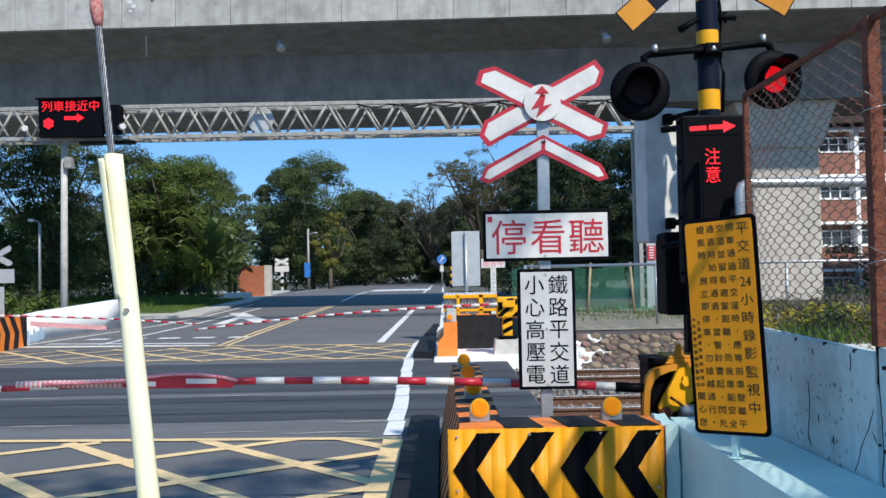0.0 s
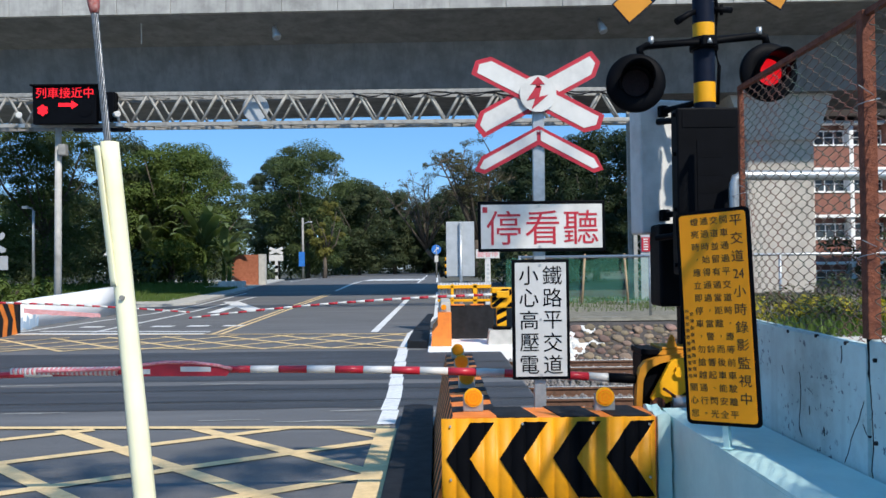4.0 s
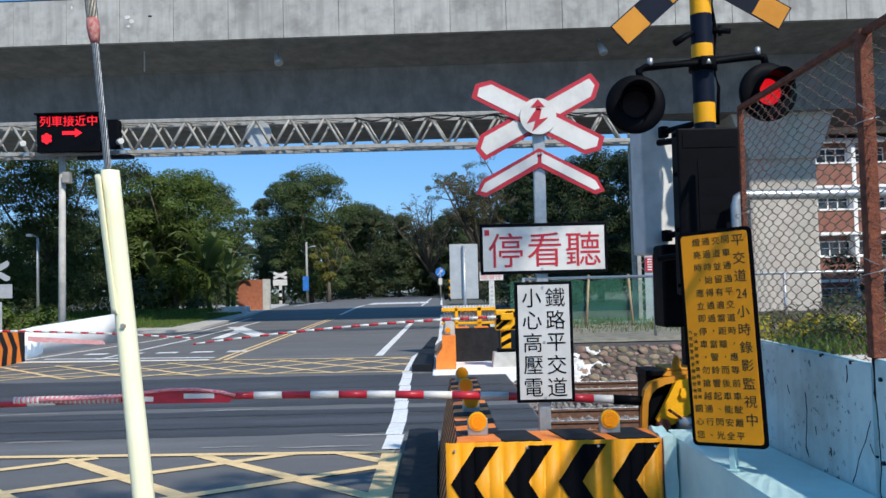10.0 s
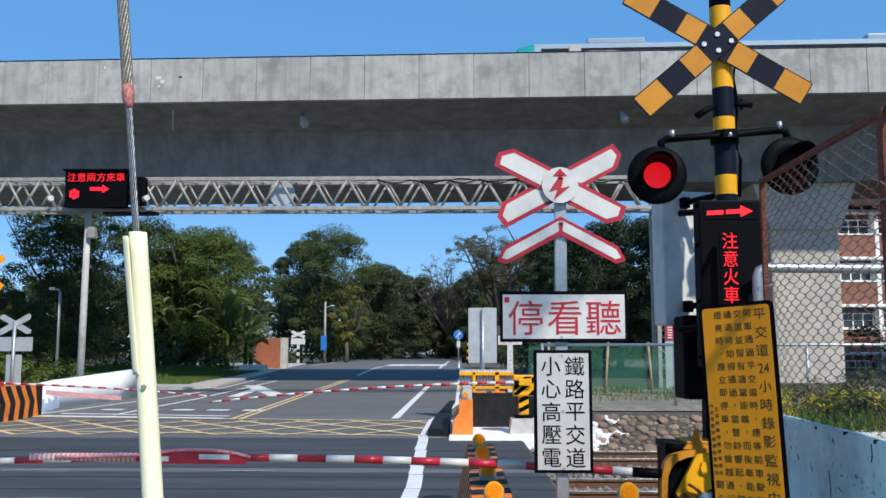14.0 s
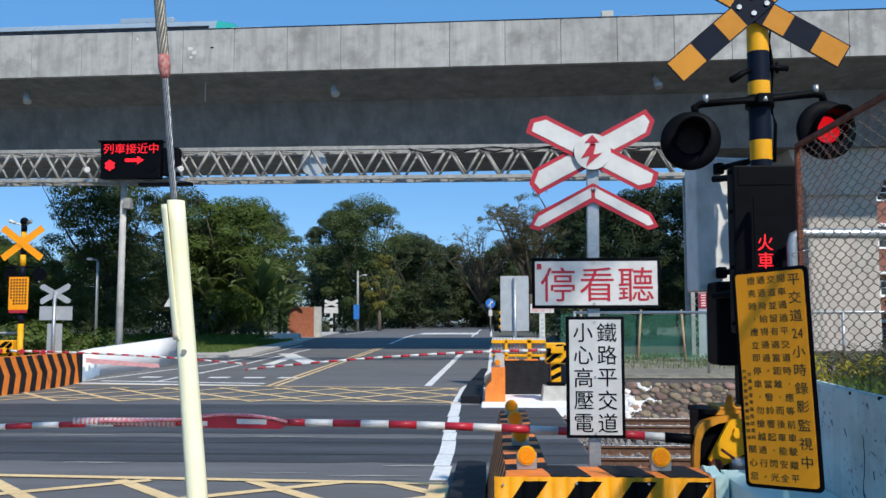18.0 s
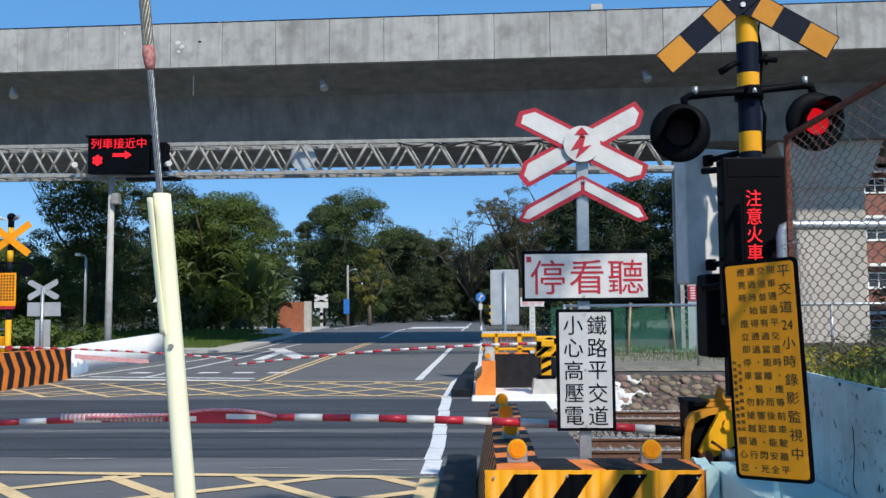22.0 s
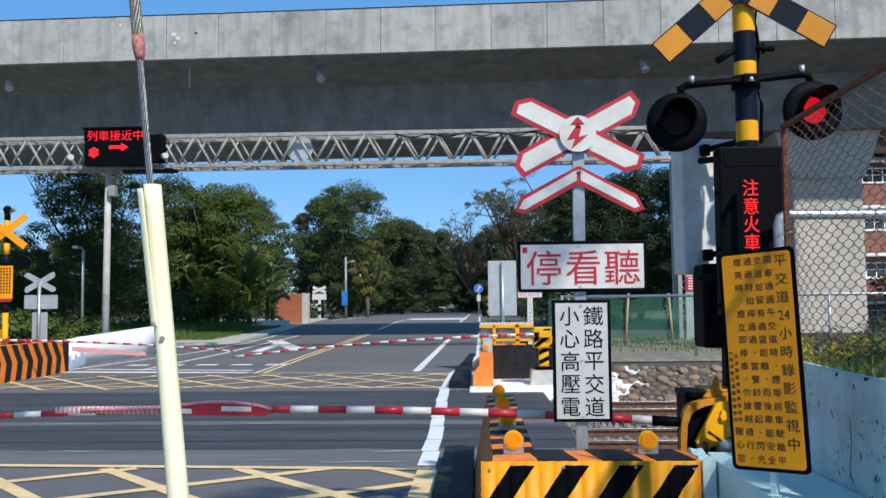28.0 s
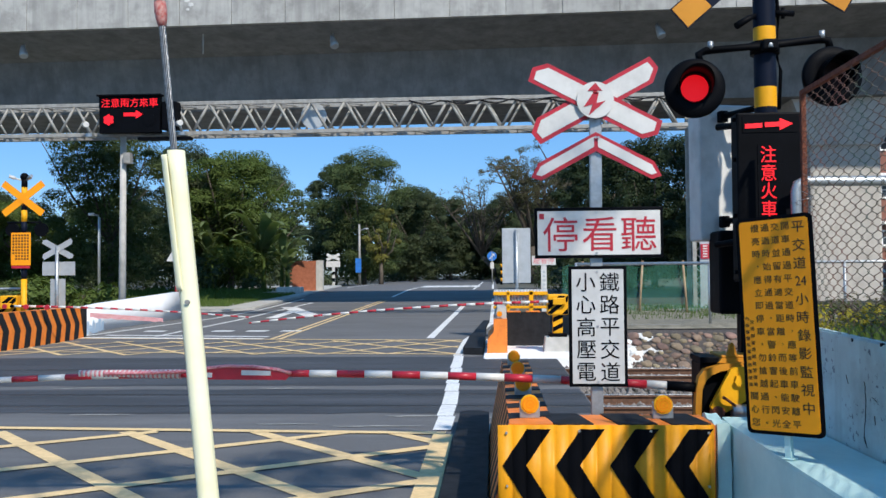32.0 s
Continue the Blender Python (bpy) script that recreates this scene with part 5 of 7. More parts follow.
chain(bm, [P1 + dd * 0.468, P1 + dd * 0.495, P1 + dd * 0.525, P1 + dd * 0.56], [0.0145, 0.020, 0.0235, 0.0215], 16)
part("red_tape", bm, FADEDTAPE, guy, "faded red tape round the wire")
# the tail of the wire, wound back round itself above the tape
for s in range(8):
    bm = bmnew()
    pts = [P1 + dd * (0.50 + 1.9 * i / 149) + q @ Vector((0.0150 * math.cos(a), 0.0150 * math.sin(a), 0)) for i, a in ((i, 34.0 * i / 149 + s * math.pi / 4) for i in range(150))]
    chain(bm, pts, 0.0064, 6)
    part("wound_strand", bm, WOUND, guy, "wound back strand")
def shell(u0, u1, r0, r1, a0, a1, shift, steps=26, n=26, thick=0.004):
    """Part of a split tube along the wire, from angle a0 to a1, its middle shifted sideways."""
    b = bmnew()
    rows = []
    for i in range(steps):
        w = i / (steps - 1)
        p = P0 + (P1 - P0) * (u0 + (u1 - u0) * w) + Vector((shift(w), 0, 0))
        r = r0 + (r1 - r0) * w
        rows.append([[b.verts.new(p + Vector((rr * math.cos(a), rr * math.sin(a), 0.0))) for a in (radians(a0 + (a1 - a0) * k / n) for k in range(n + 1))] for rr in (r, r - thick)])
    for lo, hi in zip(rows, rows[1:]):
        for lay in (0, 1):
            for k in range(n):
                b.faces.new((lo[lay][k], lo[lay][k + 1], hi[lay][k + 1], hi[lay][k])).smooth = True
        for k in (0, n):
            b.faces.new((lo[0][k], lo[1][k], hi[1][k], hi[0][k]))
    for e in (rows[0], rows[-1]):
        for k in range(n):
            b.faces.new((e[0][k], e[0][k + 1], e[1][k + 1], e[1][k]))
    return b


part("guard", shell(0.0, 1.0, 0.041, 0.0315, -150, 190, lambda w: 0.006 * w), CREAM, guy, "split cream plastic tube")
part("guard_flap", shell(0.755, 0.992, 0.036, 0.034, 60, 262, lambda w: -0.003 - 0.011 * w), CREAM, guy, "inner half of the split tube")
pm = P0 + (P1 - P0) * 0.735
bm = bmnew()
tube(bm, pm + Vector((0.008, -0.044, 0)), pm + Vector((0.008, -0.028, 0)), 0.0085, n=12)
part("screw", bm, STEEL, guy)

# ---- boom gates ----
def gate(x, y, flip, boom_len, name_label, droop=0.0, h=1.0):
    """A striped gate machine on a concrete foot, with a boom that reaches to -x (flip -1) or +x (flip 1)."""
    t = thing("boom_gate", name_label, "barrier gate", x, y, 0.0, group="crossing gates")
    s = flip
    b = bmnew()
    plate(b, [(-0.30, 0.0), (0.30, 0.0), (0.25, 0.34), (-0.25, 0.34)], -0.28, 0.28)
    part("base", b, CONC_PALE, t, "pale concrete foot")
    b = bmnew()
    box(b, -0.18, 0.18, -0.18, 0.18, 0.34, 0.41, bev=0.015)
    part("foot_plate", b, BLACK, t)
    b = bmnew()
    box(b, -0.10, 0.10, -0.1, 0.1, 0.41, 0.80, bev=0.01)
    part("column", b, YELLOW, t, "yellow column with black stripes")
    for k in range(2):
        b = bmnew()
        z = 0.44 + 0.19 * k
        plate(b, [(-0.101, z), (0.101, z + 0.1), (0.101, z + 0.19), (-0.101, z + 0.09)], -0.106, -0.1)
        part("black_stripe", b, BLACK, t)
    b = bmnew()
    box(b, -0.21, 0.21, -0.18, 0.2, 0.78, 1.20, bev=0.03)
    part("machine_case", b, YELLOW, t, "yellow machine head with black stripes")
    for poly in ([(-0.2, 0.88), (0.16, 1.17), (0.02, 1.17), (-0.2, 0.99)], [(-0.13, 0.80), (0.2, 1.06), (0.2, 1.17), (0.16, 1.14), (-0.2, 0.84), (-0.2, 0.80)], [(0.08, 0.80), (0.2, 0.80), (0.2, 0.92)]):
        b = bmnew()
        plate(b, poly, -0.19, -0.181)
        part("black_stripe", b, BLACK, t)
    b = bmnew()
    tube(b, (s * 0.05, -0.24, h), (s * 0.2, -0.24, h), 0.036, n=14)
    part("boom_socket", b, BLACK, t)
    b = bmnew()
    box(b, -s * 0.02 - 0.13, -s * 0.02 + 0.13, -0.28, -0.2, h - 0.07, h + 0.07, bev=0.02)
    part("boom_clamp", b, YELLOW, t)
    x0, k = 0.2, 0
    zf = lambda u: h - droop * (0.25 * u / boom_len + 0.75 * (u / boom_len) ** 2)
    while x0 < boom_len:
        x1 = min(x0 + 0.183, boom_len)
        b = bmnew()
        r0 = 0.029 - 0.011 * x0 / boom_len
        tube(b, (s * x0, -0.24, zf(x0)), (s * x1, -0.24, zf(x1)), r0, r0 - 0.0006, 12)
        part("boom_band", b, WHITE if k % 2 == 0 else RED, t, "white band" if k % 2 == 0 else "red band")
        x0, k = x1, k + 1
    return t


def near_gate():
    t = thing("boom_gate", "striped boom gate lowered across the near lane", "barrier gate", 0, 6.05, 0, group="crossing gates")
    b = bmnew()
    box(b, 1.352, 1.78, 0.0, 0.28, 0.0, 1.005, bev=0.012)
    part("machine_case", b, BLACK, t, "black machine case")
    b = bmnew()
    box(b, 1.345, 1.47, -0.03, 0.29, 1.006, 1.045, bev=0.006)
    part("lid", b, BLACK, t, "black end of the lid")
    b = bmnew()
    plate(b, [(1.455, 1.008), (1.48, 1.04), (1.80, 1.04), (1.80, 1.008)], -0.05, 0.30)
    box(b, 1.48, 1.80, -0.046, 0.29, 1.041, 1.058, bev=0.006)
    part("lid", b, AMBER_WORN, t, "yellow lid")
    b = bmnew()
    plate(b, [(1.515, 1.055), (1.585, 1.055), (1.566, 1.125), (1.552, 1.14), (1.538, 1.125)], -0.03, 0.0)
    tube(b, (1.552, -0.05, 1.10), (1.552, -0.03, 1.10), 0.012, n=10)
    part("lifting_lug", b, AMBER_WORN, t)
    b = bmnew()
    outer = [(1.300, 0.40), (1.300, 0.708), (1.308, 0.838), (1.326, 0.921), (1.361, 0.966), (1.456, 0.998), (1.62, 1.022)]
    inner = [(1.338, 0.40), (1.338, 0.707), (1.347, 0.837), (1.374, 0.900), (1.410, 0.932), (1.47, 0.956), (1.62, 0.984)]
    for i in range(6):
        plate(b, [outer[i], outer[i + 1], inner[i + 1], inner[i]], -0.075, -0.002)
    part("guard_hoop", b, AMBER_WORN, t, "yellow curved guard")
    b = bmnew()
    plate(b, [(1.385, 0.735), (1.515, 0.972), (1.545, 0.988), (1.66, 0.99), (1.66, 0.80), (1.484, 0.70), (1.409, 0.692)], -0.13, -0.085)
    part("crank_arm", b, YELLOW, t, "yellow crank arm")
    b = bmnew()
    tube(b, (1.56, -0.155, 0.896), (1.56, -0.12, 0.896), 0.027, 0.024, 6)
    box(b, 1.545, 1.575, -0.15, -0.13, 0.865, 0.935)
    part("crank_bolt", b, YELLOW, t)
    b = bmnew()
    tube(b, (1.43, -0.15, 0.70), (1.43, -0.07, 0.70), 0.04, n=18)
    part("pivot_washer", b, RUST, t, "rusty pivot washer")
    b = bmnew()
    chain(b, [(1.452, -0.17, 0.803), (1.49, -0.17, 0.778), (1.535, -0.15, 0.744)], 0.009, 8)
    part("handle", b, RUST, t)
    b = bmnew()
    tube(b, (1.52, -0.12, 0.71), (1.76, -0.12, 0.70), 0.045, n=16)
    part("counterweight", b, GALV, t, "grey round counterweight")
    b = bmnew()
    tube(b, (1.36, -0.012, 0.843), (1.13, -0.004, 0.857), 0.033, n=14)
    part("boom_socket", b, BLACK, t)
    x0, k = 1.185, 0
    while x0 > -5.2:
        x1 = x0 - 0.187
        b = bmnew()
        zz = lambda x: 0.914 - 0.0374 * x - 0.0119 * x * x
        r = 0.0285 - 0.0018 * (1.2 - x0)
        tube(b, (x0, 0, zz(x0)), (x1, 0, zz(x1)), r, r - 0.0004, 14)
        part("boom_band", b, WHITE if k % 2 == 0 else RED, t, "white band" if k % 2 == 0 else "red band")
        x0, k = x1, k + 1


near_gate()
gate(1.30, 18.55, -1, 6.3, "striped boom gate lowered across the far side", droop=0.40, h=1.06)
gate(-11.78, 21.6, 1, 5.95, "striped boom gate lowered from the far kerb", droop=0.31, h=0.95)
# taped splice on the near boom
sp = thing("boom_splice", "bent red splice board taped to the striped boom", "splice", 0, 6.05, 0.042)
bm = bmnew()
up = [(-1.36, 0.905), (-1.45, 0.93), (-1.62, 0.952), (-1.80, 0.955), (-2.0, 0.935), (-2.12, 0.915)]
plate(bm, up + [(-2.06, 0.868), (-1.40, 0.862)], -0.042, -0.034)
part("splice_board", bm, RED, sp, "bowed red board")
for x0, x1, dz in ((-1.50, -1.70, 0.0), (-1.90, -2.03, -0.012)):
    bm = bmnew()
    plate(bm, [(x0, 0.892 + dz), (x1, 0.895 + dz), (x1, 0.928 + dz), (x0, 0.924 + dz)], -0.045, -0.042)
    part("white_patch", bm, WHITE, sp)
bm = bmnew()
chain(bm, [(x, -0.045, z + 0.002) for x, z in up] + [(-2.4, -0.03, 0.91), (-2.65, -0.03, 0.905)], 0.011, 8)
part("splice_rod", bm, PINKTAPE, sp, "rod wrapped in pale red tape")
for k in range(46):
    x0 = -2.12 - 0.0155 * k
    bm = bmnew()
    tube(bm, (x0, 0, 0.898 + 0.0001 * k), (x0 - 0.0125, 0, 0.901), 0.031 - 0.0001 * k, n=12)
    part("tape_band", bm, WHITE if k % 2 else PINKTAPE, sp)

# ---- beyond the tracks, right-hand island ----
isl = thing("island_barrier", "orange concrete barrier end with a dark panel behind", "barrier")
bm = bmnew()
plate(bm, [(-0.135, 0.04), (0.27, 0.04), (0.27, 0.72), (0.0, 0.72), (0.0, 0.47), (-0.12, 0.32)], 18.05, 20.4)
part("orange_block", bm, ORANGE, isl)
bm = bmnew()
plate(bm, [(0.02, 0.72), (0.26, 0.72), (0.26, 0.93), (0.08, 0.93)], 18.3, 20.4)
part("sloping_top", bm, CONC_PALE, isl)
bm = bmnew()
box(bm, 0.27, 1.24, 19.9, 20.3, 0.04, 0.78, bev=0.01)
part("black_wall", bm, BLACKMAT, isl, "black-painted low wall")
for x0 in (0.3, 0.72):
    bm = bmnew()
    box(bm, x0, x0 + 0.3, 19.88, 20.32, 0.782, 0.80)
    part("orange_band", bm, ORANGE, isl)
cor = thing("corrugated_board", "bare corrugated steel back of a chevron board in a yellow frame", "sign", 0.0, 20.55, 0)
bm = bmnew()
N = 120
va = [[bm.verts.new((0.02 + 1.2 * i / N, 0.014 * math.sin(i / N * 6.283 * 17) + d, z)) for i in range(N + 1)] for d, z in ((0, 0.85), (0, 1.27), (0.004, 1.27), (0.004, 0.85))]
for r in range(4):
    for i in range(N):
        bm.faces.new((va[r][i], va[r][i + 1], va[(r + 1) % 4][i + 1], va[(r + 1) % 4][i])).smooth = r % 2 == 0
part("sheet", bm, SIGNBACK, cor)
for x0, x1, z0, z1 in ((0.0, 1.22, 1.14, 1.22), (0.0, 1.22, 0.84, 0.90), (0.30, 0.37, 0.55, 1.24), (0.80, 0.90, 0.55, 1.24)):
    bm = bmnew()
    box(bm, x0, x1, -0.1, -0.03, z0, z1, bev=0.01)
    part("frame_bar", bm, YELLOW, cor)
reflector(0.12, 18.25, 0.73)
sb = thing("sign_back", "plain grey back of a large road sign on a steel post", "sign", 0.56, 22.2, 0)
bm = bmnew()
box(bm, -0.33, 0.36, 0.0, 0.02, 1.40, 2.74, bev=0.006)
part("plate", bm, SIGNBACK, sb)
bm = bmnew()
tube(bm, (0.02, -0.05, 0.0), (0.02, -0.05, 2.7), 0.04)
part("post", bm, GALV, sb)
ss = thing("small_sign", "small white sign with pale red marks on a white post", "sign", 1.68, 30.0, 0)
bm = bmnew()
box(bm, -0.39, 0.39, 0, 0.02, 1.92, 2.22)
part("plate", bm, WHITE, ss)
lettering("pale_red_writing", "聽看停", 0.235, 0.0, -0.004, 2.07, PINKTAPE, ss)
bm = bmnew()
box(bm, -0.09, 0.09, 0.02, 0.1, 0.3, 1.92)
part("post", bm, WHITE, ss)
for k in range(5):
    bm = bmnew()
    box(bm, -0.04, 0.04, 0.014, 0.02, 1.1 + 0.14 * k, 1.17 + 0.14 * k)
    part("mark_bar", bm, SIGNBACK, ss)
arr = thing("arrow_sign", "round blue sign with a white arrow on a post", "sign", -0.05, 80, rise(80))
bm = bmnew()
plate(bm, disc(0.42, 28, 0, 2.5), 0, 0.03)
part("disc", bm, BLUE, arr)
bm = bmnew()
plate(bm, [(-0.25, 2.3), (-0.2, 2.25), (0.12, 2.57), (0.2, 2.48), (0.22, 2.72), (-0.02, 2.7), (0.07, 2.62)][::-1], -0.01, 0.0)
part("arrow", bm, WHITE, arr)
bm = bmnew()
tube(bm, (0, 0.05, 0), (0, 0.05, 2.9), 0.06)
part("post", bm, STEEL, arr)
bm = bmnew()
box(bm, -0.16, 0.16, -0.02, 0.0, 1.4, 1.95)
part("plate", bm, WHITE, arr)
dl = thing("marker_post", "yellow and black striped marker post", "post", 0.75, 78, rise(78))
for k in range(6):
    bm = bmnew()
    tube(bm, (0, 0, 0.3 * k), (0, 0, 0.3 * k + 0.3), 0.09)
    part("band", bm, YELLOW if k % 2 else BLACK, dl)

# galvanised railing along the bank, with a net and stakes behind
rl = thing("railing", "galvanised pipe railing along the stone bank", "railing", 0, 18.2, 0)
for zz in (1.80, 0.56):
    bm = bmnew()
    tube(bm, (1.66, 0, zz), (14.0, 0, zz), 0.03)
    part("rail_pipe", bm, GALV, rl)
for xx in (1.66, 4.28, 6.9, 9.5, 12.1):
    bm = bmnew()
    tube(bm, (xx, 0, 0.5), (xx, 0, 1.83), 0.03)
    part("post", bm, GALV, rl)
net = thing("netting", "green netting stretched between wooden stakes", "net", 0, 25, 0)
vs, qs = [], []
for i in range(31):
    for j in range(9):
        vs.append((1.9 + 0.2 * i, 0.12 * noise.noise(Vector((i * 0.3, j * 0.4, 0))), 0.62 + 0.15 * j + 0.04 * math.sin(i)))
for i in range(30):
    for j in range(8):
        o = i * 9 + j
        qs.append((o, o + 9, o + 10, o + 1))
arrays("net_cloth", vs, qs, GREENNET, net)
for xx, lean in ((3.95, 0.12), (5.25, -0.1), (6.0, -0.05), (2.4, 0.05)):
    bm = bmnew()
    tube(bm, (xx, -0.1, 0.4), (xx + lean, -0.1, 1.95), 0.035, 0.03)
    part("stake", bm, WOOD, net)

# ---- left side beyond the tracks ----
lb = thing("chevron_barrier", "concrete barrier with orange and black zigzag chevrons", "barrier", -10.95, 0, 0)
bm = bmnew()
plate(bm, [(-0.42, 0.0), (0.06, 0.0), (-0.05, 0.84), (-0.32, 0.84)], 18.3, 23.6)
part("block", bm, ORANGE, lb)
for k in range(9):
    y0 = 19.0 + 0.5 * k
    bm = bmnew()
    f = lambda yy, s: bm.verts.new((0.066 - 0.11 * s, yy, 0.84 * s))
    for s0, s1, o0, o1 in ((0.0, 0.5, 0.0, 0.2), (0.5, 1.0, 0.2, 0.0)):
        bm.faces.new((f(y0 + o0, s0), f(y0 + 0.26 + o0, s0), f(y0 + 0.26 + o1, s1), f(y0 + o1, s1)))
    part("black_chevron", bm, BLACKMAT, lb)
bm = bmnew()
box(bm, -0.43, 0.07, 23.6, 23.75, 0.0, 0.85)
part("end_panel", bm, BLACKMAT, lb)
bm = bmnew()
pts = [(-11.05, 23.8), (-11.4, 26.0), (-11.25, 28.0), (-11.05, 29.6), (-10.85, 31.0)]
vs, qs = [], []
for i, (x, y0) in enumerate(pts):
    b0 = rise(y0) - 0.1
    top = 0.80 + 0.32 * i / 4
    for dx, z in ((0.0, b0), (0.0, top), (-0.25, top), (-0.25, b0)):
        vs.append((x + dx, y0, z))
    if i:
        qs += [((i - 1) * 4 + k, i * 4 + k, i * 4 + (k + 1) % 4, (i - 1) * 4 + (k + 1) % 4) for k in range(4)]
qs += [(0, 1, 2, 3), (16, 19, 18, 17)]
tagged(arrays("wall_white", vs, qs, WHITEWALL), "long low white-painted wall beside the road", "wall", kind="structure")
BLUEWASH = shade("pale_blue_mural_paint", (0.45, 0.62, 0.78), (0.6, 0.72, 0.82), 0.7, scale=3, big=1, stain=0.0, bump=0.0)
bm = bmnew()
for k in range(7):
    r = random.Random(k)
    y0 = 23.85 + 0.3 * k
    x = lambda yy: -11.05 - 0.16 * (yy - 23.8) + 0.004
    pl = [(y0, 0.05 + 0.1 * r.random()), (y0 + 0.3, 0.1 * r.random()), (y0 + 0.35, 0.25 + 0.25 * r.random()), (y0 + 0.1, 0.3 + 0.45 * r.random() * (1 - k / 9))]
    bm.faces.new([bm.verts.new((x(a) + 0.004, a, b)) for a, b in pl])
tagged(part("mural", bm, BLUEWASH), "faded pale blue mural on the white wall", "mural", kind="structure")

lm = thing("signal_mast", "far banded signal mast with amber cross and lamps", "signal", -11.42, 21.5, 0)
for k in range(9):
    z0 = 0.0 if k == 0 else 1.6 + 0.28 * (k - 1)
    z1 = 1.6 + 0.28 * k
    bm = bmnew()
    tube(bm, (0, 0, z0), (0, 0, z1), 0.07, n=16)
    part("mast_band", bm, YELLOW if k % 2 == 0 else NAVY, lm)
bm = bmnew()
bmesh.ops.create_uvsphere(bm, u_segments=16, v_segments=8, radius=0.1, matrix=Matrix.Translation((0, 0, 4.1)))
tube(bm, (0, 0, 3.8), (0, 0, 4.08), 0.07)
part("bell", bm, BLACK, lm)
for s in (-1, 1):
    bm = bmnew()
    plate(bm, [(-0.62, -0.085), (0.62, -0.085), (0.62, 0.085), (-0.62, 0.085)], -0.10 - 0.01 * s, -0.095 - 0.01 * s, Matrix.Translation((0.02, 0, 3.56)) @ Matrix.Rotation(radians(37 * s), 4, "Y"))
    part("cross_plate", bm, AMBER, lm, "amber cross plate")
    bm = bmnew()
    plate(bm, disc(0.165, 24, 0.06 + s * 0.36, 2.80), -0.02, 0.05)
    tube(bm, (0.06 + s * 0.36, 0.05, 2.80), (0.06 + s * 0.36, 0.2, 2.80), 0.10)
    part("lamp", bm, BLACK, lm, "black lamp seen from behind")
    bm = bmnew()
    tube(bm, (0, 0, 2.98), (s * 0.42, 0, 2.98), 0.025)
    part("crossbar", bm, BLACK, lm)
    bm = bmnew()
    tube(bm, (0, 0, 4.0), (s * 0.22, -0.08, 4.06), 0.02)
    tube(bm, (s * 0.16, -0.12, 4.05), (s * 0.28, -0.2, 4.1), 0.04)
    part("camera", bm, WHITE if s < 0 else GALV, lm)
bm = bmnew()
box(bm, -0.27, 0.22, -0.12, -0.1, 1.93, 2.73, bev=0.01)
part("notice", bm, AMBER, lm, "amber notice board")
bm = bmnew()
for k in range(6):
    for j in range(9 - (k == 0) * 2):
        box(bm, -0.225 + 0.072 * k, -0.185 + 0.072 * k, -0.126, -0.12, 2.64 - 0.072 * j, 2.685 - 0.072 * j)
tagged(part("writing", bm, INK, lm), kind="stuff")
bm = bmnew()
box(bm, -0.25, 0.20, -0.122, -0.1, 1.86, 1.925)
part("red_strip", bm, RED, lm)
lc = thing("crossing_sign", "bare grey back of a crossing cross and board", "sign", -11.42, 23.2, 0)
for s in (-1, 1):
    bm = bmnew()
    plate(bm, arm_shape(0.46, 0.075, 0.07), 0.0 + 0.01 * s, 0.006 + 0.01 * s, Matrix.Translation((0, 0, 2.38)) @ Matrix.Rotation(radians(29 * s), 4, "Y"))
    part("cross_arm", bm, SIGNBACK, lc)
bm = bmnew()
box(bm, -0.42, 0.46, 0.02, 0.04, 1.69, 2.05)
part("board", bm, SIGNBACK, lc)
bm = bmnew()
box(bm, -0.2, 0.2, 0.02, 0.04, 0.7, 1.6)
part("lower_board", bm, SIGNBACK, lc)
bm = bmnew()
tube(bm, (0, -0.03, 0), (0, -0.03, 2.45), 0.045)
part("post", bm, GALV, lc)
lr = thing("railing", "grey pipe railing beside the far signal", "railing", -12.0, 22.0, 0)
bm = bmnew()
chain(bm, [(-3.0, 0, 1.36), (0.25, 0, 1.36), (0.32, 0, 1.3), (0.32, 0, 0.0)], 0.035, 10)
part("pipe", bm, GALV, lr)
for k, bx in enumerate((-11.25, -10.75, -10.25)):
    bl = thing("boom_light", "small round red light on the boom", "light", bx * 1.049, 21.33, 0.945 - 0.015 * k, group="boom lights")
    bm = bmnew()
    tube(bm, (0, -0.03, 0), (0, 0.03, 0), 0.06, n=18)
    part("lens", bm, RED, bl)
tp = thing("tape", "faded pink tape hanging from the boom", "tape", -0.4, 21.33, -0.02)
vs, qs = [], []
for i in range(25):
    x = -9.3 + 0.075 * i
    vs += [(x, 0.02 * math.sin(i), 0.80 - 0.006 * i), (x, 0.02 * math.sin(i + 1), 0.68 - 0.005 * i + 0.03 * noise.noise(Vector((i * 0.5, 0, 0))))]
    if i:
        qs.append((2 * i - 2, 2 * i, 2 * i + 1, 2 * i - 1))
PINK = shade("faded_pink_tape", (0.70, 0.38, 0.38), (0.6, 0.28, 0.28), 0.6, scale=20, big=5, stain=0.2, bump=0.0)
arrays("strip", vs, qs, PINK, tp)
# street lamp, poles and signs up the road
def lamp_post(x, y, h, arm, label):
    t = thing("street_lamp", label, "street lamp", x, y, rise(y))
    b = bmnew()
    chain(b, [(0, 0, -0.2), (0, 0, h - 0.1), (arm * 0.2, 0, h), (arm, 0, h + 0.06)], [0.07, 0.055, 0.045, 0.04], 10)
    part("pole", b, GALV, t)
    b = bmnew()
    box(b, min(arm, arm * 1.9), max(arm, arm * 1.9), -0.12, 0.12, h, h + 0.12, bev=0.03)
    part("lamp_head", b, WHITE, t)
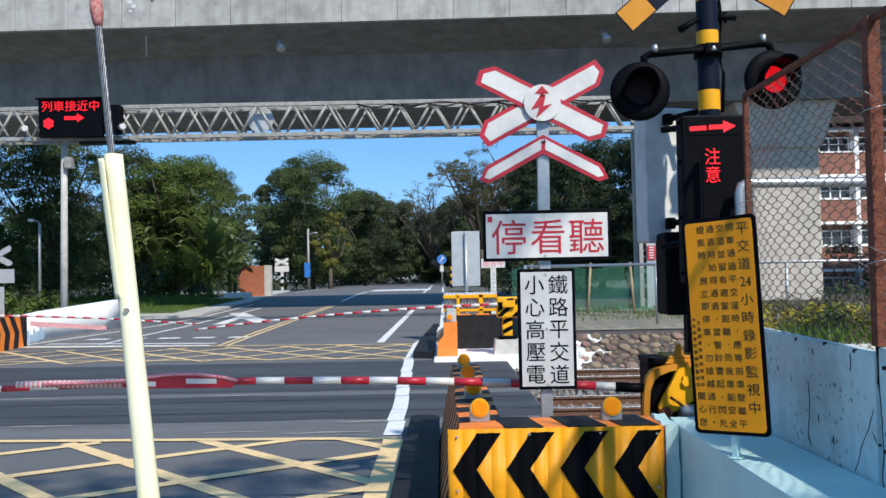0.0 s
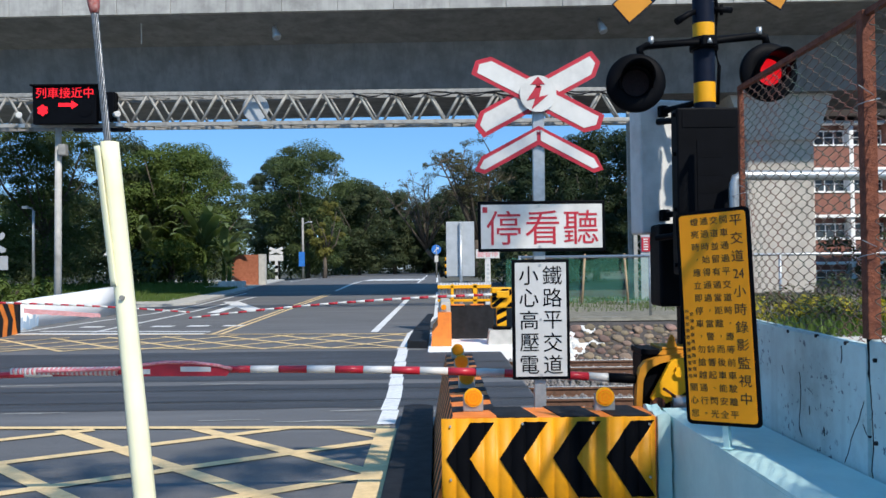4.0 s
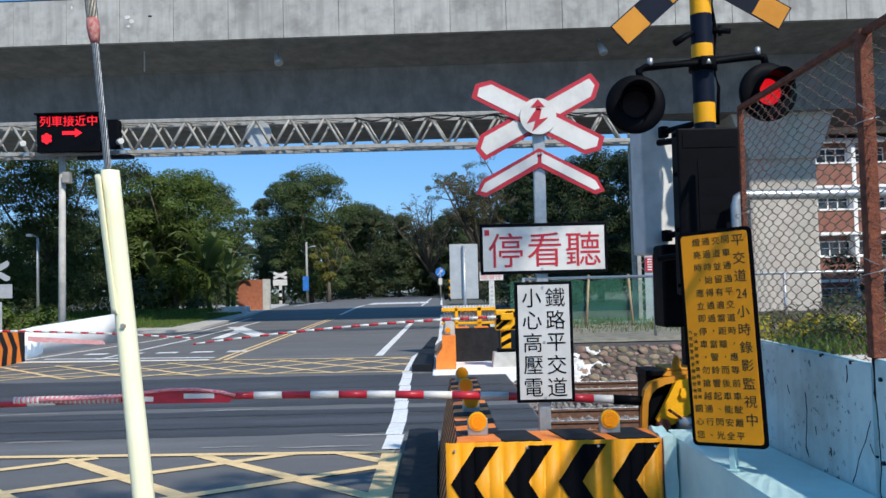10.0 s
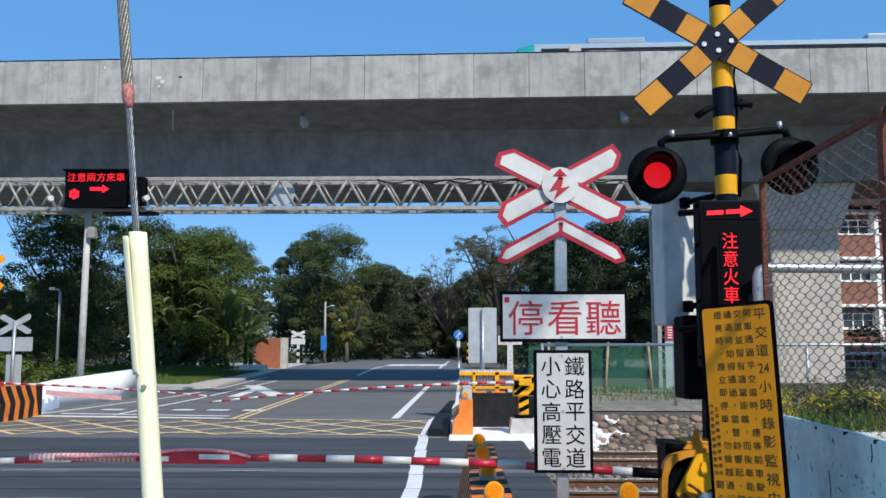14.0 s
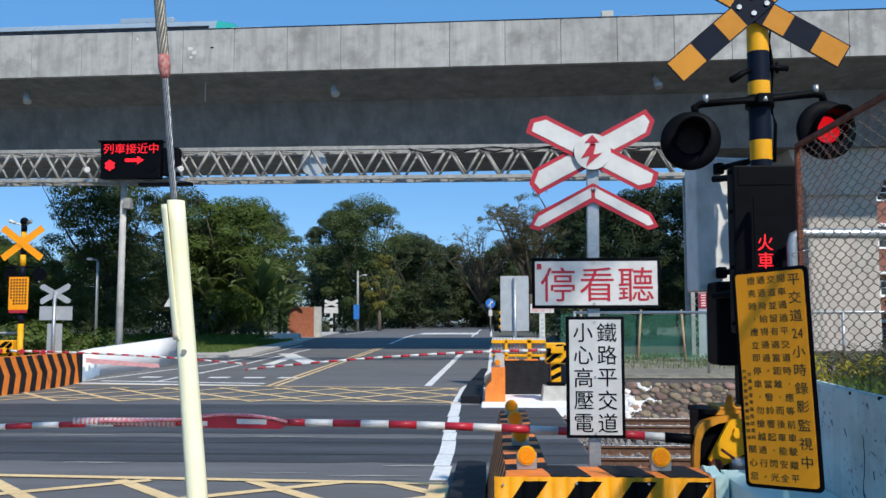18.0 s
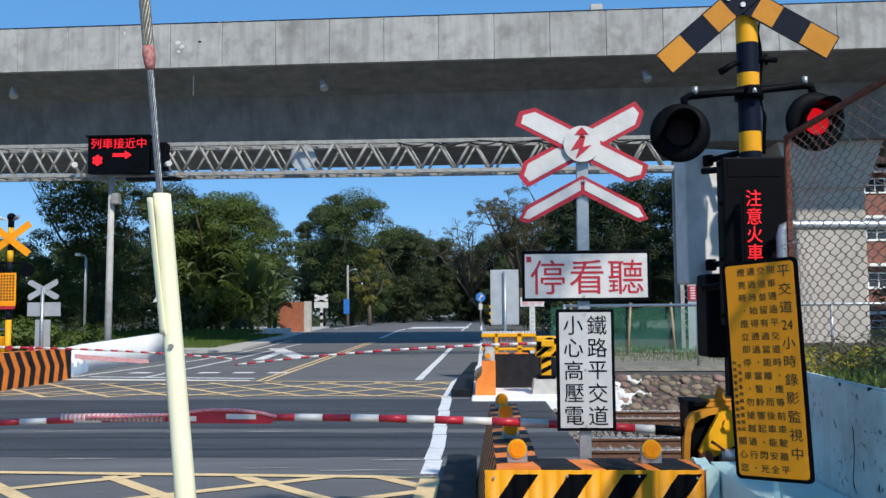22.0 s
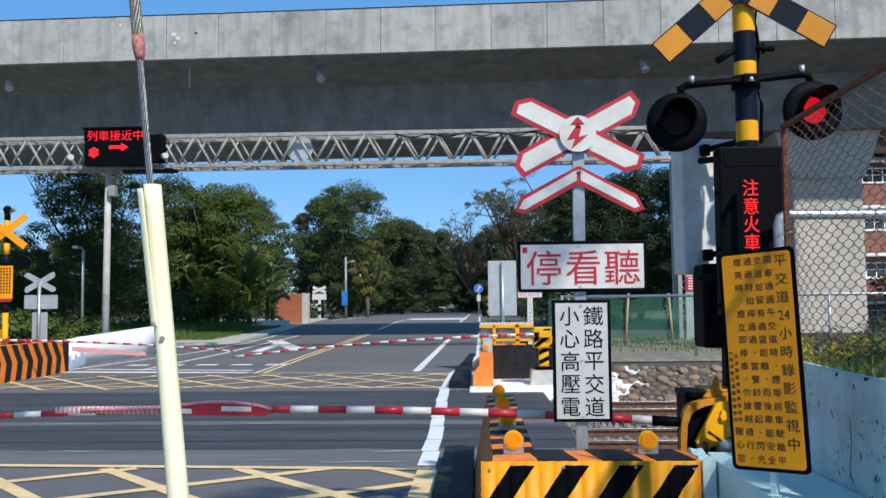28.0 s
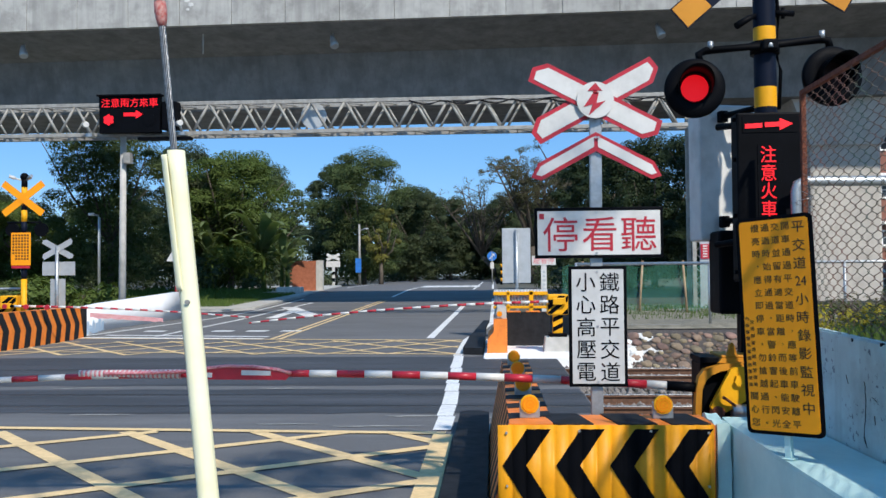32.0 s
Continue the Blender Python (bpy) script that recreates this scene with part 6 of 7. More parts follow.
lamp_post(-17.75, 40.0, 4.1, -0.25, "slim grey street lamp")
cp = thing("utility_pole", "slender concrete pole with a small lamp", "pole", -12.55, 85, rise(85))
bm = bmnew()
tube(bm, (0, 0, -0.2), (0, 0, 5.7), 0.125, 0.1, 14)
part("pole", bm, STEEL, cp)
bm = bmnew()
chain(bm, [(0, 0, 5.1), (0.5, 0, 5.3), (0.9, 0, 5.3)], 0.06, 8)
part("lamp_arm", bm, GALV, cp)
bm = bmnew()
box(bm, -0.34, 0.2, -0.3, -0.24, 1.15, 2.5)
part("blue_plate", bm, BLUE, cp, "blue sign plate")
fb = thing("crossing_sign", "white crossing cross on a white post far up the road", "sign", -13.65, 77, rise(77))
for s in (-1, 1):
    bm = bmnew()
    plate(bm, [(-0.6, -0.12), (0.6, -0.12), (0.6, 0.12), (-0.6, 0.12)], 0.01 * s, 0.01 * s + 0.02, Matrix.Translation((0, 0, 2.5)) @ Matrix.Rotation(radians(22 * s), 4, "Y"))
    part("cross_arm", bm, WHITE, fb)
bm = bmnew()
box(bm, -0.6, 0.6, 0, 0.03, 1.65, 2.15)
part("board", bm, WHITE, fb)
bm = bmnew()
box(bm, -0.1, 0.14, 0.03, 0.12, -0.1, 1.65)
part("post", bm, WHITE, fb)
bm = bmnew()
box(bm, -0.1, 0.14, 0.0, 0.03, 0.4, 0.7)
part("black_mark", bm, BLACK, fb)
bm = bmnew()
box(bm, -0.1, 0.14, 0.0, 0.03, 1.0, 1.25)
part("black_mark", bm, BLACK, fb)
tw = thing("warning_sign", "white triangular sign back on a banded post", "sign", -12.98, 36.5, rise(36.5))
bm = bmnew()
plate(bm, [(-0.4, 2.0), (0.4, 2.0), (0, 2.7)], 0, 0.02)
part("triangle", bm, WHITE, tw)
for k in range(7):
    bm = bmnew()
    tube(bm, (0, 0.05, 0.32 * k), (0, 0.05, 0.32 * k + 0.32), 0.045)
    part("post_band", bm, WHITE if k % 2 else RED, tw)
bw = thing("brick_wall", "red brick wall with a grey end pillar", "wall", -11.95, 58, rise(58))
bm = bmnew()
box(bm, -1.0, 0.55, 0.0, 0.3, -0.1, 1.92)
part("core", bm, BRICK, bw)
me = None
for j in range(16):
    for i in range(6):
        if me is None:
            b2 = bmnew()
            box(b2, 0, 0.25, -0.012, 0.0, 0, 0.105)
            me = mesh_of("brick", b2, BRICK)
        ob = new("brick", me)
        ob.parent = bw
        ob.matrix_local = pose(-1.0 + 0.262 * i - (0.13 if j % 2 else 0), 0, 0.01 + 0.119 * j)
bm = bmnew()
box(bm, 0.55, 1.0, -0.05, 0.35, -0.1, 1.95, bev=0.02)
part("pillar", bm, CONC_PALE, bw, "grey concrete pillar")
pl = thing("planter", "low white-painted planter beside the road", "planter", -11.75, 52.5, rise(52.5))
bm = bmnew()
box(bm, -0.85, 0.6, -0.3, 0.5, -0.1, 0.42, bev=0.03)
part("planter_box", bm, WHITE, pl)

# pavement edges on the left
bm = bmnew()
plate(bm, [(-10.6, 35), (-9.7, 36.5), (-10.2, 48), (-12.6, 75), (-30, 75), (-30, 35)], 0.16, 0.36, axis="z")
vv = [v for v in bm.verts if v.co.z > 0.3]
for v in bm.verts:
    v.co.z = rise(v.co.y) + (0.1 if v in vv else -0.2)
tagged(part("pavement_3", bm, CONC_PALE), "pale concrete kerb and verge beside the road", "pavement", kind="structure")

# ---- building beyond the fence ----
bl = thing("apartment_building", "red-brown tiled building with white window bands", "building", 22.9, 55, 0)
bm = bmnew()
box(bm, 0, 26, 0.4, 14, -0.3, 10.45)
part("wall", bm, REDTILE, bl)
bm = bmnew()
box(bm, -0.4, 27, -1.0, 14, 10.45, 11.5, bev=0.03)
part("roof", bm, ROOFBROWN, bl, "dark brown roof slab")
for zc in (0.75, 3.6, 6.45, 9.3):
    bm = bmnew()
    box(bm, -0.05, 26, -0.45, 0.38, zc + 0.80, zc + 0.98, bev=0.02)
    part("white_ledge", bm, WHITEWALL, bl, "white concrete ledge")
    bm = bmnew()
    box(bm, -0.02, 26, -0.30, 0.38, zc - 1.85, zc - 0.55)
    part("spandrel", bm, REDTILE, bl)
    bm = bmnew()
    box(bm, -0.03, 26, -0.36, 0.38, zc - 0.55, zc - 0.46)
    part("sill", bm, WHITEWALL, bl, "white window sill band")
    for i in range(9):
        x = 0.25 + 2.3 * i
        bm = bmnew()
        for x0, x1, z0, z1 in ((x, x + 1.9, zc + 0.40, zc + 0.48), (x, x + 1.9, zc - 0.45, zc - 0.38), (x, x + 0.07, zc - 0.38, zc + 0.40), (x + 0.62, x + 0.68, zc - 0.38, zc + 0.40), (x + 1.22, x + 1.28, zc - 0.38, zc + 0.40), (x + 1.83, x + 1.9, zc - 0.38, zc + 0.40), (x + 0.07, x + 1.83, zc + 0.02, zc + 0.06)):
            box(bm, x0, x1, 0.27, 0.38, z0, z1)
        w = part("window", bm, WHITEWALL, bl, "white-framed window")
        for k in range(3):
            bm = bmnew()
            box(bm, x + 0.07 + 0.6 * k, x + 0.63 + 0.6 * k, 0.32, 0.36, zc - 0.38, zc + 0.40)
            part("pane", bm, GLASSDARK, w)
        bm = bmnew()
        box(bm, x + 1.95, x + 2.2, -0.33, 0.38, zc - 1.85, zc + 0.80)
        part("pilaster", bm, WHITEWALL if i % 2 == 0 else REDTILE, bl)

# ---- plants ----
def leaves(name, centres, radii, per, size, material, parent, seed, flat=0.75, label=""):
    """Small folded leaves scattered over clumps, thicker on the outside."""
    rng = np.random.default_rng(seed)
    c = np.repeat(np.asarray(centres, float), per, 0)
    r = np.repeat(np.asarray(radii, float), per)
    n = len(c)
    d = rng.normal(size=(n, 3))
    d /= np.linalg.norm(d, axis=1)[:, None]
    d[:, 2] = np.where(rng.random(n) < 0.6, np.abs(d[:, 2]), d[:, 2])
    rad = r * (0.45 + 0.62 * rng.random(n) ** 0.45)
    p = c + d * rad[:, None] * np.array([1, 1, flat])
    nn = 1.6 * d + 0.42 * rng.normal(size=(n, 3)) + np.array([0, 0, 0.75])
    nn /= np.linalg.norm(nn, axis=1)[:, None]
    a = np.cross(nn, rng.normal(size=(n, 3)))
    a /= np.linalg.norm(a, axis=1)[:, None]
    b = np.cross(nn, a)
    s = size * rng.uniform(0.6, 1.35, n)[:, None]
    v = np.stack([p - a * s, p - b * s * 0.42 + nn * s * 0.12, p + a * s, p + b * s * 0.42 + nn * s * 0.12], 1).reshape(-1, 3)
    q = np.arange(n * 4).reshape(n, 4)
    return arrays(name, v, q, material, parent, label)


def tree(x, y, h, r, seed, mat, label, clumps=46, per=120, size=0.26, trunk=0.2, z0=None, low=0.25, sparse=False, group="trees beyond the crossing", lean=0.0):
    rnd = random.Random(seed)
    g = rise(y) - 0.2 if z0 is None else z0
    t = thing("tree", label, "tree", x, y, g, group=group)
    b = bmnew()
    fork = h * (0.32 if not sparse else 0.26)
    top = Vector((lean * h * 0.3, 0, fork))
    chain(b, [(0, 0, 0), (lean * h * 0.08 + 0.05, 0.03, fork * 0.5), top], [trunk * 1.25, trunk * 0.95, trunk * 0.8], 10)
    part("trunk", b, BARK, t)
    cs, rs = [], []
    limbs = []
    for k in range(7 if not sparse else 11):
        a = 2 * math.pi * k / (7 if not sparse else 11) + rnd.uniform(-0.3, 0.3)
        e = rnd.uniform(0.35, 0.95)
        tip = Vector((lean * h * 0.4 + math.cos(a) * r * e, math.sin(a) * r * e, h * rnd.uniform(0.62 if not sparse else 0.74, 0.93)))
        mid = top.lerp(tip, 0.5) + Vector((rnd.uniform(-0.3, 0.3), rnd.uniform(-0.3, 0.3), rnd.uniform(-0.4, 0.3)))
        limbs.append((top, mid, tip))
        b = bmnew()
        chain(b, [top, mid, tip], [trunk * 0.55, trunk * 0.34, trunk * 0.1], 7)
        if sparse:
            for j in range(9):
                u = rnd.uniform(0.3, 1.0)
                p = (top.lerp(mid, u * 2) if u < 0.5 else mid.lerp(tip, u * 2 - 1))
                q = p + Vector((rnd.uniform(-1, 1), rnd.uniform(-1, 1), rnd.uniform(0.15, 1.0))) * r * 0.3
                q.z = min(q.z, h * 1.02)
                m2 = p.lerp(q, 0.5) + Vector((rnd.uniform(-0.3, 0.3), 0, rnd.uniform(-0.1, 0.4)))
                chain(b, [p, m2, q], [trunk * 0.2, trunk * 0.13, trunk * 0.05], 5)
                for w in range(3):
                    e2 = q + Vector((rnd.uniform(-1, 1), rnd.uniform(-1, 1), rnd.uniform(-0.3, 0.6))) * r * 0.14
                    chain(b, [m2.lerp(q, 0.6), e2], [trunk * 0.07, trunk * 0.03], 4)
                    cs.append(e2)
                    rs.append(r * rnd.uniform(0.05, 0.12))
        part("limb", b, BARK, t)
    if not sparse:
        for k in range(clumps):
            u = rnd.uniform(low, 1.0)
            w = math.sqrt(max(0.02, 1 - ((u - 0.52) / 0.52) ** 2)) * (0.82 + 0.3 * rnd.random())
            a = rnd.uniform(0, 6.283)
            e = rnd.random() ** 0.36 if k % 4 else 0.45 * rnd.random()
            cs.append(Vector((lean * h * 0.4 + math.cos(a) * r * w * e, math.sin(a) * r * w * e, h * u)))
            rs.append(r * (rnd.uniform(0.13, 0.29) if k % 4 else rnd.uniform(0.3, 0.42)))
    if cs:
        leaves("crown", cs, rs, per, size, mat, t, seed)
    return t


T = [
    (-22.4, 52, 10.4, 4.2, LEAF, "tall spreading green tree"), (-19.4, 60, 7.6, 3.4, LEAF_DARK, "dense dark green roadside tree"),
    (-29.5, 56, 5.6, 3.6, LEAF_BRIGHT, "low rounded green tree"), (-34.5, 60, 6.6, 4, LEAF_DARK, "dense dark green roadside tree"),
    (-17.0, 58, 8.8, 4.1, LEAF_BRIGHT, "broad bright green leafy tree"), (-23.5, 68, 10.5, 4.5, LEAF_DARK, "dense dark green roadside tree"),
    (-20.6, 80, 10.4, 4.2, LEAF, "tall leafy green tree"), (-13.4, 94, 13.3, 5.2, LEAF, "tall low rounded green tree"),
    (-17.5, 100, 13.0, 4.6, LEAF_DARK, "dense dark green roadside tree"), (-9.6, 112, 11.3, 4.6, LEAF_DARK, "dense dark green roadside tree"),
    (-6.0, 128, 11.5, 4.6, LEAF_DARK, "dense dark green roadside tree"), (-1.8, 135, 10.8, 4.6, LEAF_DARK, "dense dark green roadside tree"),
    (2.6, 126, 11.0, 4.6, LEAF_DARK, "dense dark green roadside tree"), (-12.2, 132, 13.2, 5.2, LEAF, "tall leafy green tree"),
    (8.4, 105, 13.5, 5.0, LEAF_DARK, "dense dark green roadside tree"), (13.5, 92, 12.5, 5.0, LEAF_DARK, "dense dark green roadside tree"),
    (10.2, 58, 9.6, 3.8, LEAF_DEEP, "dense dark green roadside tree"), (7.4, 66, 9.4, 3.4, LEAF_DEEP, "dense dark green roadside tree"),
    (12.6, 50, 9.6, 3.6, LEAF_DEEP, "tall leafy green tree"), (17.0, 70, 11.5, 5, LEAF_DARK, "dense dark green roadside tree"),
    (-44, 70, 8.5, 6, LEAF_DARK, "dense dark green roadside tree"), (-31, 74, 7.4, 4.5, LEAF, "tall leafy green tree"),
]
for i, (x, y, h, r, m, lab) in enumerate(T):
    tree(x, y, h, r, 100 + i, m, lab, clumps=84, per=480, size=0.05 + 0.0008 * y, low=0.1)
tree(4.4, 98, 15.4, 6.4, 301, LEAF_DRY, "half-bare tree with thin olive-brown foliage", per=75, size=0.10, trunk=0.46, sparse=True)
tree(0.6, 104, 12.0, 4.6, 302, LEAF_DRY, "half-bare leaning tree with few leaves", per=9, size=0.10, trunk=0.3, sparse=True, lean=-0.5)
tree(-10.9, 88, 7.4, 1.8, 303, LEAF_YELLOW, "small tree with yellowing leaves", clumps=22, per=150, size=0.15)
# out of view: a tree added only to throw leaf shade on the road and ledge
ot = tree(5.5, -2.5, 7.2, 0.5, 304, LEAF, "unseen green tree added behind the wall to cast leaf shade", clumps=0, per=1, size=0.1, trunk=0.14, z0=-0.24, group="trees behind the wall")
rr = random.Random(5)
tips = [(-9.6 + 0.235 * k + rr.uniform(-0.25, 0.25), 2.9 + 0.05 * k + rr.uniform(-0.8, 0.7), 6.7 + rr.uniform(-0.25, 0.3)) for k in range(30)]
leaves("branch_leaves", tips, [rr.uniform(0.30, 0.52) for k in tips], 90, 0.08, LEAF, ot, 77, flat=0.4)
# extra clumps set where they block the sun from the low wall's ledge
leaves("branch_leaves", [(-0.86 + rr.uniform(-0.1, 0.1), yy, 6.7) for yy in (0.1, 0.45, 0.8, 2.3, 2.55)], [0.24] * 5, 130, 0.08, LEAF, ot, 78, flat=0.4)
for k in (0, 4, 8, 12):
    bm = bmnew()
    chain(bm, [(0, 0, 6.3), (-2.2, 0.05, 6.8), (-5.0, 0.65, 6.9), tips[k]], [0.07, 0.055, 0.04, 0.012], 7)
    part("limb", bm, BARK, ot)

# far wood that closes the view behind the trees
rng = np.random.default_rng(9)
cs, rs = [], []
for k in range(900):
    x = rng.uniform(-130, 110)
    yy = rng.uniform(150, 190)
    hh = 13.5 + 3.5 * noise.noise(Vector((x * 0.07, 0, 0))) + 1.5 * noise.noise(Vector((x * 0.3, 5, 0)))
    cs.append((x, yy, 1 + hh * rng.random() ** 0.7))
    rs.append(rng.uniform(1.2, 2.6))
tagged(leaves("far_wood", cs, rs, 160, 0.36, LEAF_DARK, None, 10), "dark wood across the end of the road", "wood", kind="stuff")
# undergrowth beneath the trees
cs, rs = [], []
for k in range(230):
    cs.append((rng.uniform(-22, 14), rng.uniform(141, 149), 0.8 + 5.5 * rng.random() ** 1.3))
    rs.append(rng.uniform(1.0, 1.7))
for k in range(520):
    left = rng.random() < 0.62
    yy = rng.uniform(50, 140)
    x = rng.uniform(-60, -14.2 - 0.004 * yy) if left else rng.uniform(3.5, 40)
    cs.append((x, yy, rise(yy) + rng.uniform(0.0, 2.6) * min(1, abs(x + 5) / 14)))
    rs.append(rng.uniform(0.7, 1.7))
tagged(leaves("undergrowth", cs, rs, 170, 0.17, LEAF_DARK, None, 12), "dark undergrowth beneath the trees", "undergrowth", kind="stuff")


def bush(x, y, z, r, seed, mat, label, n=9, size=0.07, per=150, group="bushes", flat=0.8):
    rnd = random.Random(seed)
    t = thing("bush", label, "bush", x, y, z, group=group)
    cs = [(rnd.uniform(-r, r), rnd.uniform(-r * 0.6, r * 0.6), rnd.uniform(0.15, 0.95) * r * flat) for k in range(n)]
    leaves("foliage", cs, [r * rnd.uniform(0.3, 0.5) for k in range(n)], per, size, mat, t, seed)
    b = bmnew()
    for k in range(4):
        chain(b, [(0, 0, -0.1), (rnd.uniform(-0.2, 0.2) * r, 0, 0.3 * r), (rnd.uniform(-0.5, 0.5) * r, 0, 0.7 * r)], [0.03, 0.02, 0.01], 5)
    part("stems", b, BARK, t)


for i, (x, y, r, m) in enumerate(((-14.9, 31.5, 1.35, LEAF_BRIGHT), (-16.6, 32, 1.6, LEAF_BRIGHT), (-13.6, 32.5, 0.9, LEAF_BRIGHT), (-18.5, 31, 1.5, LEAF), (-12.7, 33.5, 0.7, LEAF), (-20.5, 33, 1.7, LEAF))):
    bush(x, y, rise(y) - 0.1, r, 400 + i, m, "clipped green bush behind the white wall", n=16, size=0.09, per=170)
for i, (x, y, r, m) in enumerate(((3.5, 9.2, 0.26, LEAF_LIME), (3.95, 9.0, 0.26, LEAF), (4.3, 9.0, 0.28, LEAF_LIME), (4.75, 9.1, 0.3, LEAF_BRIGHT), (5.3, 9.0, 0.3, LEAF), (3.9, 9.7, 0.36, LEAF_DRY), (4.7, 9.75, 0.42, LEAF), (5.6, 9.6, 0.42, LEAF_BRIGHT))):
    bush(x, y, 0.93, r * 1.3, 420 + i, m, "low bush with yellow-green leaves behind the fence", n=14, size=0.03, per=75)
bm = bmnew()
box(bm, 3.15, 40, 8.2, 10.2, -0.24, 0.93, bev=0.03)
tagged(part("planting_bed", bm, CONC_PALE), "raised pale planting bed behind the wall", "bed", kind="structure")
# banana plants by the brick wall
def banana(x, y, h, seed):
    rnd = random.Random(seed)
    t = thing("banana_plant", "banana plant with long torn leaves", "plant", x, y, rise(y), group="banana plants")
    b = bmnew()
    chain(b, [(0, 0, -0.1), (0.05, 0, h * 0.3), (0.0, 0, h * 0.55)], [0.16, 0.12, 0.07], 8)
    part("stem", b, LEAF_BRIGHT, t)
    for k in range(13):
        a = 6.283 * k / 13 + rnd.uniform(-0.3, 0.3)
        up, out = rnd.uniform(0.15, 0.55) * h, rnd.uniform(0.3, 0.62) * h
        vs, qs = [], []
        for i in range(11):
            u = i / 10
            rr2 = out * u
            z = h * 0.5 + up * math.sin(u * 2.2)
            w = 0.075 * h * math.sin(math.pi * min(1, 0.12 + u * 0.9)) ** 0.7 * (0.7 if i % 3 == 2 else 1)
            cx, cy = math.cos(a) * rr2, math.sin(a) * rr2
            sx, sy = -math.sin(a) * w, math.cos(a) * w
            vs += [(cx - sx, cy - sy, z - 0.25 * w), (cx, cy, z), (cx + sx, cy + sy, z - 0.25 * w)]
            if i:
                o = 3 * i
                qs += [(o - 3, o - 2, o + 1, o), (o - 2, o - 1, o + 2, o + 1)]
        arrays("leaf", vs, qs, LEAF_PALM, t)
for i, (x, y, h) in enumerate(((-14.5, 56.6, 5.2), (-13.4, 56.9, 3.8), (-15.7, 57.0, 4.4), (-17.9, 56.8, 4.4), (-12.9, 56.2, 2.8))):
    banana(x, y, h, 500 + i)
# grass of the verges
def grass(name, n, fx, h, material, label, seed):
    rng = np.random.default_rng(seed)
    p = fx(rng, n)
    a = rng.uniform(0, 6.28, n)
    w = rng.uniform(0.012, 0.03, n) * h * 4
    hh = h * rng.uniform(0.5, 1.3, n)
    lean = rng.normal(size=(n, 2)) * 0.35 * hh[:, None]
    dx, dy = np.cos(a) * w, np.sin(a) * w
    v = np.stack([p - np.stack([dx, dy, 0 * dx], 1), p + np.stack([dx, dy, 0 * dx], 1), p + np.stack([lean[:, 0], lean[:, 1], hh], 1)], 1)
    return tagged(arrays(name, v.reshape(-1, 3), np.arange(n * 3).reshape(n, 3), material), label, "grass", kind="stuff")
def on(x0, x1, y0, y1, dz=0.0, k=None):
    def f(r, n):
        x, y = r.uniform(x0, x1, n), r.uniform(y0, y1, n)
        return np.stack([x, y, (np.interp(y, [22, 58, 100, 200], [0, 0.7, 0.86, 0.98]) if k is None else k + 0 * y) + dz], 1)
    return f
grass("verge_grass", 16000, on(-26, -13.4, 36, 56, 0.1), 0.3, GRASSY, "rough green grass on the verge", 31)
grass("low_grass", 9000, on(-13.4, -11.0, 37, 50.5, 0.1), 0.13, GRASSY, "short green grass beside the kerb", 33)
grass("bed_grass", 4200, on(3.2, 7.5, 8.25, 10.1, 0.0, 0.93), 0.17, GRASSY, "thin grass among the bushes of the bed", 34)
grass("bank_grass", 7000, on(2.2, 12, 20.5, 30.5, 0.0, 0.50), 0.16, GRASSY, "patchy grass on top of the bank", 32)

# ---- the passing train ----
train = thing("train", "white elevated metro train with teal ends", "train", 0, 0, 0)
for c in range(3):
    x0 = 22.0 * c
    bm = bmnew()
    prof = [(-1.35, 0.3), (1.35, 0.3), (1.4, 1.2), (1.32, 2.9), (1.05, 3.4), (0.6, 3.56), (-0.6, 3.56), (-1.05, 3.4), (-1.32, 2.9), (-1.4, 1.2)]
    plate(bm, prof, x0 + (1.2 if c == 0 else 0.35), x0 + (20.8 if c == 2 else 21.65), axis="x")
    car = part("car_body", bm, TRAINWHITE, train, "white car body")
    for ax in (3.6, 16.0):
        bm = bmnew()
        box(bm, x0 + ax, x0 + ax + 2.6, -0.7, 0.7, 3.5, 3.78, bev=0.06)
        part("roof_unit", bm, TRAINWHITE, car, "grey roof cooling unit")
    for w in range(7):
        bm = bmnew()
        box(bm, x0 + 1.8 + 2.75 * w, x0 + 3.6 + 2.75 * w, -1.43, -1.30, 1.6, 2.55)
        part("window", bm, GLASSDARK, car)
    bm = bmnew()
    box(bm, x0 + 1.5, x0 + 20.5, -1.32, -1.26, 3.02, 3.1)
    part("gutter_line", bm, BLACKMAT, car)
    if c < 2:
        bm = bmnew()
        box(bm, x0 + 21.65, x0 + 22.35, -1.1, 1.1, 0.5, 3.2)
        part("gangway", bm, BLACKMAT, train, "dark gangway")
for s, xe in ((-1, 1.2), (1, 64.8)):
    bm = bmnew()
    a = [(-1.35, 0.3), (1.35, 0.3), (1.4, 1.2), (1.32, 2.9), (1.05, 3.4), (0.6, 3.56), (-0.6, 3.56), (-1.05, 3.4), (-1.32, 2.9), (-1.4, 1.2)]
    r0 = [bm.verts.new((xe, y, z)) for y, z in a]
    r1 = [bm.verts.new((xe + s * 0.7, y * 0.93, 0.3 + (z - 0.3) * 0.95)) for y, z in a]
    r2 = [bm.verts.new((xe + s * 1.2, y * 0.75, 0.4 + (z - 0.3) * 0.72)) for y, z in a]
    for p, q in ((r0, r1), (r1, r2)):
        for i in range(10):
            bm.faces.new((p[i], p[(i + 1) % 10], q[(i + 1) % 10], q[i]))
    bm.faces.new(r2)
    bm.faces.new(r0)
    part("nose", bm, TRAINGREEN, train, "teal rounded nose")

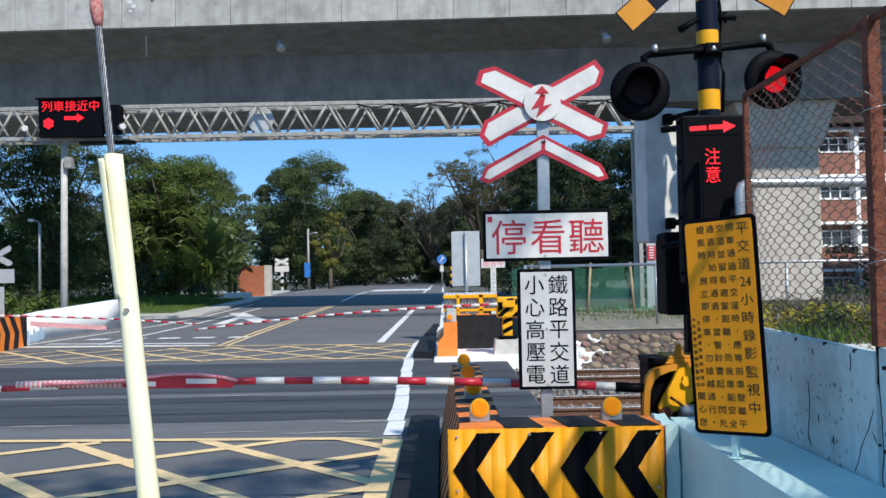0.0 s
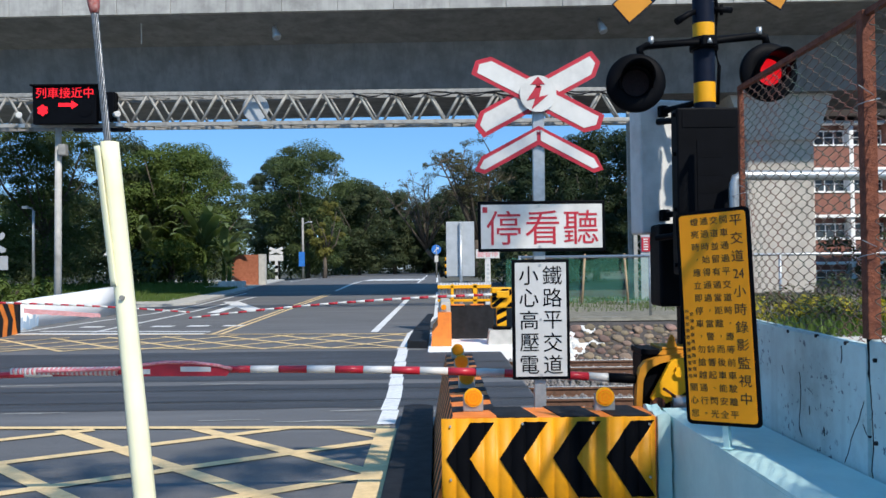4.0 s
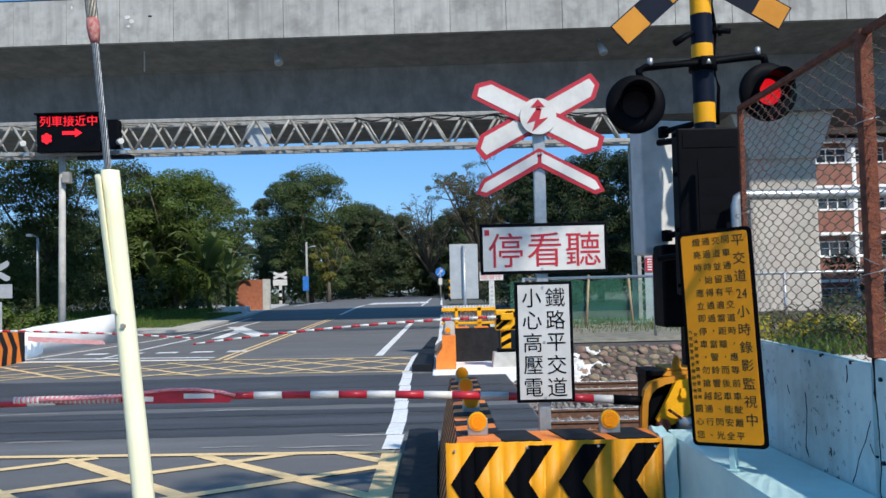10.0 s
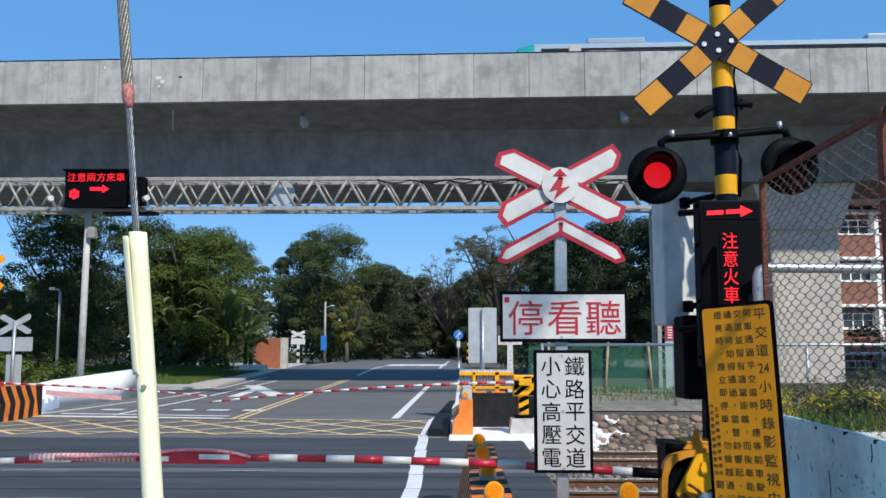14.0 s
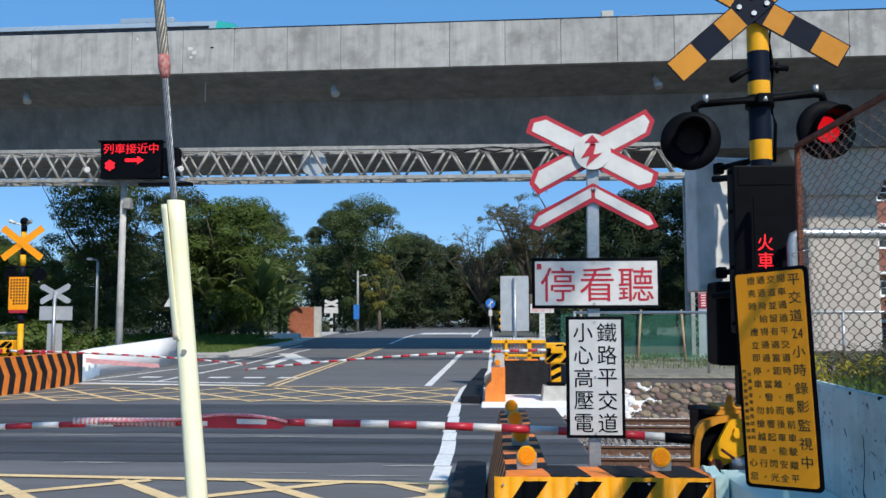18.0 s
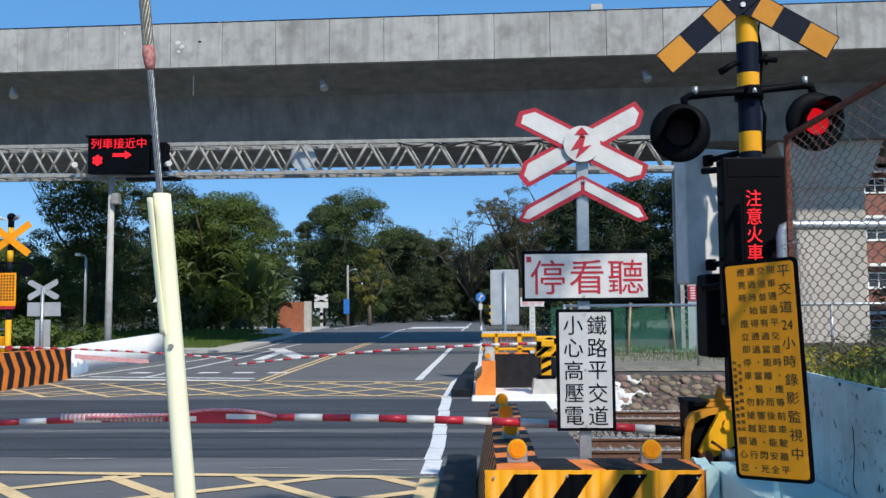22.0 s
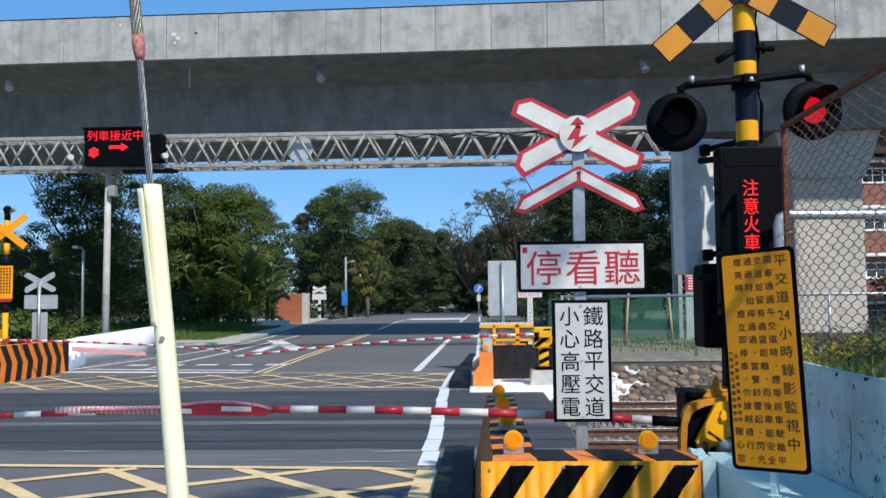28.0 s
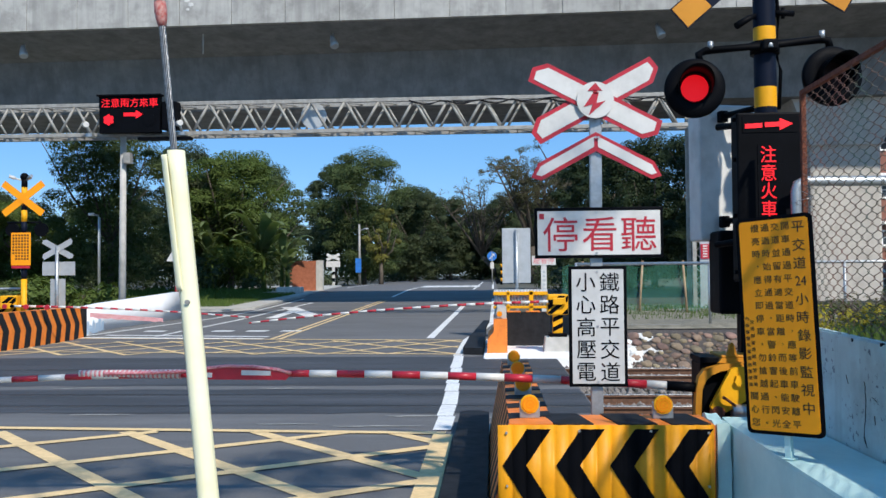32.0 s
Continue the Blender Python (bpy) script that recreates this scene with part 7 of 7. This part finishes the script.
def turn(t, at, a):
    """Half a turn from the angle a in a tenth of a second, ending at t."""
    f = round(t * 30)
    return [((f - 3 + i) / 30, at(a + 60 * i)) for i in range(4)]


def motions():
    # the train crosses from right to left on the far track of the viaduct
    run = [(0, 289), (10, 84.8), (12.5, 33.0), (13.3, 16.5), (13.6, 10.1), (14.0, 2.0), (14.5, -8.6), (16.5, -48.7), (17.0, -58.4), (17.6, -70.2), (18.1, -79.3), (20, -113), (32, -320)]
    walk(train, [(t, VIA @ pose(x, 7.65, 12.05)) for t, x in run])
    # the lamps take turns: the shutter halves close over one lens as they part from the other
    turns = [0.55 + 0.6005 * k for k in range(54)]
    turns[9] = 6.08
    flips = [(0.0, "right")] + [(t, "left" if k % 2 == 0 else "right") for k, t in enumerate(turns) if t < 31.9]
    for sh, lx, s, side in SHUT:
        rows, last = [], None
        for t, lit in flips:
            off = 0.0965 * s if lit == side else 0.0
            if last is not None:
                rows.append((t - 0.034, lx @ pose(last, 0, 0)))
            rows.append((t, lx @ pose(off, 0, 0)))
            last = off
        rows.append((32.0, lx @ pose(last, 0, 0)))
        walk(sh, rows)
    # the message panel turns over every three seconds
    at = lambda a: pose(0, -0.095, 0.968, a)
    rows, a = [(0.0, at(0))], 0
    for k in range(11):
        t = 0.5 + 3.0 * k
        rows += turn(t, at, a)
        a += 180
    rows.append((32.0, at(a)))
    walk(flap, rows)
    # the two round symbols light in turn, once a second
    for ob, cx, side in PLATES:
        at = lambda a: pose(cx, -0.14, 0.42, 0, 0, a)
        a = 0 if side == "left" else 180
        rows = [(0.0, at(a))]
        for k in range(64):
            t = 0.2 + 0.5 * k
            if t > 31.8:
                break
            rows += turn(t, at, a)
            a += 180
        rows.append((32.0, at(a)))
        walk(ob, rows)
    # arrow and characters of the text display, which of them are lit in each second
    lit = "AWY AWY WYTC A - - AWYTC C WYTC AWYTC - - AWYT AWYTC AWYTC - AWYTC AWYTC TC TC AWY WYTC WYTC - A TC - WYTC WYTC WYTC A AWYTC AWYTC".split()
    for (tile, z), key in zip(TILES, "AWYTC"):
        at = lambda a: pose(0, -0.0526, z, 0, 0, a)
        a = 0 if key in lit[0] else 180
        rows = [(0.0, at(a))]
        for k in range(1, 33):
            if (key in lit[k]) != (key in lit[k - 1]):
                t = k - 0.5
                rows += turn(t, at, a)
                a += 180
        rows.append((32.0, at(a)))
        walk(tile, rows)


motions()
